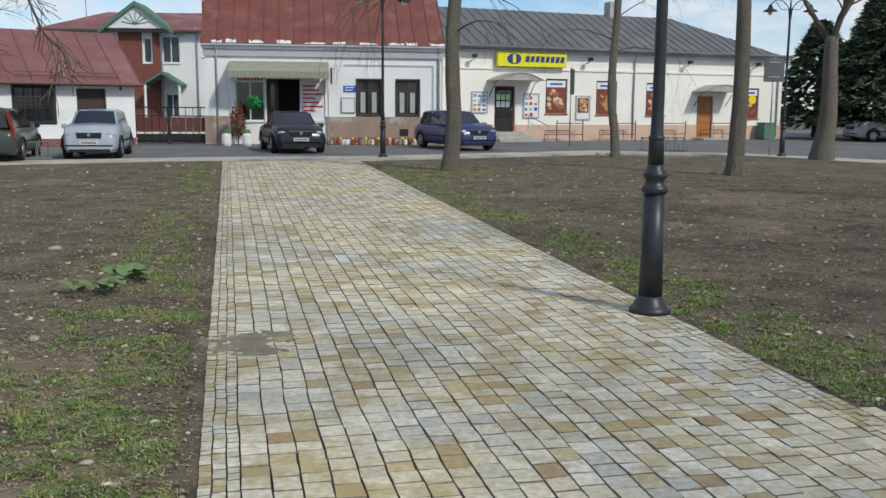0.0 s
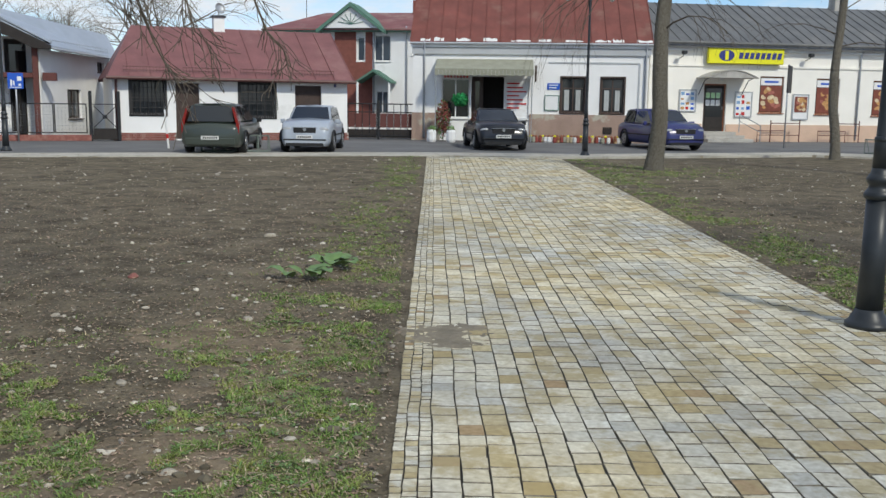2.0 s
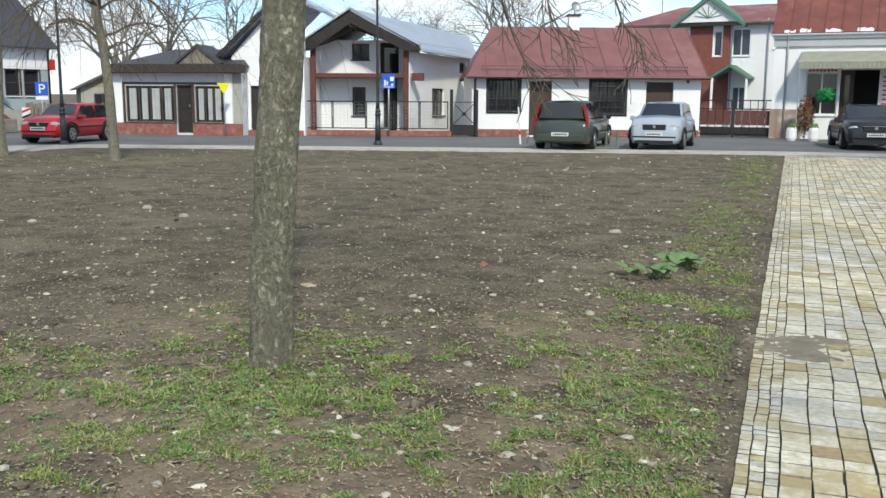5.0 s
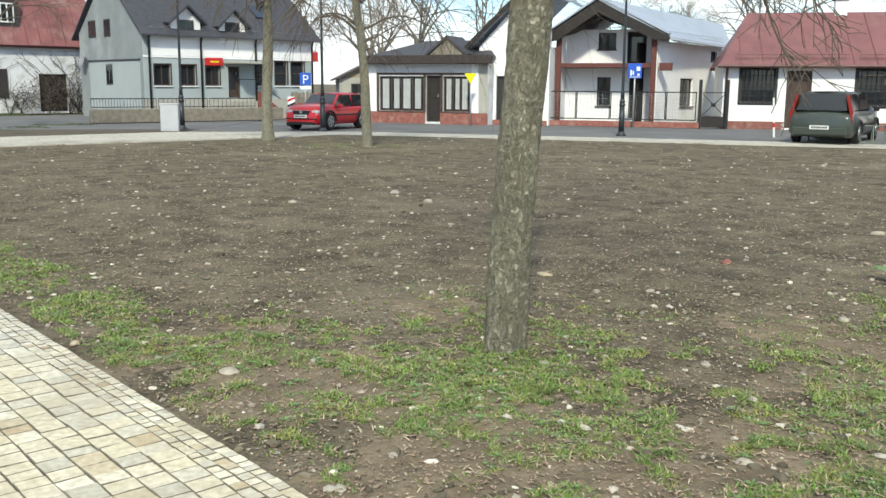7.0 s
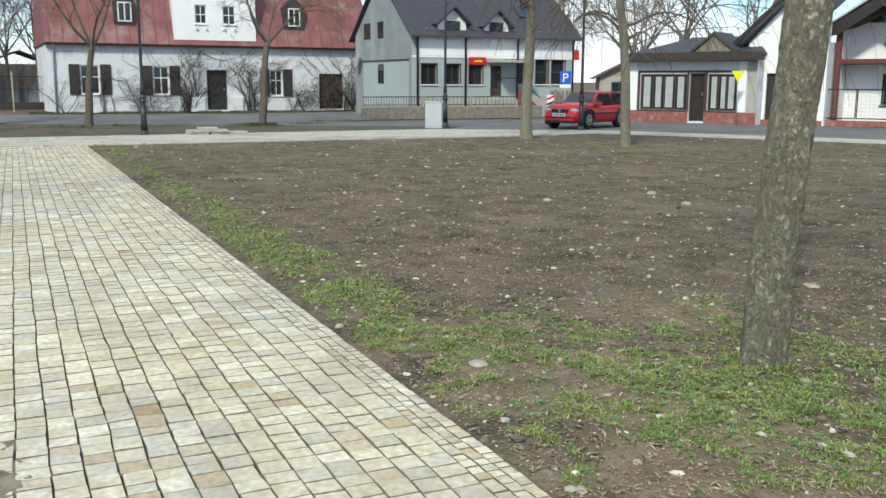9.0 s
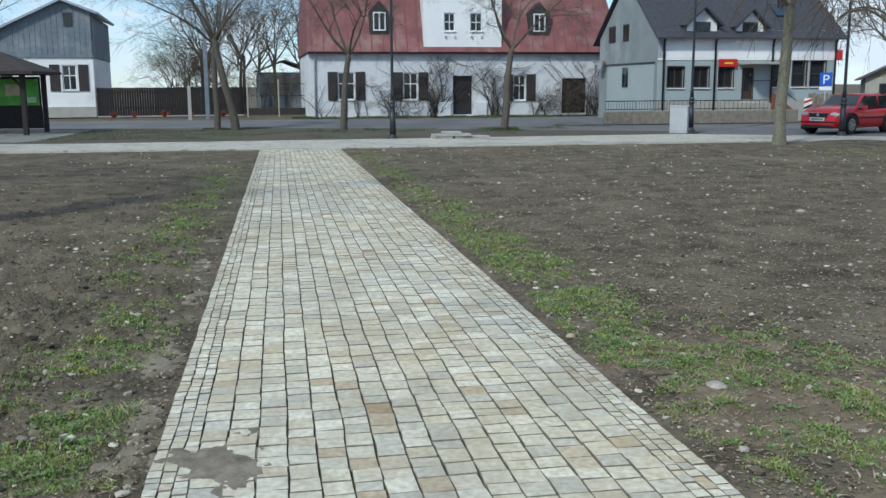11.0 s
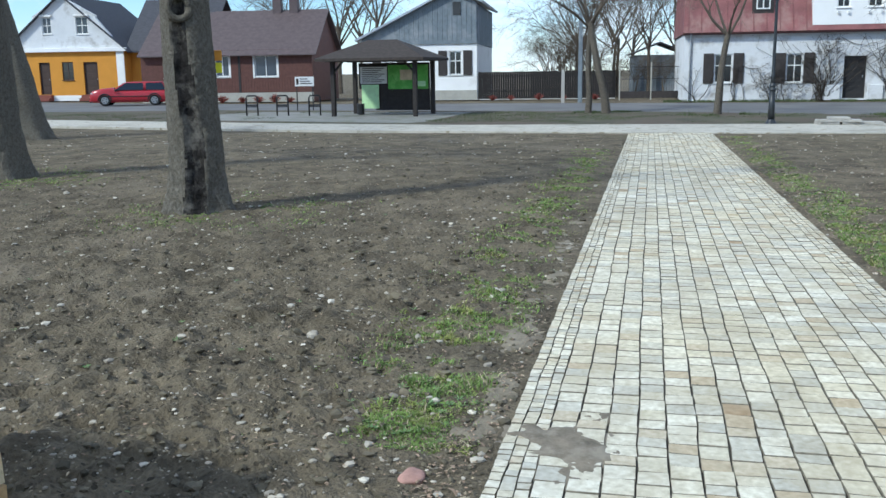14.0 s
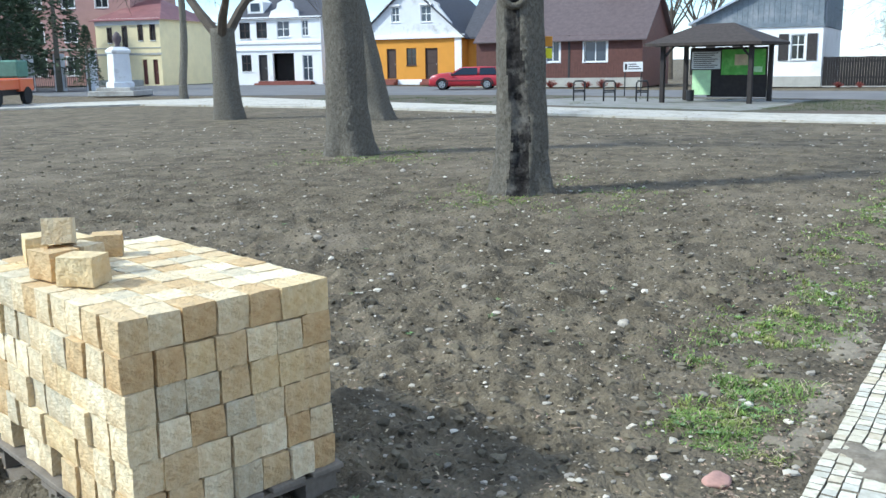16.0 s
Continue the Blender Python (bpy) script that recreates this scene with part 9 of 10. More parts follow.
part("lid", B(-0.41, -0.33, 0.82, 0.41, 0.33, 0.9, bevel=0.02), "trim_green", bn)


def flower_stall():
    """Wreaths, flower pots and grave candles in front of the flower shop."""
    base = Matrix.Translation((-12.76, 38.15, 0)) @ Matrix.Rotation(radians(13.3), 4, "Z")
    rng = random.Random(6)

    def leaves(bm, c, r, n, size):
        for _ in range(n):
            d = Vector((rng.gauss(0, 1), rng.gauss(0, 1), rng.gauss(0, 1))).normalized()
            p = Vector(c) + Vector((d.x * r[0], d.y * r[1], d.z * r[2])) * rng.uniform(0.6, 1.0)
            s = Vector((rng.uniform(-1, 1), rng.uniform(-1, 1), rng.uniform(-1, 1))).normalized() * size
            q = d.cross(s).normalized() * size * 0.5
            bm.faces.new([bm.verts.new(v) for v in (p - s, p + q, p + s + d * size * 0.4, p - q)])

    w = tagged(new("flower_wreath"), "tall red and dark wreath on a stand", "wreath")
    w.matrix_basis = base @ Matrix.Translation((1.35, -1.0, 0))
    bm = bmesh.new()
    leaves(bm, (0, 0, 0.95), (0.33, 0.18, 0.75), 420, 0.06)
    part("bouquet", bm, "flower_red", w, kind="stuff")
    bm = bmesh.new()
    leaves(bm, (0, 0.08, 0.9), (0.36, 0.16, 0.82), 260, 0.07)
    part("foliage", bm, "leaf", w, kind="stuff")
    part("stand", tube(bmesh.new(), [(0, 0.1, 0), (0, 0.1, 1.7)], [0.02] * 2, 6), "iron", w)
    w = tagged(new("green_balloons"), "bunch of bright green ribbons under the awning", "decoration")
    w.matrix_basis = base @ Matrix.Translation((2.05, -1.15, 1.72))
    bm = bmesh.new()
    leaves(bm, (0, 0, 0), (0.33, 0.25, 0.27), 320, 0.08)
    part("ribbons", bm, "flower_green", w, kind="stuff")
    part("string", tube(bmesh.new(), [(0, 0, 0.2), (0.05, 0, 1.1)], [0.008] * 2, 4), "iron", w)
    for i in range(30):
        x = 5.0 + i * 0.13 + rng.uniform(-0.03, 0.03)
        c = tagged(new("grave_candle"), "small coloured grave candle in a row on the pavement", "candle", "candles and pots for sale")
        c.matrix_basis = base @ Matrix.Translation((x, -0.62 + rng.uniform(-0.15, 0.1), 0))
        mt = ("flower_red", "plate", "straw", "white_plain", "food_poster", "pale_board_grey")[rng.randrange(6)]
        part("jar", lathe(bmesh.new(), [(0.07, 0), (0.09, 0.05), (0.08, 0.2), (0.05, 0.24)], 10), mt, c)
        part("cap", lathe(bmesh.new(), [(0.06, 0.24), (0.065, 0.26), (0.03, 0.31)], 10), "win_wood" if i % 4 else "yellow_sign", c)
    for x in (0.95, 1.75, 4.4):
        p = tagged(new("flower_pot"), "white bag of potting soil with flowers", "flower pot", "candles and pots for sale")
        p.matrix_basis = base @ Matrix.Translation((x, -1.9, 0))
        part("bag", lathe(bmesh.new(), [(0.16, 0), (0.2, 0.1), (0.19, 0.42), (0.15, 0.5)], 10), "white_plain", p)
        bm = bmesh.new()
        leaves(bm, (0, 0, 0.55), (0.18, 0.18, 0.12), 60, 0.06)
        part("plant", bm, "leaf", p)


flower_stall()

wp = thing("white_post", pose(-17.25, 26.7, 0, 0, 0, 0), "leaning white and red marker post by the kerb", "marker post")
part("post", tube(bmesh.new(), [(0, 0, 0), (-0.12, 0.02, 1.25)], [0.035, 0.03], 8), "white_plain", wp)
part("band", tube(bmesh.new(), [(-0.03, 0.005, 0.32), (-0.045, 0.008, 0.46)], [0.038, 0.038], 8), "red_sign", wp)


# ---- what lies on the soil ----
BED = np.random.RandomState(7)


def bed_points(n, rmin, rmax, power=1.0, az=(-45, 165)):
    """Random places on the beds, denser near the junction of the paths."""
    u = BED.rand(n) ** power
    r = rmin * (rmax / rmin) ** u
    a = np.radians(BED.uniform(*az, n))
    x, y = 0.3 - np.sin(a) * r, 0.2 + np.cos(a) * r
    d = np.maximum(np.maximum(in_p1(x, y)[2], in_p2(x, y)[2]), in_cross(x, y))
    ok = (d < -0.03) & ~street(x, y)
    return x[ok], y[ok], d[ok]


def lumps(name, x, y, size, material, label, flat=0.65, sink=0.25, rounds=0, category="stones", rough=0.28):
    """Many small irregular stones or clods in one mesh."""
    bm = bmesh.new()
    if rounds:
        bmesh.ops.create_icosphere(bm, subdivisions=rounds + 1, radius=1)
    else:
        bmesh.ops.create_icosphere(bm, subdivisions=1, radius=1)
    base = np.array([v.co for v in bm.verts])
    tris = np.array([[v.index for v in f.verts] for f in bm.faces])
    bm.free()
    n, k = len(x), len(base)
    jit = 1 + BED.uniform(-rough, rough, (n, k, 1))
    co = base[None] * jit * size[:, None, None] * np.stack([BED.uniform(0.7, 1.3, n), BED.uniform(0.7, 1.3, n), flat * BED.uniform(0.7, 1.2, n)], -1)[:, None]
    an = BED.uniform(0, 6.28, n)
    c, s = np.cos(an)[:, None], np.sin(an)[:, None]
    X = co[..., 0] * c - co[..., 1] * s + x[:, None]
    Y = co[..., 0] * s + co[..., 1] * c + y[:, None]
    Z = co[..., 2] + (soil_z(x, y) + size * flat * (0.6 - sink))[:, None]
    vs = np.stack([X, Y, Z], -1).reshape(-1, 3)
    fs = (tris[None] + (np.arange(n) * k)[:, None, None]).reshape(-1, 3)
    me = bpy.data.meshes.new(name)
    me.from_pydata(vs.tolist(), [], fs.tolist())
    me.polygons.foreach_set("use_smooth", [False] * len(me.polygons))
    me.materials.append(M[material])
    return tagged(new(name, me), label, category, kind="stuff")


x, y, d = bed_points(15000, 2.6, 30, 0.85)
lumps("pebbles", x, y, BED.gamma(1.3, 0.0048, len(x)).clip(0.003, 0.032) * (0.8 + np.hypot(x, y) / 30), "pebble", "pale pebbles and rubble bits scattered on the soil")
x, y, d = bed_points(38000, 2.4, 26, 0.8)
dug = ((y < -0.6) & (x < 0)) | (BED.rand(len(x)) < 0.4)
x, y = x[dug], y[dug]
lumps("soil_clods", x, y, BED.gamma(1.5, 0.0066, len(x)).clip(0.004, 0.032), "clod", "crumbly clods of dug earth", 0.75, 0.3, 0, "soil", 0.38)


x, y, d = bed_points(9000, 2.6, 28, 0.62)
lumps("pale_chips", x, y, BED.gamma(1.6, 0.0062, len(x)).clip(0.005, 0.032), "chip", "pale chips of stone and mortar on the soil", 0.45, 0.1)


def litter(n, label, name, material, length, width, rmax=16):
    x, y, d = bed_points(n, 2.4, rmax, 0.8)
    keep = (y > -0.8) | (BED.rand(len(x)) < 0.12)
    x, y = x[keep], y[keep]
    n = len(x)
    a = BED.uniform(0, 6.28, n)
    L, Wd = BED.gamma(2.5, length / 2.5, n).clip(length * 0.4, length * 3), BED.uniform(0.6, 1.4, n) * width
    far = 1 + np.maximum(0, np.hypot(x, y) - 5) / 9
    L, Wd = L * far, Wd * far
    z = soil_z(x, y) + 0.012
    dx, dy = np.cos(a), np.sin(a)
    t = BED.uniform(-0.08, 0.14, n)
    q = []
    for f, sgn, w in ((-1, -1, 0.6), (-1, 1, 0.6), (0, 1, 1.0), (1, 1, 0.3), (1, -1, 0.3), (0, -1, 1.0)):
        q.append(np.stack([x + dx * L * f / 2 - dy * Wd * sgn * w / 2, y + dy * L * f / 2 + dx * Wd * sgn * w / 2, z + t * L * (f + 1) / 2 + (0.004 if f == 0 else 0)], -1))
    vs = np.stack(q, 1).reshape(-1, 3)
    i = np.arange(n) * 6
    fs = np.concatenate([np.stack([i, i + 5, i + 2, i + 1], -1), np.stack([i + 5, i + 4, i + 3, i + 2], -1)])
    me = bpy.data.meshes.new(name)
    me.from_pydata(vs.tolist(), [], fs.tolist())
    me.materials.append(M[material])
    return tagged(new(name, me), label, "litter", kind="stuff")


litter(30000, "bits of straw, chips and dead leaves on the soil", "straw_litter", "straw", 0.024, 0.008, 26)
litter(80000, "brown dead leaves trodden into the soil", "leaf_litter", "dead_leaf", 0.017, 0.011, 17)


def grass_density(x, y):
    s1, w1, _ = in_p1(x, y)
    s2, w2, _ = in_p2(x, y)
    n = vnoise(x, y, 0.5, 21) * 0.36 + vnoise(x, y, 0.19, 22) * 0.36 + vnoise(x, y, 0.08, 23) * 0.28
    g = np.zeros_like(x)
    left1 = (s1 > -0.5) & (s1 < 24) & (w1 < -0.12)
    g += left1 * np.exp(-((-w1 - 0.55) / 0.5) ** 2) * 0.5
    r1 = w1 - p1_width(s1)
    right1 = (s1 > 0.4) & (s1 < 24) & (r1 > 0.05)
    g += right1 * np.exp(-((r1 - 0.4) / 0.55) ** 2) * 0.8
    r2 = w2 - p2_width(s2)
    g += ((r2 > 0.1) & (s2 > 0) & (s2 < 20)) * np.exp(-((r2 - 0.42) / 0.28) ** 2) * np.where((s2 > 1.5) & (s2 < 9.5), 2.2, 0.7)
    g += ((w2 < -0.1) & (s2 > 0.3) & (s2 < 16)) * np.exp(-((-w2 - 0.55) / 0.3) ** 2) * 0.75
    for tx, ty, tr, k in ((-3.76, 3.78, 0.95, 1.1), (-3.2, 3.0, 0.9, 0.45), (-2.3, 3.4, 1.0, 0.32), (-2.5, 4.4, 0.9, 0.3), (-4.6, 2.6, 0.7, 0.5), (-2.56, 3.31, 0.4, 0.9), (-2.0, 3.0, 0.5, 0.9), (-3.39, 2.86, 0.6, 0.6), (-2.9, 2.3, 0.4, 0.5), (-2.72, 4.1, 0.4, 0.5), (-3.1, 3.4, 0.5, 0.5), (-4.6, 3.1, 0.7, 0.8), (-3.9, 2.6, 0.6, 0.6), (-2.7, 3.6, 0.5, 0.5), (-1.75, 3.4, 0.35, 0.7), (-1.75, 4.6, 0.35, 0.7), (-9.6, -5.2, 0.9, 0.8), (-12.2, -10.3, 1.0, 0.8), (-1.4, 23.4, 1.5, 0.9), (2.6, 6.0, 0.8, 0.8), (-20.0, 13.0, 1.2, 0.5), (5.5, 23.4, 0.8, 0.5), (-2.2, 4.9, 0.5, 0.7), (-2.4, 6.8, 0.6, 0.7)):
        g += k * np.exp(-((x - tx) ** 2 + (y - ty) ** 2) / tr ** 2)
    strip = ((r2 > 0.08) & (s2 > 1.0) & (s2 < 13)) * np.exp(-((r2 - 0.45) / 0.3) ** 2)
    return 1.7 * g * np.clip((n - 0.455 + 0.13 * strip) / 0.13, 0, 1)


def grass(n, name, material, label, share_=1.0):
    x, y, d = bed_points(n, 2.3, 30, 0.72)
    g = grass_density(x, y) * share_
    keep = (BED.rand(len(x)) < g) & (d < -0.06)
    x, y = x[keep], y[keep]
    n = len(x)
    r = np.hypot(x, y)
    h = BED.gamma(4, 0.0036, n).clip(0.005, 0.05) * (0.45 + 1.35 * vnoise(x, y, 0.13, 31))
    w = BED.uniform(0.0010, 0.0024, n) * (1 + r / 6)
    a, b = BED.uniform(0, 6.28, n), BED.uniform(0.4, 1.6, n)
    z = soil_z(x, y) - 0.006
    sx, sy = -np.sin(a), np.cos(a)
    lx, ly = np.cos(a), np.sin(a)
    rows = []
    for f, wd in ((0, 1.0), (0.55, 0.85), (1.0, 0.12)):
        bend = b * f * f
        px, py, pz = x + lx * h * bend, y + ly * h * bend, z + h * f * (1 - 0.25 * bend)
        rows.append((np.stack([px - sx * w * wd, py - sy * w * wd, pz], -1), np.stack([px + sx * w * wd, py + sy * w * wd, pz], -1)))
    vs = np.stack([rows[0][0], rows[0][1], rows[1][0], rows[1][1], rows[2][0], rows[2][1]], 1).reshape(-1, 3)
    i = np.arange(n) * 6
    fs = np.concatenate([np.stack([i, i + 1, i + 3, i + 2], -1), np.stack([i + 2, i + 3, i + 5, i + 4], -1)])
    me = bpy.data.meshes.new(name)
    me.from_pydata(vs.tolist(), [], fs.tolist())
    me.materials.append(M[material])
    return tagged(new(name, me), label, "grass", kind="stuff")



def verge_grass():
    """Taller tufts at the foot of the old house and round the verge trees."""
    n = 24000
    u, v = BED.rand(n), BED.normal(0, 1, n)
    x = np.concatenate([-47.6 + u[:12000] * -1.0 + v[:12000] * 0.25, *(np.full(3000, tx) + v[12000 + i * 3000:15000 + i * 3000] * 0.4 for i, tx in enumerate((-34.4, -33.6, -36.7, -36.8)))])
    y = np.concatenate([-2.0 + BED.rand(12000) * 17.0, *(np.full(3000, ty) + BED.normal(0, 0.45, 3000) for ty in (0.5, 6.35, -4.2, -3.4))])
    u = BED.rand(60000)
    yy = -30 + 41 * BED.rand(60000)
    mid = -28.4 - 0.012 * (yy + 8) ** 2 * 0.4
    x, y = np.concatenate([x, mid - 0.3 - 8.0 * u]), np.concatenate([y, yy])
    keep = (vnoise(x, y, 0.9, 41) > 0.42) & ((vnoise(x, y, 2.6, 43) > 0.5) | (np.arange(len(x)) < 24000)) & ((x > -37.2) | (np.arange(len(x)) < 24000)) & ~((np.hypot(x + 32.2, y + 12.0) < 3.4))
    x, y = x[keep], y[keep]
    n = len(x)
    h = np.where(np.arange(n) < 9000, BED.uniform(0.04, 0.13, n), BED.uniform(0.015, 0.05, n))
    a = BED.uniform(0, 6.28, n)
    w = 0.012
    vs = np.stack([np.stack([x - np.sin(a) * w, y + np.cos(a) * w, np.full(n, -0.01)], -1), np.stack([x + np.sin(a) * w, y - np.cos(a) * w, np.full(n, -0.01)], -1), np.stack([x + np.cos(a) * h * 0.4, y + np.sin(a) * h * 0.4, h], -1)], 1).reshape(-1, 3)
    me = bpy.data.meshes.new("verge_grass")
    me.from_pydata(vs.tolist(), [], np.arange(3 * n).reshape(-1, 3).tolist())
    me.materials.append(M["verge_blade"])
    return tagged(new("verge_grass", me), "rough green grass tufts at the roadside and tree feet", "grass", kind="stuff")


grass(5600000, "grass", "grass", "short patchy spring grass and weeds along the path edges")
grass(900000, "dry_grass", "straw", "withered straw-coloured blades among the grass")
M["verge_blade"] = mat("verge_blade", (0.075, 0.098, 0.04), 0.8, 0.35, 1.2, 0.0, 20)
verge_grass()


def weeds():
    """Small flat rosettes of broad leaves among the grass."""
    x, y, d = bed_points(70000, 2.3, 14, 0.75)
    g = grass_density(x, y)
    keep = (BED.rand(len(x)) < g * 0.16 + 0.004) & (d < -0.1)
    x, y = x[keep], y[keep]
    vs, fs = [], []
    z = soil_z(x, y)
    for px, py, pz in zip(x, y, z):
        k = BED.randint(4, 8)
        L = BED.uniform(0.012, 0.036)
        for j in range(k):
            a = 6.28 * j / k + BED.uniform(-0.3, 0.3)
            c, s = math.cos(a), math.sin(a)
            w = L * BED.uniform(0.28, 0.42)
            up = BED.uniform(0.15, 0.6)
            i = len(vs)
            for f, wd in ((0.1, 0.3), (0.6, 1.0), (1.0, 0.2)):
                zz = pz + 0.004 + L * up * f * (1.4 - 0.6 * f)
                vs += [(px + c * L * f + s * w * wd / 2, py + s * L * f - c * w * wd / 2, zz), (px + c * L * f - s * w * wd / 2, py + s * L * f + c * w * wd / 2, zz)]
            fs += [(i, i + 2, i + 3, i + 1), (i + 2, i + 4, i + 5, i + 3)]
    me = bpy.data.meshes.new("weeds")
    me.from_pydata(vs, [], fs)
    me.materials.append(M["leaf"])
    return tagged(new("weeds", me), "small broad-leaved weed rosettes in the grass", "weeds", kind="stuff")


weeds()


def leafy_plant(x, y, r, n, seed, label):
    rng = random.Random(seed)
    t = thing("leafy_plant", pose(x, y, float(soil_z(x, y)) - 0.01), label, "plant")
    for _ in range(n):
        a = rng.uniform(0, 6.28)
        L, W = rng.uniform(0.12, 0.22), rng.uniform(0.055, 0.095)
        o = Vector((math.cos(a), math.sin(a), 0))
        s = Vector((-o.y, o.x, 0))
        b = o * rng.uniform(0.0, r) + Vector((rng.uniform(-r, r) * 0.5, rng.uniform(-r, r) * 0.5, 0.02))
        bm = bmesh.new()
        rows = []
        for i in range(6):
            f = i / 5
            wd = W * math.sin(math.pi * (0.06 + 0.9 * f)) ** 0.7
            c = b + o * L * f + Vector((0, 0, 0.06 * math.sin(f * 2.4) + 0.03))
            rows.append([bm.verts.new(c - s * wd + Vector((0, 0, 0.012 + rng.uniform(-0.008, 0.008)))), bm.verts.new(c), bm.verts.new(c + s * wd + Vector((0, 0, 0.012 + rng.uniform(-0.008, 0.008))))])
        for p, q in zip(rows, rows[1:]):
            for k in range(2):
                bm.faces.new((p[k], p[k + 1], q[k + 1], q[k]))
        part("leaf", bm, "leaf", t, smooth=True)
    return t


leafy_plant(-3.25, 7.7, 0.15, 9, 1, "low broad-leaved green plant in the bare soil")
leafy_plant(-3.2, 8.3, 0.12, 8, 2, "low broad-leaved green plant beside a larger one")


def loose_stone(x, y, size, mt, seed, label, stretch=1.0):
    rng = random.Random(seed)
    bm = bmesh.new()
    bmesh.ops.create_icosphere(bm, subdivisions=3, radius=1)
    ph = [rng.uniform(0, 6) for _ in range(4)]
    for v in bm.verts:
        k = 1 + 0.12 * math.sin(3 * v.co.x + ph[0]) + 0.12 * math.sin(4 * v.co.y + ph[1]) + 0.08 * math.sin(7 * v.co.z + ph[2])
        v.co = Vector((v.co.x * size * stretch * k, v.co.y * size * k, v.co.z * size * 0.55 * k))
    me = bpy.data.meshes.new("stone")
    for f in bm.faces:
        f.smooth = True
    bm.to_mesh(me)
    bm.free()
    me.materials.append(M[mt])
    ob = tagged(new("stone", me), label, "stone", "loose stones on the beds")
    ob.matrix_basis = pose(x, y, float(soil_z(x, y)) + size * 0.2, 0, 0, rng.uniform(0, 180))
    return ob


for i, (x, y, s, mt, st) in enumerate(((-2.82, 4.49, 0.045, "pebble", 1.2), (-2.92, 6.12, 0.05, "pebble", 1.2), (-4.78, 9.99, 0.075, "pebble", 1.3), (-5.46, 5.21, 0.055, "straw", 1.8), (-10.79, 6.06, 0.07, "pebble", 1.3),
                                       (-9.84, 7.63, 0.08, "pebble", 1.3), (-1.83, 3.47, 0.05, "pebble", 1.2), (-3.87, -0.69, 0.03, "pebble", 1.3), (-5.41, 1.73, 0.04, "straw", 1.2), (-4.27, 2.23, 0.06, "pebble", 1.5), (-10.93, 7.82, 0.09, "pebble", 1.4),
                                       (-8.1, 2.2, 0.05, "pebble", 1.4), (-5.25, 5.5, 0.06, "straw", 2.0), (-4.9, -2.05, 0.05, "pebble", 1.2), (-2.3, 4.2, 0.035, "pebble", 1.2))):
    loose_stone(x, y, s * 0.68, mt, 300 + i, "pale rounded stone lying on the soil", st)
loose_stone(-3.1, -0.83, 0.05, "pink_brick", 330, "pinkish brick lump at the path edge", 1.4)
loose_stone(-4.72, 7.26, 0.055, M["brick_red"].name, 331, "small red brick fragment in the soil", 1.0)


def spill(c, rx, ry, seed, label, material="sand", sink=0.0):
    """Thin uneven film of sand on the setts, with a ragged edge."""
    n = 46
    g = np.linspace(-1.25, 1.25, n)
    X, Y = np.meshgrid(g * rx + c[0], g * ry + c[1], indexing="ij")
    R = np.hypot((X - c[0]) / rx, (Y - c[1]) / ry)
    lump = vnoise(X, Y, 0.16, seed) * 0.55 + vnoise(X, Y, 0.05, seed + 9) * 0.3 + vnoise(X, Y, 0.02, seed + 17) * 0.15
    Z = np.minimum(0.005, 0.008 - 0.017 * R ** 1.5 + (lump - 0.5) * 0.045) + (vnoise(X, Y, 0.03, seed + 3) - 0.4) * 0.005 - sink
    idx = np.arange(n * n).reshape(n, n)
    q = np.stack([idx[:-1, :-1], idx[1:, :-1], idx[1:, 1:], idx[:-1, 1:]], -1).reshape(-1, 4)
    z = Z.reshape(-1)
    q = q[z[q].max(1) > -0.012 - sink]
    me = bpy.data.meshes.new("sand_spill")
    me.from_pydata(np.stack([X, Y, Z], -1).reshape(-1, 3).tolist(), [], q.tolist())
    me.polygons.foreach_set("use_smooth", [True] * len(me.polygons))
    me.materials.append(M[material])
    return tagged(new("sand_spill", me), label, "sand")


M["sand"] = mat("sand", (0.19, 0.16, 0.12), 0.95, 0.4, 6, 0.6, 60, stain=(0.28, 0.245, 0.19), stain_scale=5.0, stain_at=(0.5, 0.62))
for i, (sx, off, a, b) in enumerate(((0.55, 0.16, 0.3, 0.12), (1.15, 0.14, 0.35, 0.10), (2.1, 0.18, 0.4, 0.14), (2.9, 0.2, 0.45, 0.15), (3.9, 0.17, 0.5, 0.12), (5.2, 0.2, 0.6, 0.14), (6.6, 0.2, 0.7, 0.14))):
    c = P2_A + D2 * sx - N2 * off
    spill((c.x, c.y), a, b, 40 + i, "pale trodden sand along the path edge", "dry_soil", 0.006)


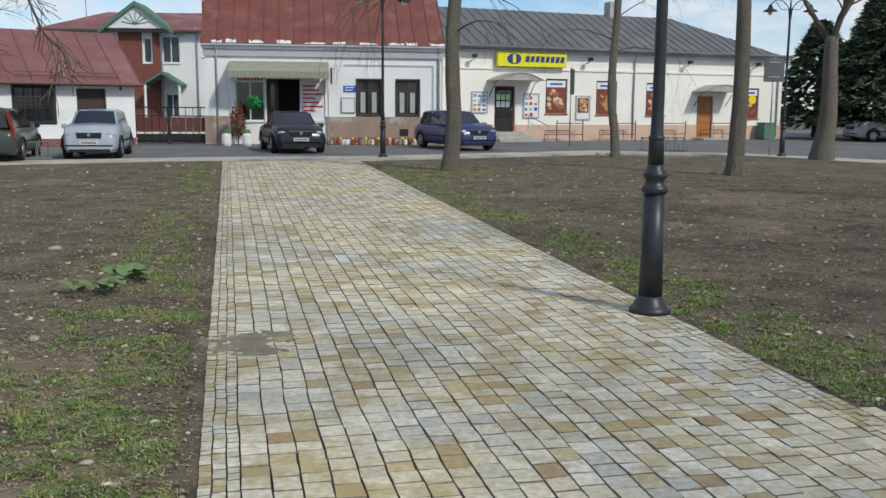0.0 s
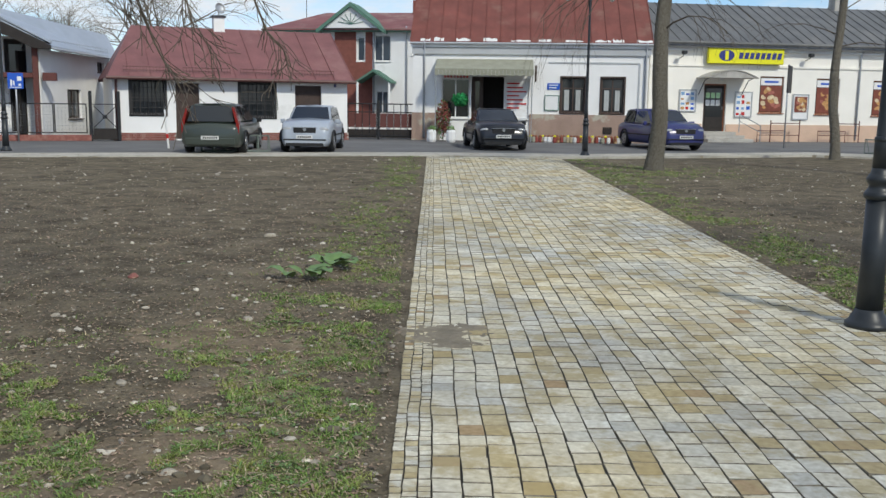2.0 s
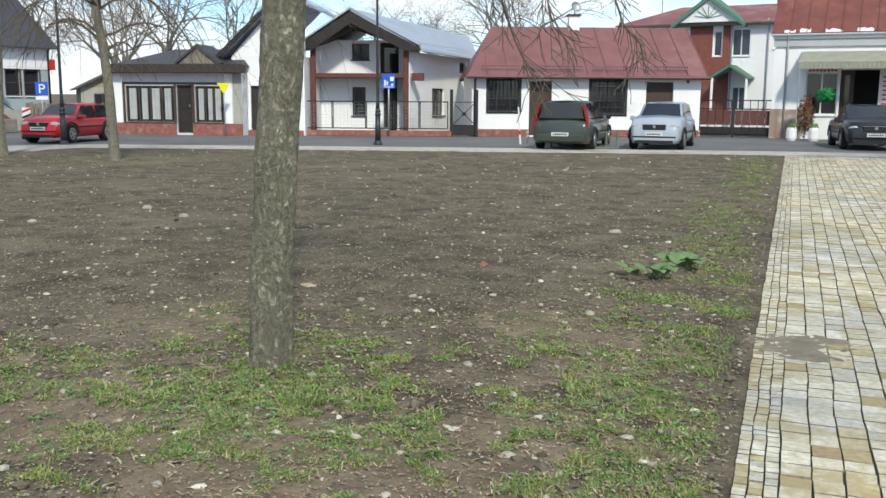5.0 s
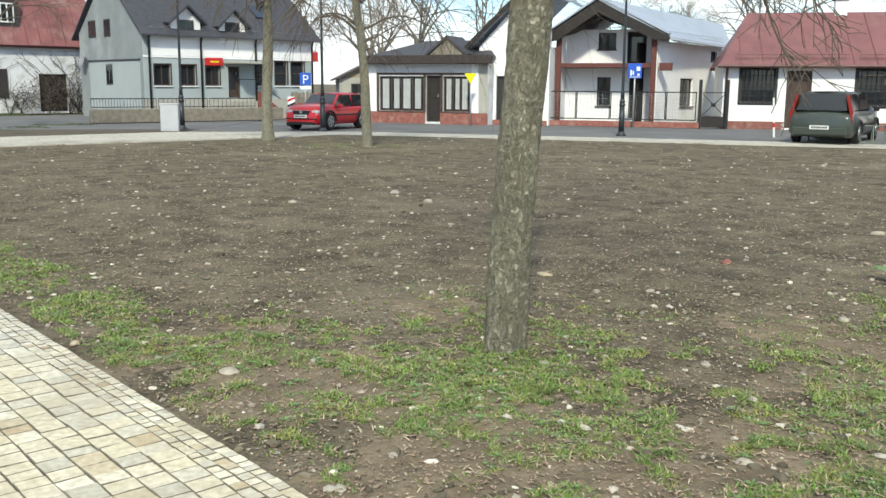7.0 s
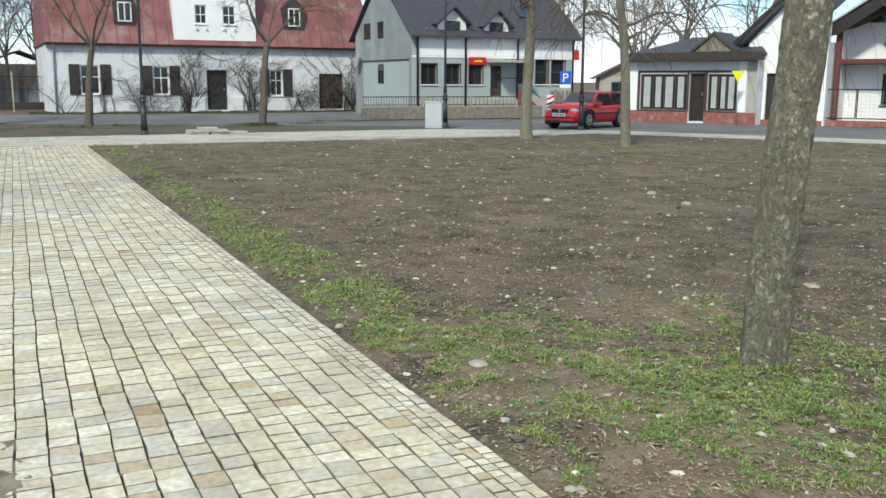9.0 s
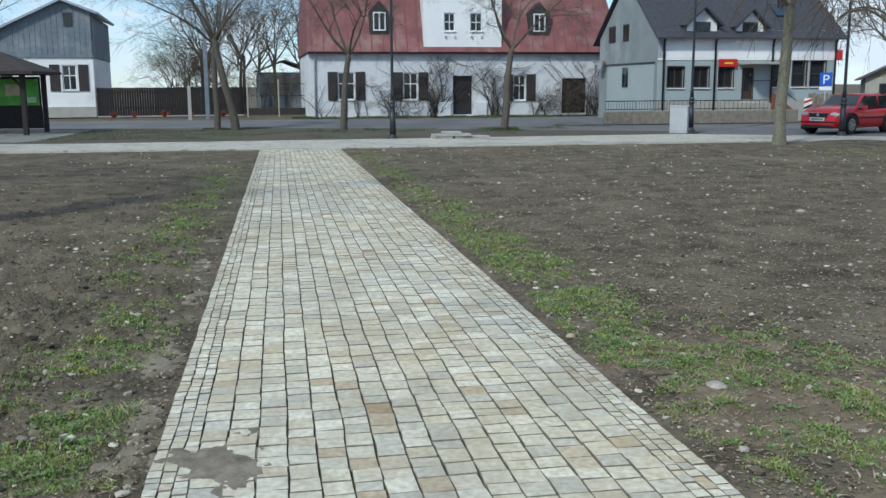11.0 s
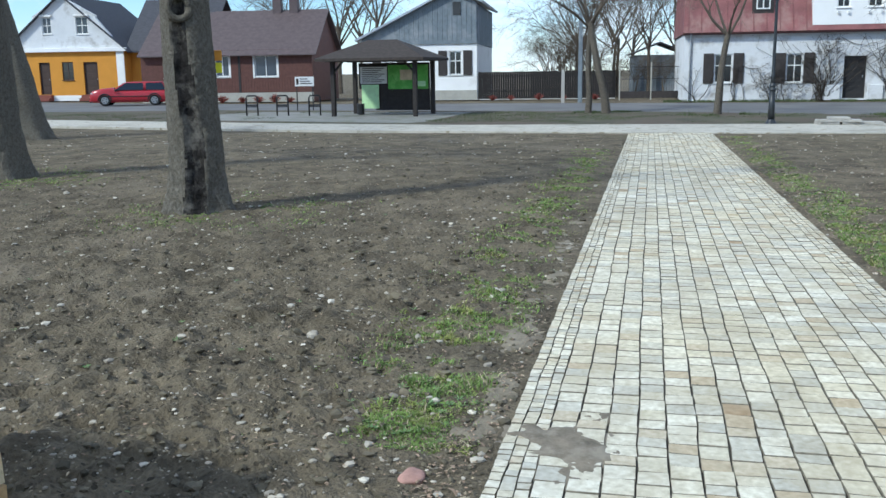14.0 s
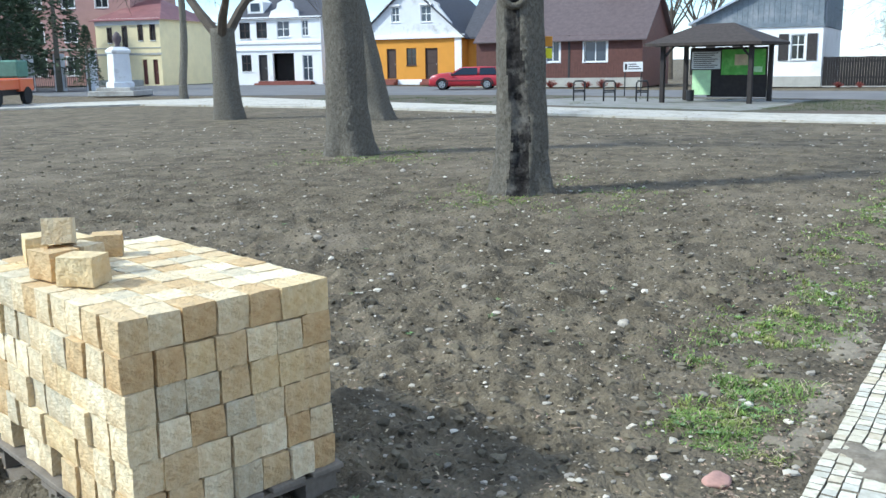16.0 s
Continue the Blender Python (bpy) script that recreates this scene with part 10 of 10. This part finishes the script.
def dry_patch(cx, cy, rx, ry, seed):
    """Crusted pale topsoil that has dried, following the lie of the bed."""
    n = 60
    g = np.linspace(-1.2, 1.2, n)
    X, Y = np.meshgrid(g * rx + cx, g * ry + cy, indexing="ij")
    R = np.hypot((X - cx) / rx, (Y - cy) / ry)
    lump = vnoise(X, Y, rx * 0.4, seed) * 0.5 + vnoise(X, Y, 0.12, seed + 2) * 0.3 + vnoise(X, Y, 0.05, seed + 4) * 0.2
    Z = soil_z(X, Y) + np.minimum(0.003, 0.03 * (lump - 0.22 - 0.42 * R))
    idx = np.arange(n * n).reshape(n, n)
    q = np.stack([idx[:-1, :-1], idx[1:, :-1], idx[1:, 1:], idx[:-1, 1:]], -1).reshape(-1, 4)
    m = (lump - 0.22 - 0.42 * R).reshape(-1)
    q = q[m[q].min(1) > -0.1]
    me = bpy.data.meshes.new("dry_crust")
    me.from_pydata(np.stack([X, Y, Z], -1).reshape(-1, 3).tolist(), [], q.tolist())
    me.polygons.foreach_set("use_smooth", [True] * len(me.polygons))
    me.materials.append(M["dry_crust"])
    return tagged(new("dry_crust", me), "patch of paler dried topsoil on the bed", "soil", kind="stuff")


M["dry_crust"] = mat("dry_crust", (0.20, 0.158, 0.108), 0.95, 0.4, 4, 0.7, 45, stain=(0.14, 0.11, 0.075), stain_scale=2.5, bump_dist=0.03, spec=0.15)
dry_patch(-3.0, 5.55, 0.75, 0.5, 71)
dry_patch(3.9, 13.4, 1.5, 2.2, 73)
dry_patch(4.5, 17.8, 1.6, 2.6, 75)
dry_patch(-4.9, 3.9, 0.6, 0.5, 77)
dry_patch(-2.7, 2.7, 1.3, 1.0, 79)
dry_patch(-4.3, 2.3, 1.2, 0.8, 81)
dry_patch(-1.8, 3.6, 0.6, 0.9, 83)
dry_patch(-2.2, 5.0, 0.6, 0.9, 85)
spill((-1.40, 6.28), 0.33, 0.34, 2, "thin brown spill of sand on the setts", "dry_soil")
spill((-3.62, -0.27), 0.40, 0.26, 5, "grey-brown smear of mortar sand on the setts")


# ---- stack of stone cubes on a pallet ----
def pallet_and_stack():
    at_ = pose(-1.39, -2.10, 0, 0, 0, 170)       # x along the short side, y away from the path
    W, D = 0.80, 1.27
    p = thing("pallet", at_, "weathered grey wooden pallet on dug soil", "pallet")
    # local y runs to the camera's far side: built towards +y after the turn
    for i in range(5):
        x0 = -0.02 + i * (W + 0.04 - 0.14) / 4
        part("deck_board", B(x0, -0.02, 0.122, x0 + 0.14, D + 0.02, 0.144, bevel=0.003), "pallet_wood", p)
    for y0 in (0.0, D / 2 - 0.07, D - 0.14):
        part("stringer_board", B(-0.02, y0, 0.1, W + 0.02, y0 + 0.14, 0.12), "pallet_wood", p)
        for x0 in (0.0, W / 2 - 0.07, W - 0.14):
            part("block", B(x0, y0 + 0.005, 0.022, x0 + 0.14, y0 + 0.135, 0.099), "pallet_wood", p)
    for x0 in (0.0, W / 2 - 0.07, W - 0.14):
        part("skid", B(x0, 0, -0.02, x0 + 0.14, D, 0.021), "pallet_wood", p)
    st = thing("stone_stack", at_, "neat stack of split yellowish sandstone cubes", "stone stack")
    st.matrix_basis = at_ @ Matrix.Translation((0, 0, 0.146))
    rng = random.Random(9)
    shapes = []
    for k in range(8):
        bm = bmesh.new()
        bmesh.ops.create_cube(bm, size=1)
        bmesh.ops.subdivide_edges(bm, edges=bm.edges[:], cuts=1, use_grid_fill=True)
        for v in bm.verts:
            v.co += Vector((rng.uniform(-0.028, 0.028), rng.uniform(-0.028, 0.028), rng.uniform(-0.02, 0.02)))
        me = bpy.data.meshes.new("cube")
        bm.to_mesh(me)
        bm.free()
        me.materials.append(M["fresh_stone"])
        shapes.append(me)
    nx, ny, nz = 7, 10, 6
    cx, cy, cz = W / nx, D / ny, 0.118
    def cuts(n, span):
        """Uneven joints along one course."""
        c = np.cumsum([0.0] + [rng.uniform(0.88, 1.12) for _ in range(n)])
        return (c * span / c[-1]).tolist()

    for k in range(nz):
        ys = cuts(ny, D)
        for j in range(ny):
            xs = cuts(nx, W)
            for i in range(nx):
                if not (k == nz - 1 or j == 0 or i == 0 or i == nx - 1 or (j < 2 and rng.random() < 0.2)):
                    continue
                if k == 0 and i == 0 and j in (4, 7):
                    continue
                out = rng.choice((rng.uniform(-0.006, 0.006), rng.uniform(-0.006, 0.006), rng.uniform(-0.016, 0.02)))
                if k == nz - 1:
                    out *= 0.3
                ox = -out if i == 0 else out if i == nx - 1 else 0
                oy = -out if j == 0 else 0
                sx, sy, sz = (xs[i + 1] - xs[i]) * rng.uniform(0.93, 0.97), (ys[j + 1] - ys[j]) * rng.uniform(0.92, 0.97), cz * rng.uniform(0.945, 0.985)
                m = Matrix.Translation(((xs[i] + xs[i + 1]) / 2 + ox, (ys[j] + ys[j + 1]) / 2 + oy, cz * k + sz / 2)) @ Matrix.Rotation(radians(rng.uniform(-3, 3)), 4, "Z") @ Matrix.Diagonal((sx, sy, sz, 1))
                share("cube", shapes[rng.randrange(8)], st, m)
    # Filler painted dark so gaps between the cubes read as shaded.
    part("core", B(cx * 1.1, cy * 1.1, 0.0, W - cx * 1.1, D - cy * 1.1, cz * (nz - 1) - 0.01), "joint", st)
    top = 0.146 + cz * nz
    for x, y, z, a, b, s in ((0.15, 0.56, 0.06, 35, 0, 1.0), (0.12, 0.74, 0.06, 10, 0, 1.0), (0.20, 1.08, 0.06, -15, 0, 1.0), (0.27, 0.94, 0.06, 5, 0, 1.0), (0.44, 1.0, 0.05, 60, 0, 0.85), (0.25, 0.80, 0.06, 20, 0, 0.9), (0.17, 0.80, 0.165, -30, -10, 0.9)):
        ob = new("loose_cube", shapes[rng.randrange(8)])
        tagged(ob, "loose yellowish sandstone cube lying on the stack", "stone cube", "loose cubes on the stack")
        ob.matrix_basis = at_ @ Matrix.Translation((x, y, top + z - 0.006)) @ pose(0, 0, 0, b, 0, a) @ Matrix.Diagonal((0.115 * s, 0.14 * s, 0.105 * s, 1))


def fresh_stone():
    m = mat("fresh_stone", (0.74, 0.64, 0.45), 0.9, 0.16, 1.2, 0.4, 5, stain=(0.55, 0.395, 0.215), stain_scale=0.8, stain_at=(0.40, 0.70), bump_dist=0.12)
    n, l = m.node_tree.nodes, m.node_tree.links
    oi, ramp, mx = n.new("ShaderNodeObjectInfo"), n.new("ShaderNodeValToRGB"), n.new("ShaderNodeMixRGB")
    ramp.color_ramp.interpolation = "CONSTANT"
    cols = [(0.0, (1.0, 0.98, 0.93)), (0.2, (1.12, 1.11, 1.06)), (0.36, (0.92, 0.83, 0.70)), (0.5, (0.86, 0.89, 0.92)), (0.63, (0.84, 0.71, 0.55)), (0.75, (1.0, 0.93, 0.78)), (0.88, (1.2, 1.23, 1.25))]
    el = ramp.color_ramp.elements
    for i, (p, c) in enumerate(cols):
        e = el[i] if i < 2 else el.new(p)
        e.position, e.color = p, (*c, 1)
    l.new(oi.outputs["Random"], ramp.inputs["Fac"])
    b = n["Principled BSDF"]
    src = b.inputs["Base Color"].links[0].from_socket
    mx.blend_type, mx.inputs["Fac"].default_value = "MULTIPLY", 1.0
    l.new(src, mx.inputs["Color1"])
    l.new(ramp.outputs["Color"], mx.inputs["Color2"])
    l.new(mx.outputs["Color"], b.inputs["Base Color"])
    return m


M["fresh_stone"] = fresh_stone()
pallet_and_stack()


# ---- setts: wavy columns along each path, small ones at the edges ----
def sett_bounds(width, wide):
    """Lines between the columns, as distances from the path's left edge."""
    edge = 0.061
    mid = width(0) - 6 * edge
    k = round(mid / 0.128)
    lines = [i * edge for i in range(3)] + [3 * edge + mid * i / k for i in range(k)] + [width(0) - (3 - i) * edge for i in range(4)]
    while wide and lines[-1] < wide[1]:
        lines.append(lines[-1] + 0.128)
    return lines


def sett_cells(s0, s1, width, seed, size, wide=None):
    """Every sett as (start, end, left at start, right at start, left at end, right at end)."""
    rng = random.Random(seed)
    bounds = sett_bounds(width, wide)

    def line(k, s):
        f = width(s) / width(0) if bounds[k] <= width(0) + 0.01 else 1.0
        wave = 0.009 * noise.noise(Vector((s * 1.3, k * 0.6, seed))) + 0.008 * noise.noise(Vector((s * 3.6, k * 1.7, seed + 5)))
        return bounds[k] * f + wave

    cells = []
    for k in range(len(bounds) - 1):
        b = bounds[k + 1] - bounds[k]
        small = b < 0.1
        end = s1 if bounds[k] < width(0) - 0.01 else wide[0]
        s = s0 + rng.uniform(-0.1, 0)
        while s < end:
            ln = rng.uniform(0.05, 0.08) if small else rng.triangular(size[0], size[1], size[2])
            e = s + ln
            if e < end + 0.02:
                cells.append((s, e, line(k, s), line(k + 1, s), line(k, e), line(k + 1, e)))
            s = e
    cells.sort()
    return cells


def lay_setts(parent, A, D, N, cells, near, seed, keep, stone):
    rng = random.Random(seed)
    vs, fs, mi = [], [], []
    shapes = []
    for _ in range(12):
        bm = bmesh.new()
        lo, mid, top = [], [], []
        for sx, sy in ((-0.5, -0.5), (0.5, -0.5), (0.5, 0.5), (-0.5, 0.5)):
            jx, jy = rng.uniform(-0.03, 0.03), rng.uniform(-0.025, 0.025)
            lo.append(bm.verts.new((sx + jx, sy + jy, -0.05)))
            mid.append(bm.verts.new((sx + jx, sy + jy, -0.006 + rng.uniform(-0.002, 0.002))))
            top.append(bm.verts.new(((sx + jx) * 0.965, (sy + jy) * 0.965, rng.uniform(-0.0015, 0.0015))))
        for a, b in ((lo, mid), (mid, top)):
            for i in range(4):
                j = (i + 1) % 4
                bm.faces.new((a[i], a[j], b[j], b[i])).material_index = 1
        bm.faces.new(top)
        me = bpy.data.meshes.new("sett")
        bm.to_mesh(me)
        bm.free()
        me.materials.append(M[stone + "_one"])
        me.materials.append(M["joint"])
        shapes.append(me)
    single = 0
    turn = Matrix(((D.x, N.x, 0, 0), (D.y, N.y, 0, 0), (0, 0, 1, 0), (0, 0, 0, 1)))
    for s, e, la, ra, lb, rb in cells:
        sm, wm = (s + e) / 2, (la + ra + lb + rb) / 4
        p = A + D * sm + N * wm
        if not keep(p.x, p.y):
            continue
        gap, slit = rng.uniform(0.0035, 0.0075), rng.uniform(0.0035, 0.007)
        z = rng.uniform(-0.0025, 0.003)
        tl = rng.uniform(-0.022, 0.022), rng.uniform(-0.022, 0.022)
        if near[0] < sm < near[1] and single < 300:
            single += 1
            yaw = math.atan2((lb + rb) / 2 - (la + ra) / 2, e - s)
            m = Matrix.Translation((p.x, p.y, z)) @ turn @ Matrix.Rotation(yaw, 4, "Z") @ Matrix.Rotation(tl[0], 4, "X") @ Matrix.Diagonal((e - s - gap, (ra + rb - la - lb) / 2 - slit, 1, 1))
            share("sett", shapes[rng.randrange(12)], parent, m)
            continue
        i = len(vs)
        g, h = gap / 2, slit / 2
        j = [rng.uniform(-0.0025, 0.0025) for _ in range(8)]
        cs = [(s + g + j[0], la + h + j[1]), (e - g + j[2], lb + h + j[3]), (e - g + j[4], rb - h + j[5]), (s + g + j[6], ra - h + j[7])]
        for zz, k in ((-0.05, 1.0), (-0.006, 1.0), (0.0, 0.965)):
            for u, w in cs:
                du, dw = (u - sm) * k, (w - wm) * k
                q = p + D * du + N * dw
                vs.append((q.x, q.y, z + zz + (du * tl[0] + dw * tl[1] if zz > -0.04 else 0)))
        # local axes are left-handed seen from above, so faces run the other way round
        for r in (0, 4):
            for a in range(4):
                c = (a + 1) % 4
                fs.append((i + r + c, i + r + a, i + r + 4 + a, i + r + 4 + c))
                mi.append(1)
        fs.append((i + 11, i + 10, i + 9, i + 8))
        mi.append(0)
    me = bpy.data.meshes.new("setts")
    me.from_pydata(vs, [], fs)
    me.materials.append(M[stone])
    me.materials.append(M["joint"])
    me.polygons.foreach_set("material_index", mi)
    ob = new("setts", me)
    ob.parent = parent
    tagged(ob, "cream, grey and rust-flecked sandstone setts", kind="stuff")


pv1, pv2 = bpy.data.objects["pavement_1"], bpy.data.objects["pavement_2"]
lay_setts(pv1, P1_A, D1, N1, sett_cells(-4.9, 24.15, p1_width, 5, (0.10, 0.185, 0.14), (0.5, 6.9)), (-0.05, 1.15), 6, lambda x, y: True, "sett")
lay_setts(pv2, P2_A, D2, N2, sett_cells(-4.6, 21.2, p2_width, 8, (0.085, 0.165, 0.122)), (0.1, 2.1), 9, lambda x, y: (x - P1_A.x) * N1.x + (y - P1_A.y) * N1.y < -0.075, "sett_grey")
